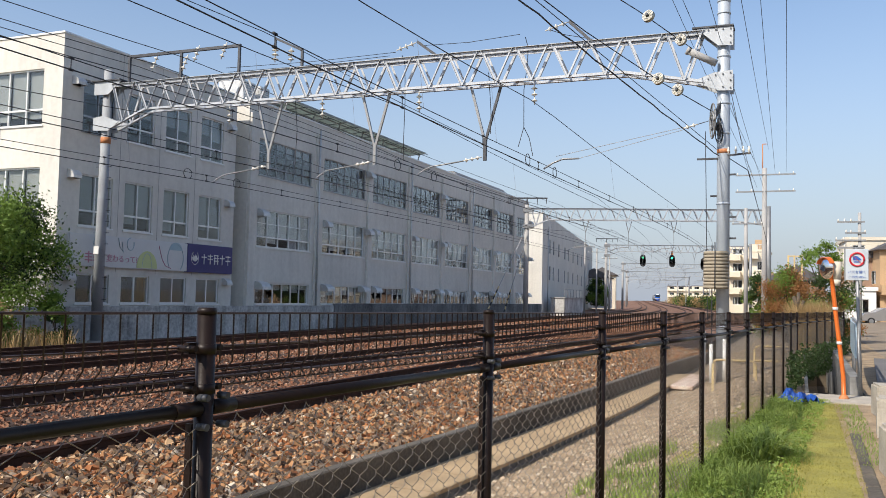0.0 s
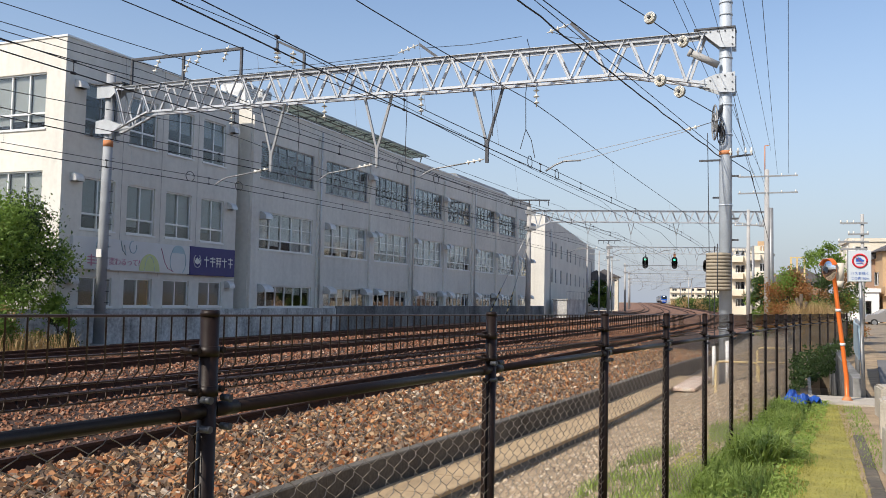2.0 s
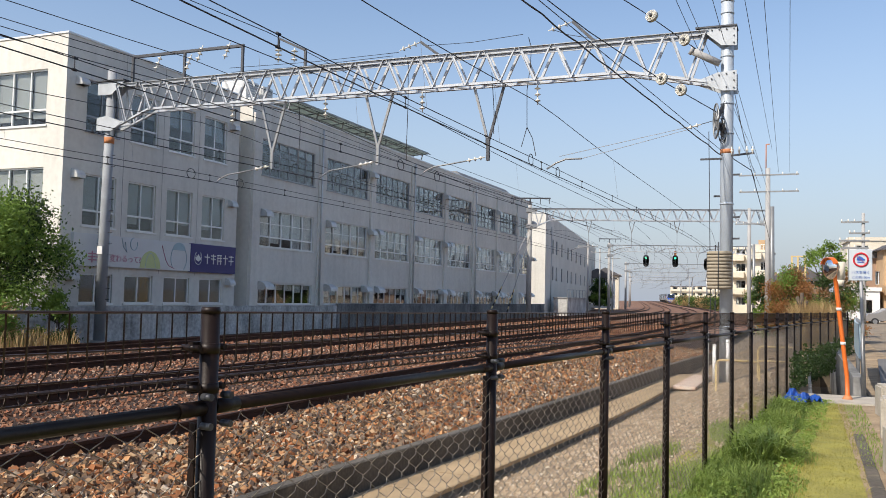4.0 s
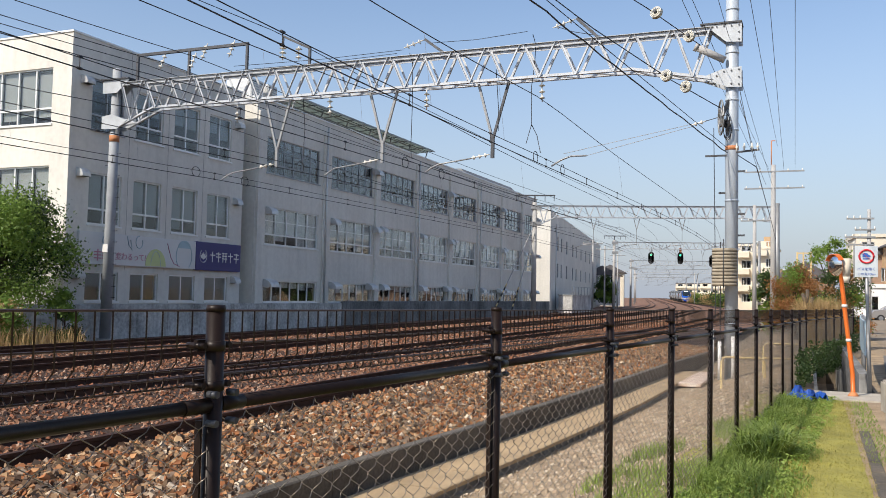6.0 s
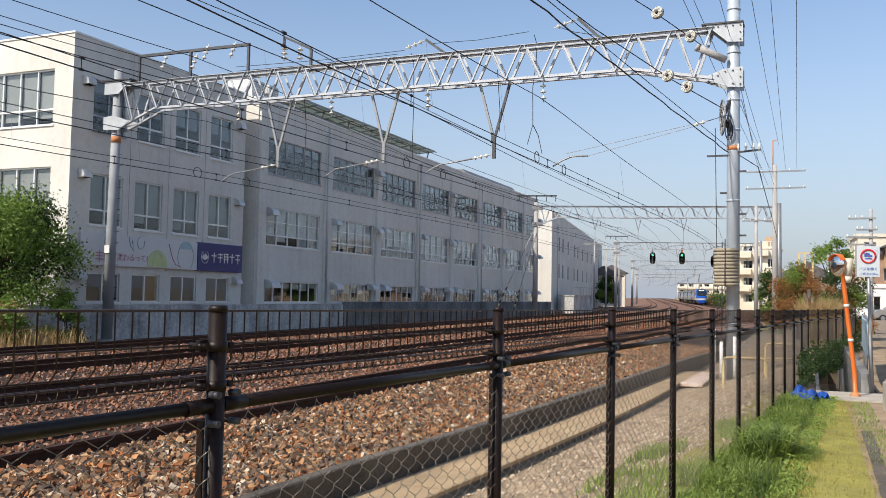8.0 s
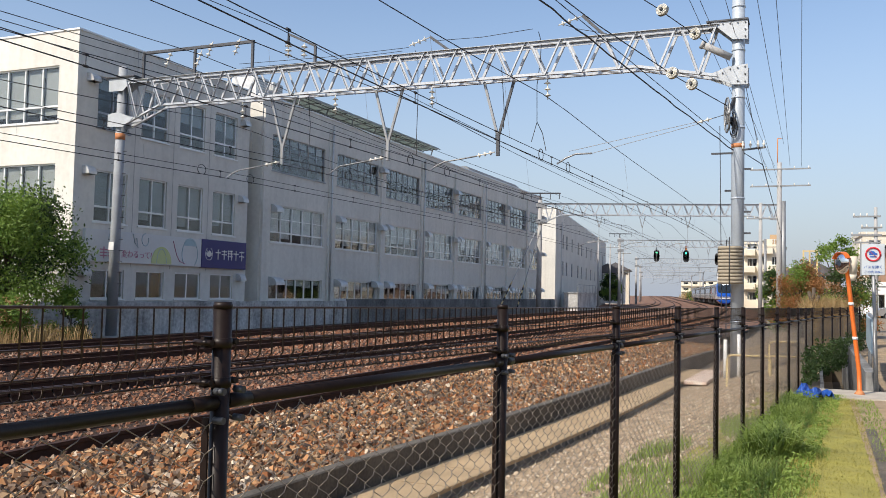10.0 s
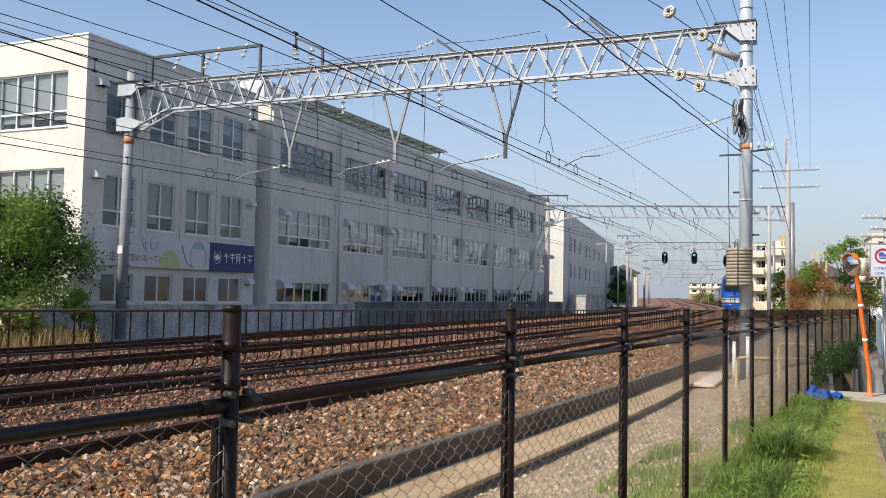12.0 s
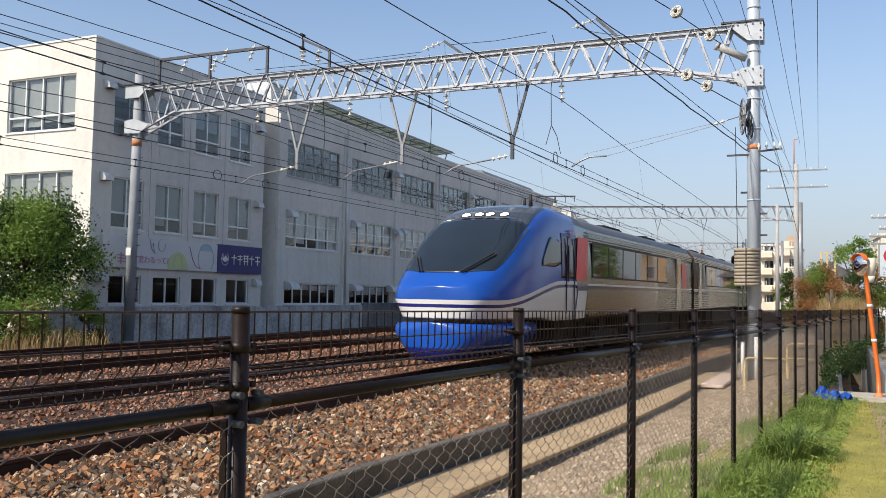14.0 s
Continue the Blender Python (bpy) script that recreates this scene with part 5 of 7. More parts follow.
# jumper wires that hang from the beam to the overhead line
for pts in (((-7.9, 9.66), (-7.8, 9.32), (-7.83, 8.7), (-7.92, 8.0), (-7.9, 6.85), (-8.07, 6.25)),
            ((-7.9, 6.85), (-7.72, 6.5), (-7.6, 5.95)),
            ((-9.08, 8.66), (-8.98, 7.4), (-8.98, 6.7)),
            ((-12.09, 9.45), (-11.98, 9.13), (-11.95, 7.91), (-11.97, 6.4), (-11.95, 5.96)),
            ((-16.1, 8.2), (-16.0, 7.2), (-16.05, 5.9))):
    wire("jumper_wire", "thin jumper wire hanging from the gantry beam", [(x, GY - 0.1, z) for x, z in pts], 0.012, M_WIRE)
for pts in (((-19.1, 9.61), (-15.5, 9.55), (-12.38, 9.60)), ((-11.5, 9.74), (-9.8, 9.70), (-8.11, 9.80)), ((-7.2, 9.87), (-6.67, 9.65), (-5.8, 9.43)), ((-19.0, 9.45), (-16.0, 9.42), (-12.6, 9.5))):
    wire("stay_wire", "thin steel stay wire along the gantry beam", [(x, GY, z) for x, z in pts], 0.010, M_WIRE)
# bundled cable: a heavy strand clipped to a thin carrier, strung to the tall pole
CABLE = [(-6.2, -2, 6.9), (-5.0, 6, 6.45), (-4.0, 12.9, 6.2), (-3.1, 19, 5.95), (-2.15, 25.5, 5.72)]
heavy = []
for (xa, ya, za), (xb, yb, zb) in zip(CABLE, CABLE[1:]):
    for k in range(12):
        f = k / 12
        heavy.append((xa + (xb - xa) * f + 0.012 * math.sin(9 * (ya + (yb - ya) * f)), ya + (yb - ya) * f, za + (zb - za) * f - 0.02 * abs(math.sin(2.1 * (ya + (yb - ya) * f)))))
wire("bundled_cable", "heavy black bundled cable strung to the tall pole", heavy + [CABLE[-1]], 0.014, M_WIRE, 6)
wire("bundled_cable", "thin black carrier wire beside the bundled cable", [(-6.05, -2, 7.05), (-3.9, 12.9, 6.3), (-2.15, 25.5, 5.85)], 0.008, M_WIRE)
wire("bundled_cable", "heavy black cable leaving the tall pole", [(-1.95, 25.6, 5.7), (-1.4, 26.0, 5.35), (-1.55, 40, 5.0), (-2.1, 61, 5.6)], 0.012, M_WIRE)
wire("tension_wire", "tensioned wire ending at the spring tensioner", [(-10.2, 3, 11.2), (-4.85, 19.6, 9.2), (-3.8, 22.2, 8.95), (-2.85, 25.1, 8.72)], 0.013, M_WIRE)
wire("tension_wire", "tensioned wire ending at the pulley wheel", [(-12.1, 0, 9.9), (-5.98, 15.0, 8.42), (-4.62, 19.6, 7.78), (-3.35, 23.0, 7.28), (-2.3, 25.4, 6.95)], 0.013, M_WIRE)
M_GLASSDISC = material("glazed_insulator_disc", (0.50, 0.49, 0.40), 0.12, vary=0.06, scale=14, bump=0)


def disc_insulator(at, way, r):
    """A ribbed disc insulator threaded on a tensioned wire."""
    root = empty("disc_insulator", *at)
    tagged(root, "ribbed cream glass disc insulator on a tensioned wire", "insulator", group="disc insulators")
    d = Vector(way).normalized()
    bm = bmesh.new()
    rod(bm, -d * 0.05, d * 0.02, r * 0.55, r, 24)
    for k, (ra, rb) in enumerate(((1.0, 0.93), (0.86, 0.80), (0.64, 0.58), (0.42, 0.38))):
        rod(bm, d * 0.0201, d * (0.038 + 0.006 * k), r * ra, r * rb, 24)
    part("disc", bm, M_GLASSDISC, root)
    for ra in (0.90, 0.72, 0.50):
        bm = bmesh.new()
        q = d.to_track_quat("Z", "Y")
        pipe(bm, [d * -0.062 * (1.0 - 0.15 * ra) + q @ Vector((r * ra * math.cos(t), r * ra * math.sin(t), 0.0)) for t in np.linspace(0, 2 * math.pi, 25)], 0.011, 5)
        part("rib", bm, M_PORCELAIN, root)
    bm = bmesh.new()
    rod(bm, d * -0.12, d * -0.045, r * 0.22, r * 0.30, 12)
    part("cap", bm, M_OLDSTEEL, root)
    bm = bmesh.new()
    rod(bm, d * 0.06, d * 0.14, r * 0.30, r * 0.18, 12)
    part("socket", bm, M_OLDSTEEL, root)


disc_insulator((-3.40, 21.0, 8.43), (0.34, 0.90, -0.28), 0.155)
disc_insulator((-2.88, 23.0, 8.375), (0.34, 0.90, -0.10), 0.155)
disc_insulator((-3.30, 22.0, 7.14), (0.32, 0.90, -0.20), 0.155)
disc_insulator((-2.96, 23.0, 7.065), (0.32, 0.90, -0.10), 0.155)
# power lines from beyond the tall pole to the utility pole
for a, b in (((-1.35, 22, 8.94), (-2.0, 61, 11.75)), ((-0.91, 22, 8.89), (-1.6, 61, 10.22)), ((-0.33, 22, 8.83), (-0.92, 61, 10.2)), ((-2.73, 22, 9.09), (-2.53, 61, 10.25)), ((-2.98, 22, 9.12), (-3.0, 61, 10.2)), ((-2.10, 22, 9.02), (-2.3, 61, 9.15))):
    a, b = Vector(a), Vector(b)
    before = a + (a - b) * 0.35
    wire("power_line", "thin overhead power line beside the tracks", [before, a, a.lerp(b, 0.33) - Vector((0, 0, 0.10)), a.lerp(b, 0.66) - Vector((0, 0, 0.10)), b], 0.008, M_WIRE)
for x0, z0, x1, z1 in ((-1.85, 7.55, -3.06, 9.7), (-1.85, 7.3, -2.7, 9.2)):
    wire("power_line", "thin wire from the tall pole to the utility pole", [(x0, 26.0, z0), ((x0 + x1) / 2, 43, (z0 + z1) / 2 - 0.3), (x1, 61, z1)], 0.009, M_WIRE)
for pts in (((-22.5, 74.5, 8.0), (-23.2, 66.0, 0.4)), ((-22.5, 74.5, 7.2), (-22.9, 69.5, 0.4))):
    wire("guy_wire", "slanting steel guy wire beside a gantry pole", pts, 0.035, M_PALEWIRE)
    a, b = Vector(pts[1]), Vector(pts[0])
    guard = empty("guy_guard", *a)
    tagged(guard, "yellow and black striped guard on a guy wire", "guard", group="guy wire guards")
    for k in range(8):
        bm = bmesh.new()
        rod(bm, (b - a) * (0.035 * k), (b - a) * (0.035 * (k + 1) - 0.001), 0.06, n=8)
        part("stripe", bm, M_YELLOWP if k % 2 else M_BLACK, guard)


# ---- the fence beside the camera ----
def fence_at(s, off=0.0, z=0.0):
    """A point s metres along the fence, off metres towards the tracks."""
    bend = 21.5
    p = FENCE_OUT * FENCE_OFF + FENCE_DIR * min(s, bend)
    d, o = FENCE_DIR, FENCE_OUT
    if s > bend:
        a = radians(7.5)
        d = Vector((math.sin(a), math.cos(a), 0))
        o = Vector((-d.y, d.x, 0))
        p = p + d * (s - bend)
    p = p + o * off
    return Vector((p.x, p.y, z))


def fence_top(s):
    return 1.5605 - 0.0075 * s + 0.004 * max(0, s - 20)


def fence():
    root = empty("fence")
    tagged(root, "dark brown tubular fence with chain-link mesh and lattice top", "fence")
    posts = [FENCE_FIRST + FENCE_STEP * i for i in range(-2, 18)]
    for i, s in enumerate(posts):
        zt = fence_top(s)
        p = fence_at(s)
        g = verge_z(p.x, p.y) if s < 20 else -0.15
        bm = bmesh.new()
        rod(bm, (p.x, p.y, g - 0.1), (p.x, p.y, zt), 0.0235, n=16)
        post = part("post", bm, M_BROWN, root)
        bm = bmesh.new()
        rod(bm, (p.x, p.y, zt - 0.004), (p.x, p.y, zt + 0.012), 0.0253, 0.0225, 16)
        part("cap", bm, M_BROWN, post)
        # clamps with bolts
        for dz, w in ((0.088, 0.046), (0.185, 0.046)):
            bm = bmesh.new()
            c = Vector((p.x, p.y, zt - dz))
            rod(bm, c - Vector((0, 0, 0.014)), c + Vector((0, 0, 0.011)), 0.0262, n=14)
            a = fence_at(s - w, 0.02, zt - dz)
            b = fence_at(s + w, 0.02, zt - dz)
            bar(bm, a, b, 0.014, 0.028)
            for q in (a, b):
                rod(bm, q + FENCE_OUT * -0.03, q + FENCE_OUT * 0.026, 0.008, n=8)
            part("clamp", bm, M_BROWN, post)
        for dz in (0.205, 0.275):
            for w in (-0.036, 0.036):
                bm = bmesh.new()
                q = fence_at(s + w, -0.015, zt - dz)
                rod(bm, q, q - FENCE_OUT * 0.03, 0.009, n=8)
                part("bolt", bm, M_OLDSTEEL, post)
        # stretcher bar of the mesh beside the post
        bm = bmesh.new()
        a, b = fence_at(s - 0.036, 0.012, g), fence_at(s - 0.036, 0.012, zt - 0.27)
        bar(bm, a, b, 0.018, 0.006)
        part("stretcher_bar", bm, M_BROWN, post)
    for i, (s0, s1) in enumerate(zip(posts, posts[1:])):
        # main rail with its sleeve
        bm = bmesh.new()
        a, b = fence_at(s0 + 0.02, 0, fence_top(s0) - 0.235), fence_at(s1 - 0.02, 0, fence_top(s1) - 0.235)
        rod(bm, a, b, 0.0162, n=14)
        rail = part("top_rail", bm, M_BROWN, root)
        bm = bmesh.new()
        rod(bm, a, a.lerp(b, 0.05), 0.0188, n=14)
        part("sleeve", bm, M_BROWN, rail)
        bm = bmesh.new()
        rod(bm, b.lerp(a, 0.05), b, 0.0188, n=14)
        part("sleeve", bm, M_BROWN, rail)
        # lattice panel: uprights with a kinked foot, long wires, and rolled lower edge
        far = s0 > 12
        bm = bmesh.new()
        n = int((s1 - s0) / 0.05)
        for k in range(n):
            s = s0 + 0.05 * (k + 0.5) + (FENCE_STEP - 0.05 * n) / 2
            zt = fence_top(s)
            path = [fence_at(s, 0.035, zt - 0.004), fence_at(s, 0.035, zt - 0.128), fence_at(s, 0.055, zt - 0.150), fence_at(s, 0.058, zt - 0.175)]
            if s < 8:
                path += [fence_at(s, 0.045, zt - 0.190), fence_at(s, 0.028, zt - 0.183), fence_at(s, 0.025, zt - 0.160)]
            pipe(bm, path, 0.0026, 4 if s < 8 else 3)
        part("lattice_upright", bm, M_LATTICE, root)
        bm = bmesh.new()
        for dz, off in ((0.003, 0.039), (0.088, 0.039), (0.150, 0.060), (0.168, 0.063), (0.190, 0.048), (0.165, 0.024)):
            rod(bm, fence_at(s0, off, fence_top(s0) - dz), fence_at(s1, off, fence_top(s1) - dz), 0.0028 if dz > 0.01 else 0.0034, n=5)
        part("lattice_wire", bm, M_LATTICE, root)
        # chain link: zigzag wires hooked into one another
        bm = bmesh.new()
        w = 0.052
        n = int((s1 - s0 - 0.06) / w)
        p = fence_at((s0 + s1) / 2)
        ground = (verge_z(p.x, p.y) if s0 < 19 else -0.2) + 0.01
        bowed = s0 < 9
        for k in range(n + 1):
            s = s0 + 0.03 + k * w
            z = fence_top(s) - 0.26
            j = 0
            path = []
            while z > ground:
                odd = (j + k) % 2
                path.append(fence_at(s + (w * 1.08 if odd else -0.08 * w), 0.008 if odd else 0.002, z))
                if bowed:
                    path.append(fence_at(s + 0.5 * w, -0.008 if odd else 0.018, z - 0.0135))
                z -= 0.033
                j += 1
            pipe(bm, path, 0.0015 if bowed else 0.0019, 4 if bowed else 3)
        part("chain_link", bm, M_MESH, root)


fence()


# ---- plants ----
def leaf_mesh(name, spots, size, mat, parent, seed, long=1.6):
    """Many small leaves, each a folded pair of triangles, at spots."""
    rng = np.random.default_rng(seed)
    n = len(spots)
    c = np.array(spots)
    d = rng.normal(size=(n, 3))
    d /= np.linalg.norm(d, axis=1, keepdims=True)
    e = np.cross(d, rng.normal(size=(n, 3)))
    e /= np.linalg.norm(e, axis=1, keepdims=True)
    s = size * (0.6 + 0.8 * rng.random((n, 1)))
    f = np.cross(d, e) * 0.25
    v = np.stack([c - d * s * long / 2, c + e * s * 0.42 + f * s, c + d * s * long / 2, c - e * s * 0.42 + f * s], 1).reshape(-1, 3)
    idx = np.arange(n)[:, None] * 4
    faces = np.concatenate([idx + [0, 1, 2], idx + [0, 2, 3]], 1).reshape(-1, 3)
    me = bpy.data.meshes.new(name)
    me.from_pydata(v.tolist(), [], faces.tolist())
    me.materials.append(mat)
    ob = new(name, me)
    ob.parent = parent
    return ob


def tree(x, y, z, height, crown_r, trunk_r, mats, leaves, leaf, seed, label, low=0.25, droop=0.0, squash=1.0, clumps=26):
    rng = random.Random(seed)
    root = empty("tree", x, y, z)
    tagged(root, label, "tree", group="trees")
    bm = bmesh.new()
    top = Vector((rng.uniform(-0.2, 0.2), rng.uniform(-0.2, 0.2), height * 0.75))
    pipe_pts = [Vector((0, 0, -0.1)), Vector((0.05, 0.03, height * 0.25)), top * 0.66, top]
    for a, b, k in zip(pipe_pts, pipe_pts[1:], range(3)):
        rod(bm, a, b, trunk_r * (1 - 0.28 * k), trunk_r * (1 - 0.28 * (k + 1)), 9)
    part("trunk", bm, M_BARK, root)
    centres = []
    for k in range(clumps):
        zz = height * (low + (0.97 - low) * rng.random())
        rel = (zz / height - low) / (1 - low)
        rad = crown_r * (0.35 + 0.65 * math.sin(math.pi * min(1, 0.15 + 0.85 * rel) ** 0.8)) * math.sqrt(rng.random()) * 1.05
        a = rng.uniform(0, 2 * math.pi)
        centres.append(Vector((rad * math.cos(a), rad * math.sin(a) * squash, zz)))
    for c in centres[:14]:
        bm = bmesh.new()
        s = Vector((0, 0, max(0.2, c.z * 0.6)))
        rod(bm, s, c, trunk_r * 0.28, trunk_r * 0.08, 6)
        part("limb", bm, M_BARK, root)
    for m_i, mat in enumerate(mats):
        spots = []
        mine = centres[m_i::len(mats)]
        for _ in range(leaves // len(mats)):
            c = rng.choice(mine)
            r = crown_r * 0.36
            p = Vector((rng.gauss(0, 0.5), rng.gauss(0, 0.5), rng.gauss(0, 0.42))) * r
            q = c + p
            q.z -= droop * (p.x * p.x + p.y * p.y) / r
            spots.append((q.x, q.y, max(0.05, q.z)))
        leaf_mesh("crown", spots, leaf, mat, root, seed + m_i)
    return root


tree(-25.3, 21.6, -0.5, 5.0, 2.25, 0.15, (M_LEAF, M_LEAF, M_LEAF_DARK), 30000, 0.075, 3, "leafy bright green tree before the white end wall", 0.36, 0.2, clumps=50)
tree(-27.6, 20.2, -0.5, 4.9, 2.2, 0.15, (M_LEAF, M_LEAF_DARK), 12000, 0.09, 4, "leafy green tree by the corner of the block", 0.15, 0.2, clumps=34)
tree(-23.3, 22.4, -0.55, 2.0, 0.65, 0.05, (M_LEAF, M_LEAF_DARK), 4200, 0.065, 5, "low green shrub at the foot of the wall", 0.05, clumps=16)
tree(-23.4, 19.6, -0.55, 1.7, 1.0, 0.06, (M_LEAF, M_LEAF, M_STRAW), 4500, 0.08, 6, "scrubby yellow-green bush mixed with dry stems", 0.03, clumps=18)
tree(-26.2, 19.4, -0.55, 2.6, 2.2, 0.08, (M_LEAF_DARK, M_LEAF_DARK), 5000, 0.14, 16, "dense dark undergrowth beneath the trees", 0.0, clumps=24)
tree(-32.6, 150.0, 0.6, 4.4, 1.8, 0.16, (M_LEAF_DARK, M_LEAF), 5000, 0.22, 7, "dark green tree beside the distant houses", 0.06, clumps=26)
tree(-0.6, 42.0, 0.0, 3.1, 1.2, 0.10, (M_LEAF_RUST, M_LEAF_RUST, M_LEAF_RUST, M_LEAF), 14000, 0.060, 8, "tall hedge shrub with russet and green spring leaves", 0.10, clumps=44)
tree(0.78, 45.0, 0.0, 4.7, 0.80, 0.07, (M_LEAF, M_LEAF), 2600, 0.075, 9, "bright green sapling above the hedge", 0.62, clumps=22)
tree(1.15, 40.0, 0.0, 3.0, 1.1, 0.09, (M_LEAF_RUST, M_LEAF_DARK, M_LEAF), 12000, 0.060, 10, "rusty-leaved shrub beside the road", 0.05, clumps=36)
tree(-2.9, 78.0, 0.2, 3.6, 1.6, 0.12, (M_LEAF, M_LEAF_DARK), 3500, 0.17, 11, "green tree before the cream apartments", 0.1, clumps=20)
for k, (xx, yy) in enumerate(((-14.5, 185.0), (-19.5, 215.0), (-24.5, 240.0), (-30.5, 275.0), (-37, 310.0), (-44, 350.0))):
    tree(xx, yy, rail_z(yy) - 0.4, 2.6, 3.2 + 0.3 * k, 0.2, (M_LEAF, M_STRAW, M_LEAF_DARK), 3600, 0.24, 20 + k, "green embankment trees beside the distant curve", 0.0, clumps=18)


def stump():
    """A dark pruned trunk among the reeds."""
    root = empty("pruned_trunk", -0.12, 36.0, -0.2)
    tagged(root, "dark pruned tree trunk standing among dry reeds", "tree trunk")
    bm = bmesh.new()
    pipe(bm, [(0, 0, -0.1), (0.03, 0, 0.7), (-0.02, 0, 1.3), (0.0, 0, 1.75)], 0.13, 9)
    part("trunk", bm, M_BARK, root)
    for a, b in (((0, 0, 1.6), (-0.16, 0, 2.1)), ((0, 0, 1.65), (0.02, 0, 2.25)), ((0, 0, 1.4), (0.20, 0, 1.95))):
        bm = bmesh.new()
        rod(bm, a, b, 0.085, 0.06, 8)
        part("branch_stub", bm, M_BARK, root)


stump()


def blades(name, spots, mat, label, width, seed, lean=0.5):
    """Grass blades: bent tapered strips at spots (x, y, z, height)."""
    rng = np.random.default_rng(seed)
    sp = np.array(spots)
    n = len(sp)
    a = rng.uniform(0, 2 * np.pi, n)
    d = np.stack([np.cos(a), np.sin(a), np.zeros(n)], 1)
    s = np.stack([-np.sin(a), np.cos(a), np.zeros(n)], 1) * width / 2
    h = sp[:, 3:4]
    up = np.array([[0, 0, 1.0]])
    ln = lean * (0.3 + rng.random((n, 1)))
    base = sp[:, :3]
    mid = base + up * h * 0.6 + d * h * ln * 0.3
    tip = base + up * h * (1 - 0.25 * ln) + d * h * ln
    v = np.stack([base - s, base + s, mid + s * 0.8, mid - s * 0.8, tip], 1).reshape(-1, 3)
    i = np.arange(n)[:, None] * 5
    f = np.concatenate([i + [0, 1, 2], i + [0, 2, 3], i + [3, 2, 4]], 1).reshape(-1, 3)
    me = bpy.data.meshes.new(name)
    me.from_pydata(v.tolist(), [], f.tolist())
    me.materials.append(mat)
    return tagged(new(name, me), label, "grass", kind="stuff")


def grasses():
    rng = random.Random(11)
    lush, turf, dry = [], [], []
    for _ in range(17000):
        y = 3.2 + 13.5 * rng.random() ** 1.2
        f = fence_x(y)
        k = rng.random()
        x = f - 0.06 + 1.0 * k ** 1.4
        patch = noise.noise((x * 1.3, y * 1.1, 2.0))
        h = (0.04 + 0.11 * (1 - k)) * (0.7 + 0.9 * max(0, patch + 0.35)) * rng.uniform(0.5, 1.2)
        if 8.2 < y < 9.8 and k < 0.75:
            h *= 1.7
        if k > 0.6 and patch < -0.05:
            continue
        lush.append((x, y, verge_z(x, y) - 0.01, h))
    for _ in range(30000):
        y = 3.0 + 14 * rng.random() ** 1.3
        x = rng.uniform(fence_x(y) + 0.3, 0.48 + 0.008 * y)
        turf.append((x, y, verge_z(x, y) - 0.006, rng.uniform(0.012, 0.035)))
    for _ in range(7000):
        y = rng.uniform(4.0, 13.0)
        c, f = curb_x(y), fence_x(y)
        k = rng.random()
        x = f - 0.1 - 1.05 * k
        if x < c + 1.3 or noise.noise((x * 1.2, y * 0.7, 7)) < -0.18 + 0.25 * k or y > 11 and k > 0.4:
            continue
        lush.append((x, y, verge_z(x, y), rng.uniform(0.06, 0.2)))
    for _ in range(1300):
        y = rng.uniform(10, 16.2)
        x = rng.uniform(0.58, 0.86)
        lush.append((x, y, verge_z(x, y), rng.uniform(0.015, 0.05)))
    for _ in range(7000):
        y = rng.uniform(34.0, 41)
        x = rng.uniform(-0.35, 0.95)
        dry.append((x, y, -0.1, rng.uniform(1.0, 2.1)))
    for _ in range(1500):
        y = rng.uniform(18.5, 22)
        x = rng.uniform(-24.8, -21.6)
        dry.append((x, y, -0.58, rng.uniform(0.3, 1.1)))
    hedge = []
    for _ in range(4200):
        y = rng.uniform(18.4, 33)
        f = fence_at(y - 0.1).x
        x = f + 0.02 + 0.20 * rng.random() ** 2
        hedge.append((x, y, -0.2 + (0.75 + 0.35 * noise.noise((y * 1.3, 0, 5.0))) * rng.random() ** 1.2, rng.uniform(0.06, 0.2)))
    blades("grass", lush, M_GRASS, "lush green grass along the fence foot", 0.009, 1, 0.7)
    blades("turf_grass", turf, M_TURF, "short yellow-green mown turf", 0.006, 2, 0.8)
    blades("dry_reeds", dry, M_STRAW, "tall straw-coloured dry reeds", 0.02, 3, 0.35)
    ivy = leaf_mesh("creeper", [(h[0], h[1], h[2]) for h in hedge], 0.055, M_LEAF_DARK, None, 4, 1.2)
    tagged(ivy, "dark green creeper climbing the fence", "creeper", kind="stuff")
    weeds = []
    for _ in range(15000):
        y = 3.5 + 13 * rng.random() ** 1.1
        f = fence_x(y)
        x = f + 0.02 + 0.80 * rng.random() ** 1.3
        if noise.noise((x * 1.5, y * 0.9, 9.0)) < -0.12:
            continue
        weeds.append((x, y, verge_z(x, y) + rng.random() ** 1.6 * 0.16 * (1.2 - (x - f))))
    weedy = leaf_mesh("weeds", weeds, 0.026, M_WEED, None, 5, 1.4)
    tagged(weedy, "bright broad-leaved weeds along the fence", "weeds", kind="stuff")
    tuft = []
    for _ in range(480):
        a, r = rng.uniform(0, 6.28), 0.26 * math.sqrt(rng.random())
        x, y = fence_x(10.2) + 0.34 + r * math.cos(a), 10.2 + 1.8 * r * math.sin(a)
        tuft.append((x, y, verge_z(x, y), rng.uniform(0.22, 0.48)))
    blades("grass_tuft", tuft, M_GRASS, "tall arching tuft of green grass", 0.017, 6, 1.5)


grasses()


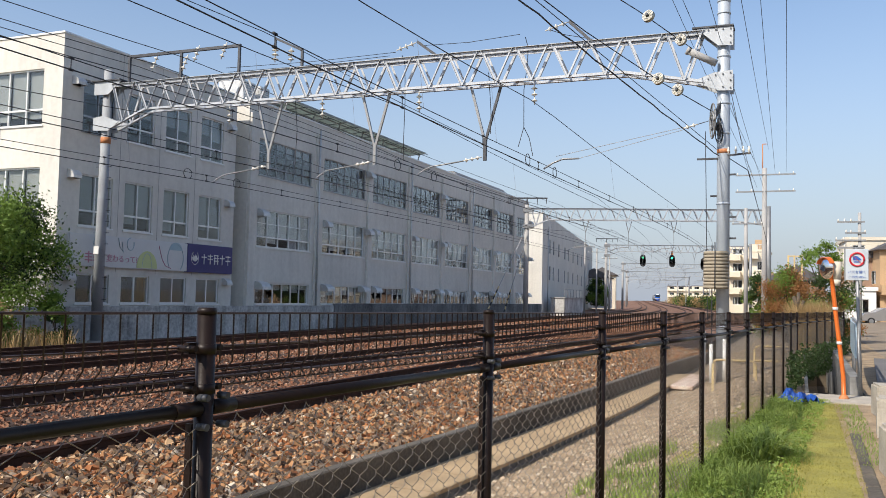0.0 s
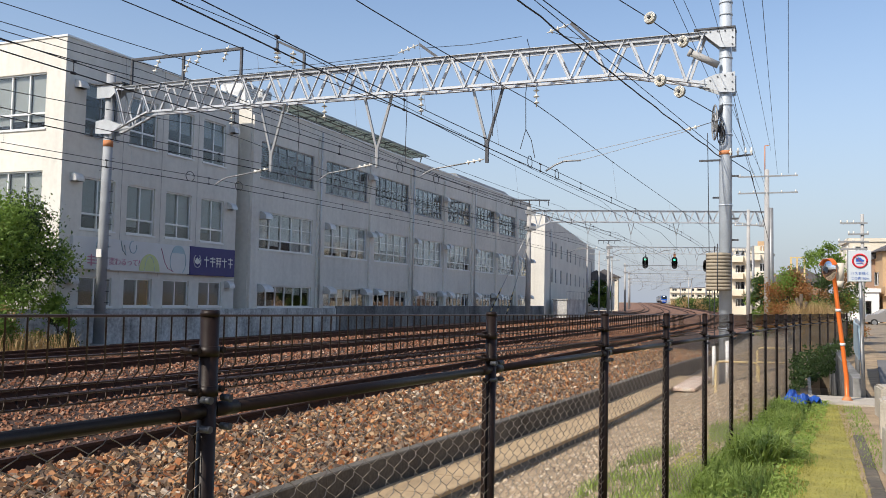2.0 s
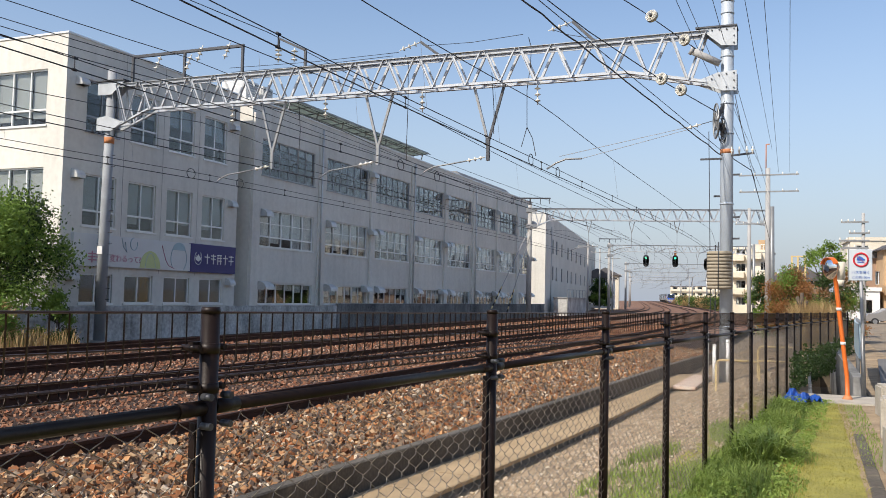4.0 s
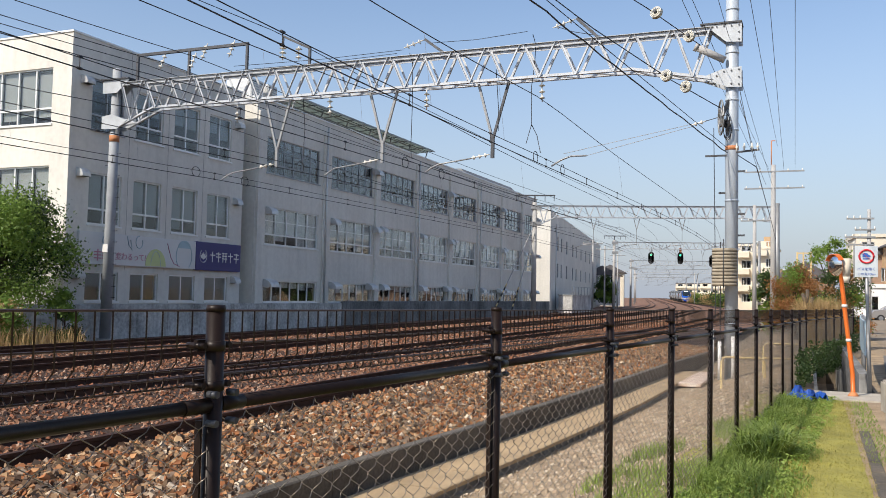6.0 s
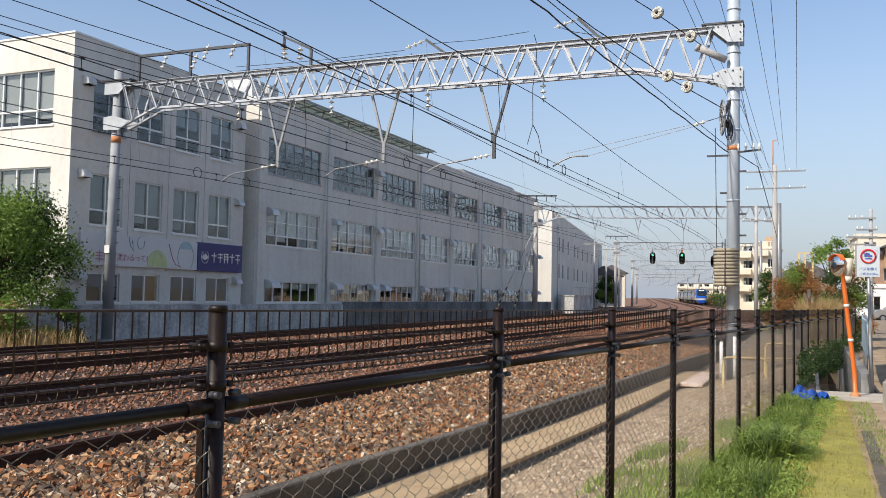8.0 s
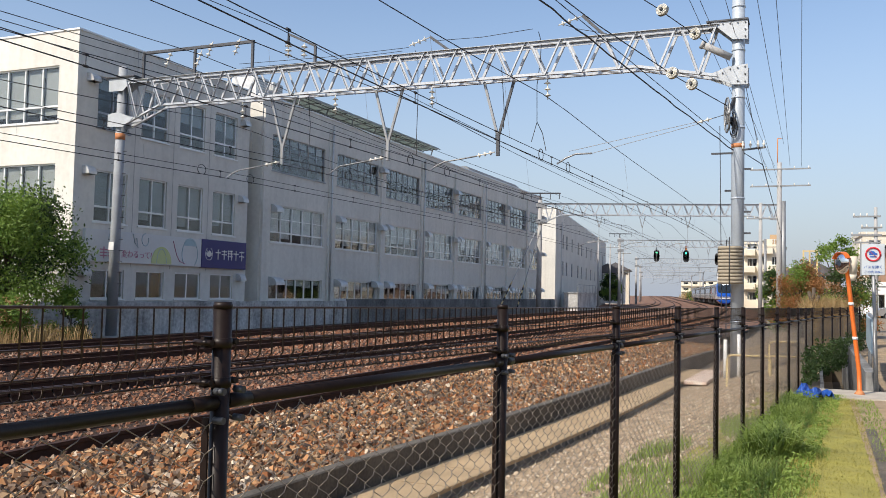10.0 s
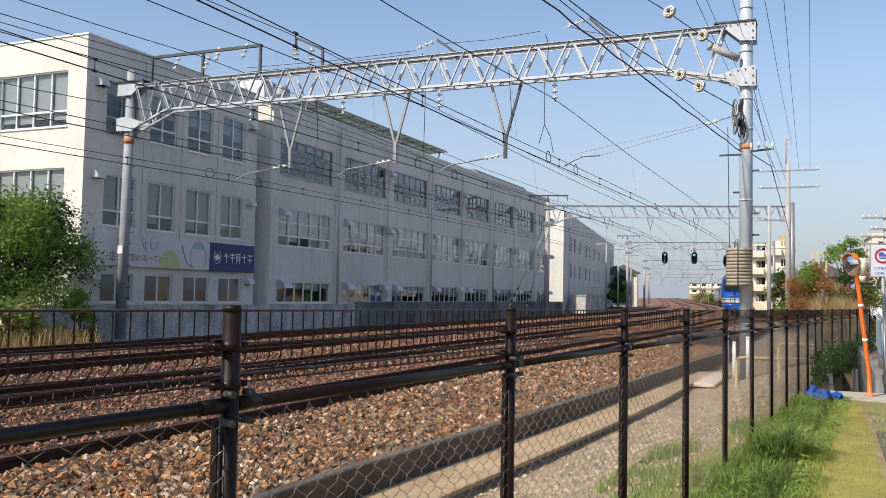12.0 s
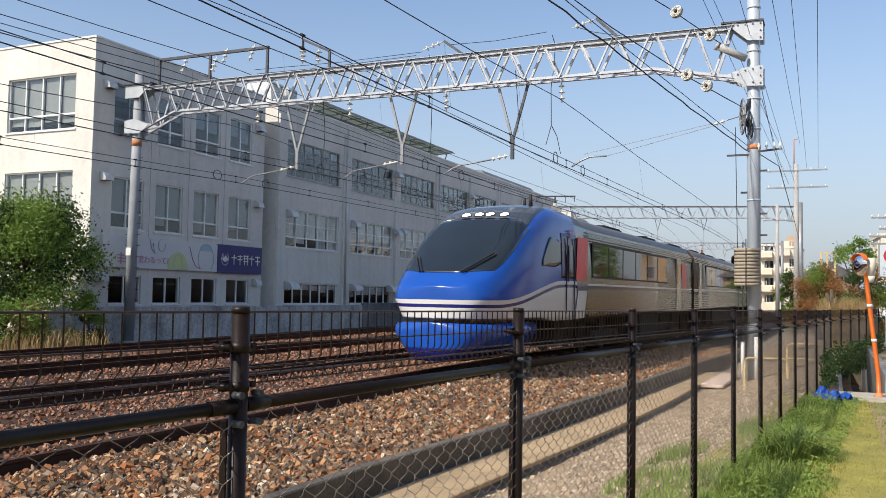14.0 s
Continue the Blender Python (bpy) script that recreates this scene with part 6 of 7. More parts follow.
# ---- roadside ----
def road():
    bm = bmesh.new()
    pts = [(1.15, 3.0), (9.0, 3.0), (16, 90), (7.0, 90), (2.3, 34), (1.35, 18.6)]
    a = [bm.verts.new((x, y, -0.02)) for x, y in pts]
    b = [bm.verts.new((x, y, -0.30)) for x, y in pts]
    bm.faces.new(a)
    for i in range(len(pts)):
        bm.faces.new((a[i], b[i], b[(i + 1) % len(pts)], a[(i + 1) % len(pts)]))
    tagged(mesh_object("road", bm, M_ASPHALT), "grey worn asphalt road", "road", kind="structure")
    bm = bmesh.new()
    for x0, y0, x1, y1 in ((2.05, 16.0, 3.0, 34.0), (3.0, 34.0, 8.6, 88.0)):
        vs = [bm.verts.new(p) for p in ((x0, y0, -0.016), (x0 + 0.15, y0, -0.016), (x1 + 0.15, y1, -0.016), (x1, y1, -0.016))]
        bm.faces.new(vs)
    tagged(mesh_object("road_line", bm, M_LINE), "white painted road edge line", "road marking", kind="structure")
    # stone edging by the turf, and the slab where the mirror stands
    bm = bmesh.new()
    y = 3.0
    while y < 12.2:
        box(bm, 0.47 + 0.008 * y, 0.61 + 0.008 * y, y, y + 0.58, -0.25, -0.045)
        y += 0.6
    bmesh.ops.bevel(bm, geom=list(bm.edges), offset=0.02, segments=1, affect="EDGES")
    tagged(mesh_object("edging_stones", bm, M_KERB), "weathered grey edging stones sunk beside the turf", "kerb", kind="structure")
    bm = bmesh.new()
    box(bm, 0.0, 1.3, 16.3, 17.68, -0.4, -0.035)
    tagged(mesh_object("pavement", bm, M_BLOCK), "concrete slab at the end of the turf", "pavement", kind="structure")


def block(x, y, w, d, h, ang):
    bm = bmesh.new()
    box(bm, -w / 2, w / 2, -d / 2, d / 2, 0, h)
    bmesh.ops.bevel(bm, geom=list(bm.edges), offset=0.03, segments=2, affect="EDGES")
    ob = mesh_object("concrete_block", bm, M_BLOCK)
    ob.location = (x, y, verge_z(x, y) - 0.02)
    ob.rotation_euler = (0, 0, radians(ang))
    tagged(ob, "grey concrete block standing at the road edge", "block", group="road edge blocks")


road()
block(1.05, 9.75, 0.62, 0.55, 0.50, 4)
block(1.20, 12.6, 0.62, 0.60, 0.52, -3)
block(1.32, 14.9, 0.60, 0.60, 0.50, 5)


def ditch():
    root = empty("roadside_ditch", 0, 0, 0)
    tagged(root, "deep ditch with concrete sides darkened in place of shade", "ditch", kind="structure")
    # Dark concrete on the road-side wall imitates the ditch's deep shade.
    for x0, x1, mat in ((0.06, 0.125, M_DARKCONC), (0.815, 0.98, M_DARKCONC)):
        bm = bmesh.new()
        box(bm, x0, x1, 17.69, 34.0, -1.4, -0.03 if x0 < 0.5 else 0.30)
        part("side_wall", bm, mat, root)


ditch()


def traffic_mirror():
    root = empty("traffic_mirror", 0.63, 17.0, -0.04)
    tagged(root, "orange traffic mirror on a leaning tubular pole", "traffic mirror")
    bm = bmesh.new()
    pipe(bm, [(0.06, 0, 0), (0.05, 0, 0.4), (-0.06, 0, 1.4), (-0.11, 0, 1.9), (-0.14, 0, 2.2)], 0.038, 12)
    part("pole", bm, M_ORANGE, root)
    bm = bmesh.new()
    rod(bm, (0.06, 0, -0.02), (0.06, 0, 0.07), 0.11, 0.05, 12)
    part("base_collar", bm, M_OBAND, root)
    for z, dx in ((1.55, -0.075), (0.95, -0.01)):
        bm = bmesh.new()
        rod(bm, (dx, 0, z), (dx, 0, z + 0.05), 0.047, n=12)
        part("reflective_band", bm, M_WHITE, root)
    c = Vector((-0.22, 0.02, 2.29))
    q = Vector((-0.80, -0.58, -0.1)).normalized().to_track_quat("Z", "Y")
    bm = bmesh.new()
    rings = []
    for r, d in ((0.19, 0.0), (0.15, 0.03), (0.10, 0.05), (0.05, 0.06)):
        rings.append([bm.verts.new(c + q @ Vector((r * math.cos(t), r * math.sin(t), d))) for t in np.linspace(0, 2 * math.pi, 25)[:-1]])
    for a, b in zip(rings, rings[1:]):
        for i in range(24):
            bm.faces.new((a[i], a[(i + 1) % 24], b[(i + 1) % 24], b[i])).smooth = True
    bm.faces.new(rings[-1])
    part("mirror_face", bm, M_MIRROR, root, "round convex mirror face")
    bm = bmesh.new()
    rod(bm, c + q @ Vector((0, 0, -0.05)), c + q @ Vector((0, 0, 0.0)), 0.14, 0.196, 24)
    part("mirror_back", bm, M_OBAND, root)
    bm = bmesh.new()
    ra, rb = [], []
    for t in np.linspace(radians(25), radians(155), 18):
        u = Vector((math.cos(t), 0, math.sin(t)))
        side = q @ Vector((1, 0, 0))
        side.z = 0
        side.normalize()
        base = c + side * (0.203 * u.x) + Vector((0, 0, 0.203 * u.z))
        ra.append(bm.verts.new(base - (q @ Vector((0, 0, 1))) * 0.03))
        rb.append(bm.verts.new(base + (q @ Vector((0, 0, 1))) * 0.07))
    for i in range(17):
        bm.faces.new((ra[i], ra[i + 1], rb[i + 1], rb[i]))
    ob = part("hood", bm, M_ORANGE, root, "orange curved hood")
    sol = ob.modifiers.new("thickness", "SOLIDIFY")
    sol.thickness = 0.008
    bm = bmesh.new()
    rod(bm, c + Vector((0.16, 0.02, -0.20)), c + Vector((0.16, 0.02, 0.12)), 0.08, 0.09, 14)
    rod(bm, c + Vector((0.16, 0.02, -0.31)), c + Vector((0.16, 0.02, -0.20)), 0.05, 0.08, 14)
    part("second_mirror_back", bm, M_CREAM, root, "cream back of the second mirror")
    bm = bmesh.new()
    bar(bm, (-0.14, 0, 2.2), c + Vector((0.0, 0.02, -0.1)), 0.04)
    part("arm", bm, M_ORANGE, root)


M_MIRROR = bpy.data.materials.new("mirror_face")
M_MIRROR.use_nodes = True
M_MIRROR.node_tree.nodes["Principled BSDF"].inputs["Metallic"].default_value = 1.0
M_MIRROR.node_tree.nodes["Principled BSDF"].inputs["Roughness"].default_value = 0.04
M_MIRROR.node_tree.nodes["Principled BSDF"].inputs["Base Color"].default_value = (0.8, 0.82, 0.84, 1)
traffic_mirror()


def road_sign():
    root = empty("road_sign", 0.95, 17.7, -0.42)
    tagged(root, "white road sign with red ring on a grey pole", "road sign")
    bm = bmesh.new()
    rod(bm, (0.05, 0, 0.34), (-0.02, 0, 3.08), 0.03, n=12)
    part("pole", bm, M_GALV, root)
    bm = bmesh.new()
    box(bm, -0.20, 0.18, -0.05, -0.035, 2.48, 3.05)
    bmesh.ops.bevel(bm, geom=list(bm.edges), offset=0.006, segments=1, affect="EDGES")
    part("panel", bm, M_SIGNFACE, root)
    bm = bmesh.new()
    pts = [Vector((-0.01 + 0.118 * math.cos(t), -0.056, 2.86 + 0.118 * math.sin(t))) for t in np.linspace(0, 2 * math.pi, 33)]
    pipe(bm, pts, 0.018, 6)
    bar(bm, (-0.09, -0.060, 2.94), (0.07, -0.060, 2.78), 0.016, 0.006)
    part("prohibition_ring", bm, M_REDSIGN, root, "red prohibition ring")
    bm = bmesh.new()
    box(bm, -0.065, 0.045, -0.057, -0.051, 2.805, 2.825)
    pts = [(-0.075, 2.845), (0.055, 2.845), (0.06, 2.87), (0.03, 2.885), (0.005, 2.915), (-0.04, 2.925), (-0.075, 2.90)]
    va = [bm.verts.new((x, -0.057, z)) for x, z in pts]
    vb = [bm.verts.new((x, -0.051, z)) for x, z in pts]
    bm.faces.new(va)
    bm.faces.new(vb[::-1])
    for i in range(len(pts)):
        bm.faces.new((va[i], vb[i], vb[(i + 1) % len(pts)], va[(i + 1) % len(pts)]))
    bmesh.ops.recalc_face_normals(bm, faces=bm.faces)
    part("vehicle_symbol", bm, M_BLUESIGN, root)
    for text, z, size in (("バスを除く", 2.625, 0.062), ("この先100m", 2.535, 0.057)):
        me = text_mesh(text, size)
        me.materials.clear()
        me.materials.append(M_BLUESIGN)
        ob = new("lettering", me)
        ob.parent = root
        ob.rotation_euler = (radians(90), 0, 0)
        ob.location = (-0.01, -0.0535, z)
    bm = bmesh.new()
    box(bm, -0.225, -0.20, -0.045, -0.04, 2.46, 3.07)
    part("panel_edge", bm, M_GALV, root)


road_sign()


def guard_panels():
    root = empty("guard_fence", 0, 0, 0)
    tagged(root, "pale blue-grey panel guard fence along the ditch", "fence")
    pts = [(0.92, 17.7), (0.98, 20.2), (1.08, 22.8), (1.22, 25.5)]
    for (x0, y0), (x1, y1) in zip(pts, pts[1:]):
        bm = bmesh.new()
        bar(bm, (x0, y0, 0.95), (x1, y1, 0.95), 0.03, 0.62)
        part("panel", bm, M_PALEBLUE, root)
    for x, y in pts:
        bm = bmesh.new()
        rod(bm, (x + 0.05, y, -0.1), (x + 0.05, y, 1.28), 0.03, n=10)
        part("post", bm, M_GALV, root)
    bm = bmesh.new()
    for z in (1.27, 0.62):
        bar(bm, (0.95, 17.7, z), (1.25, 25.5, z), 0.045)
    part("rail", bm, M_GALV, root)


guard_panels()


def tarp():
    bm = bmesh.new()
    n = 16
    vs = [[bm.verts.new(((i / n - 0.5) * 0.42, (j / n - 0.5) * 0.85, 0.03 + max(0, 0.22 * noise.noise((i * 0.4, j * 0.35, 4)) + 0.12) * (1 - 1.6 * abs(i / n - 0.5)))) for j in range(n + 1)] for i in range(n + 1)]
    for i in range(n):
        for j in range(n):
            bm.faces.new((vs[i][j], vs[i + 1][j], vs[i + 1][j + 1], vs[i][j + 1]))
    ob = mesh_object("blue_tarp", bm, M_TARP)
    sol = ob.modifiers.new("thickness", "SOLIDIFY")
    sol.thickness = 0.01
    ob.location = (-0.02, 16.3, -0.09)
    ob.rotation_euler = (0, 0, radians(25))
    tagged(ob, "crumpled blue plastic tarpaulin by the fence", "tarpaulin")


tarp()


def cable_cover():
    """White-topped hatch and yellow guard rail beside the tall pole."""
    root = empty("access_cover", -3.0, 25.0, -0.66)
    tagged(root, "flat rust-stained white concrete access cover", "cover")
    bm = bmesh.new()
    box(bm, -0.42, 0.42, -1.7, 2.2, 0, 0.10)
    bmesh.ops.bevel(bm, geom=list(bm.edges), offset=0.02, segments=1, affect="EDGES")
    part("slab", bm, M_RUSTWHITE, root)
    for x0, x1, y, top, low in ((-1.97, -1.0, 22.0, 0.23, None), (-1.12, -0.22, 24.0, 0.50, 0.13)):
        r = empty("guard_rail", x0, y, -0.6)
        tagged(r, "faded yellow tubular guard rail", "guard rail", group="yellow guard rails")
        w, h = x1 - x0, top + 0.6
        bm = bmesh.new()
        pipe(bm, [(0, 0, -0.1), (0, 0, h - 0.10), (0.03, 0, h - 0.03), (0.10, 0, h), (w - 0.10, 0.1, h), (w - 0.03, 0.1, h - 0.03), (w, 0.1, h - 0.10), (w, 0.1, -0.1)], 0.027, 8)
        part("tube", bm, M_YELLOWP, r)
        if low is not None:
            bm = bmesh.new()
            rod(bm, (0, 0, low + 0.6), (w, 0.1, low + 0.6), 0.024, n=8)
            part("crossbar", bm, M_YELLOWP, r)


M_RUSTWHITE = material("rust_streaked_white", (0.72, 0.66, 0.58), 0.85, vary=0.2, scale=2.2, fine=20, bump=0.1, color2=(0.45, 0.22, 0.11))
cable_cover()


# ---- poles, houses and distance ----
def utility_pole(x, y, z, h, r, arms, label, thin=0.0):
    root = empty("utility_pole", x, y, z)
    tagged(root, label, "utility pole", group="utility poles")
    bm = bmesh.new()
    rod(bm, (0, 0, -0.3), (0, 0, h), r, r * 0.75, 14)
    part("pole", bm, M_CONCPOLE, root)
    if thin:
        bm = bmesh.new()
        rod(bm, (-0.12, 0, h - 0.5), (-0.12, 0, h + thin), 0.035, n=6)
        bar(bm, (-0.12, 0, h + thin), (0.12, 0, h + thin), 0.05)
        part("ground_wire_pole", bm, M_OBAND, root)
    for zz, a, b in arms:
        bm = bmesh.new()
        bar(bm, (a, -0.1, zz), (b, -0.1, zz), 0.09)
        arm = part("cross_arm", bm, M_GALV, root)
        n = 5
        for k in range(n):
            xx = a + (b - a) * (k + 0.15) / (n - 0.7)
            if abs(xx) > 0.25:
                bm = bmesh.new()
                rod(bm, (xx, -0.1, zz), (xx, -0.1, zz + 0.17), 0.05, 0.03, 8)
                part("insulator", bm, M_PORCELAIN, arm)
    return root


utility_pole(-2.25, 61.0, 0.2, 10.3, 0.19, ((9.85, -1.8, 1.9), (8.75, -1.8, 1.9)), "grey concrete utility pole with white cross arms", 1.6)
utility_pole(-3.9, 70.0, 0.2, 8.6, 0.16, ((7.4, -1.0, 1.2),), "slim concrete pole before the cream apartments")
utility_pole(2.9, 52.0, 0.0, 6.6, 0.11, ((6.1, -1.1, 0.25), (5.5, -0.7, 0.3), (5.1, -1.2, 0.3), (4.7, -1.1, 0.25)), "roadside concrete utility pole with crowded cross arms")
utility_pole(9.0, 90.0, 0.0, 9.0, 0.2, ((8.4, -1.5, 1.5),), "distant roadside utility pole")
for xx, yy in ((-26.0, 112.0), (-27.5, 126.0), (-29.5, 145.0), (-13.0, 175.0), (-20.0, 215.0), (-47.0, 240.0), (-31, 262.0), (-60, 320.0)):
    utility_pole(xx, yy, rail_z(yy) - 0.4, 9.2, 0.13, ((8.7, -1.3, 1.3),), "distant line-side pole with a cross arm")


def house(name, x, y, z, w, d, h, wall, roof, rows, cols, label, ang=0.0, gable=True, storey=2.8):
    """A house: walls, roof, and windows with frames and panes on the two sides in view."""
    root = empty(name, x, y, z)
    root.rotation_euler = (0, 0, radians(ang))
    tagged(root, label, "house", group="houses")
    holes_f = [(-w / 2 + (i + 0.25) * w / cols, -w / 2 + (i + 0.75) * w / cols, 0.9 + j * storey, 2.2 + j * storey) for i in range(cols) for j in range(rows)]

    def south(u, zz, dd):
        return (u, -d / 2 + dd, zz)

    def west(u, zz, dd):
        return (-w / 2 + dd, -u, zz)
    bm = bmesh.new()
    wall_with_openings(bm, -w / 2, w / 2, -0.5, h, holes_f, south)
    part("wall", bm, wall, root)
    nc = max(1, int(d / 3.5))
    holes_w = [(-d / 2 + 0.25 + (i + 0.3) * (d - 0.5) / nc, -d / 2 + 0.25 + (i + 0.7) * (d - 0.5) / nc, 0.9 + j * storey, 2.2 + j * storey) for i in range(nc) for j in range(rows)]
    bm = bmesh.new()
    wall_with_openings(bm, -d / 2 + 0.25, d / 2 - 0.25, -0.5, h, holes_w, west)
    part("wall", bm, wall, root)
    bm = bmesh.new()
    box(bm, w / 2 - 0.25, w / 2, -d / 2 + 0.25, d / 2, -0.5, h)
    box(bm, -w / 2, w / 2 - 0.25, d / 2 - 0.25, d / 2, -0.5, h)
    part("wall", bm, wall, root)
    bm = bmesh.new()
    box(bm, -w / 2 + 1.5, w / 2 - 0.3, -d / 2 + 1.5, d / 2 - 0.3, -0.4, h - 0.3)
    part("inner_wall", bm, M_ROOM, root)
    for hh in holes_f:
        window(root, south, *hh, 2, 0, M_FRAME, sill=False)
    for hh in holes_w:
        window(root, west, *hh, 2, 0, M_FRAME, sill=False)
    bm = bmesh.new()
    if gable:
        e = 0.5
        v = [bm.verts.new(p) for p in ((-w / 2 - e, -d / 2 - e, h - 0.1), (w / 2 + e, -d / 2 - e, h - 0.1), (w / 2 + e, d / 2 + e, h - 0.1), (-w / 2 - e, d / 2 + e, h - 0.1), (0, -d / 2 - e, h + w * 0.28), (0, d / 2 + e, h + w * 0.28))]
        for f in ((0, 1, 4), (1, 2, 5, 4), (2, 3, 5), (3, 0, 4, 5), (0, 3, 2, 1)):
            bm.faces.new([v[i] for i in f])
    else:
        box(bm, -w / 2 - 0.15, w / 2 + 0.15, -d / 2 - 0.15, d / 2 + 0.15, h, h + 0.35)
    part("roof", bm, roof, root)
    for j in range(1, rows):
        bm = bmesh.new()
        box(bm, -w / 2, w / 2 * 0.4, -d / 2 - 1.1, -d / 2 - 0.003, j * storey - 0.15, j * storey + 0.75)
        part("balcony", bm, wall, root)
    return root


house("apartment_house", -6.6, 152.0, 0.4, 3.2, 9.0, 9.4, M_CREAM, M_CREAM, 4, 2, "cream four-storey apartment house with balconies", -4, False)
house("apartment_house", -9.6, 158.0, 0.4, 3.0, 8.0, 10.2, M_CREAM, M_CREAM, 4, 1, "pale stepped wing of the cream apartments", -4, False)
bm = bmesh.new()
box(bm, -6.9, -5.4, 149.0, 153.0, 10.1, 11.8)
tagged(mesh_object("roof_tower", bm, M_TAN), "tan stair tower on the apartment roof", "tower")
house("cream_house", 6.3, 104.0, 0.0, 4.6, 9.0, 8.3, M_CREAM, M_CREAM, 3, 2, "cream three-storey house with a flat roof", 4, False)
house("brown_house", 6.9, 98.5, 0.0, 3.0, 6.0, 6.4, M_BRICKISH, M_ROOFT, 2, 1, "brown two-storey house beside the road", 4, True)
house("tan_house", 8.6, 95.0, 0.0, 4.2, 6.0, 7.0, M_TAN, M_ROOFT, 2, 2, "tan house front with dark windows beside the road", 6, True)
house("white_garage", 5.1, 93.5, 0.0, 2.4, 5.0, 3.0, M_WHITE, M_WHITE, 1, 1, "low white garage beside the road", 4, False)
house("grey_house", -0.6, 108.0, 0.1, 6.0, 8.0, 4.2, M_BRICKISH, M_ROOFT, 2, 2, "low dark-roofed house behind the hedge", 0, True)
house("white_house", -35.2, 160.0, 0.6, 6.0, 8.0, 5.0, M_WHITE, M_ROOFT, 2, 2, "white gabled house beside the far tracks", 10, True)
house("cream_house", -38.0, 180.0, 0.3, 5.4, 8.0, 6.4, M_CREAM, M_ROOFT, 2, 2, "cream gabled house beside the far tracks", 10, True)
# Out-of-view houses added to shape reflections in train flank and windows.
for k, (yy, hh, wall) in enumerate(((-14.0, 6.4, M_CREAM), (-1.0, 7.4, M_BRICKISH), (12.0, 6.2, M_TAN), (25.0, 8.0, M_CREAM), (38.0, 6.6, M_BRICKISH), (51.0, 6.2, M_CREAM))):
    house("street_house", 17.5 + 0.08 * yy, yy, 0.0, 8.0, 10.0, hh, wall, M_ROOFT, 2, 2, "unseen two-storey house across the road, added for reflections", 4, True)
rng = random.Random(4)
for k in range(12):
    yy = rng.uniform(480, 760)
    xx = -0.135 * yy + rng.uniform(6, 62)
    # Mostly grey wall colour, which stands in for haze on white facades.
    house("distant_house", xx, yy, 1.0, rng.uniform(12, 24), 12, rng.uniform(7, 13), rng.choice((M_PALECONC, M_PALECONC, M_CREAM)), M_ROOFT, 3, 4, "distant pale apartment building with walls greyed as haze", rng.uniform(-10, 10), False, 3.2)
for k in range(6):
    yy = rng.uniform(330, 600)
    xx = -0.175 * yy - 26 - rng.uniform(2, 30)
    house("distant_house", xx, yy, 1.0, rng.uniform(9, 14), 10, rng.uniform(5, 9), rng.choice((M_WHITE, M_CREAM)), M_ROOFT, 2, 3, "distant low house beyond the tracks", 10, True)


def parked_car(x, y, ang):
    root = empty("parked_car", x, y, -0.02)
    root.rotation_euler = (0, 0, radians(ang))
    tagged(root, "silver-brown hatchback parked beside the road", "car")
    prof = [(-2.0, 0.35), (-2.05, 0.75), (-1.85, 0.98), (-1.0, 1.08), (-0.35, 1.46), (0.9, 1.52), (1.7, 1.15), (2.0, 1.0), (2.05, 0.4)]
    bm = bmesh.new()
    rings = []
    for yy, k in ((-0.82, 0.94), (-0.72, 1.0), (0.72, 1.0), (0.82, 0.94)):
        rings.append([bm.verts.new((px * (0.98 if k < 1 else 1), yy, 0.35 + (pz - 0.35) * k)) for px, pz in prof])
    for a, b in zip(rings, rings[1:]):
        for i in range(len(prof)):
            bm.faces.new((a[i], a[(i + 1) % len(prof)], b[(i + 1) % len(prof)], b[i]))
    bm.faces.new(rings[0][::-1])
    bm.faces.new(rings[-1])
    bmesh.ops.recalc_face_normals(bm, faces=bm.faces)
    part("body", bm, M_CAR, root)
    for s in (-1, 1):
        bm = bmesh.new()
        v = [bm.verts.new((px, s * 0.815, pz)) for px, pz in ((-0.85, 1.07), (-0.32, 1.38), (0.85, 1.42), (1.35, 1.1))]
        w = [bm.verts.new((p.co.x, s * 0.79, p.co.z)) for p in v]
        bm.faces.new(v)
        bm.faces.new(w[::-1])
        for i in range(4):
            bm.faces.new((v[i], v[(i + 1) % 4], w[(i + 1) % 4], w[i]))
        bmesh.ops.recalc_face_normals(bm, faces=bm.faces)
        part("side_window", bm, M_BLACK, root)
        for xx in (-1.3, 1.3):
            bm = bmesh.new()
            rod(bm, (xx, s * 0.66, 0.31), (xx, s * 0.84, 0.31), 0.31, n=20)
            wheel = part("wheel", bm, M_BLACK, root)
            bm = bmesh.new()
            rod(bm, (xx, s * 0.84, 0.31), (xx, s * 0.85, 0.31), 0.19, n=16)
            part("rim", bm, M_GALV, wheel)
    return root


parked_car(6.6, 84.0, 12)


def yellow_frame():
    root = empty("yellow_frame", -0.4, 58.0, 0.0)
    tagged(root, "yellow-painted steel frame above the hedge", "frame")
    for x in (-0.35, 0.0, 0.42):
        bm = bmesh.new()
        bar(bm, (x, 0, -0.2), (x, 0, 4.6), 0.10)
        part("upright", bm, M_YELLOWP, root)
    for z in (2.4, 3.5, 4.55):
        bm = bmesh.new()
        bar(bm, (-0.35, 0, z), (0.42, 0, z), 0.07)
        part("crossbar", bm, M_YELLOWP, root)


yellow_frame()


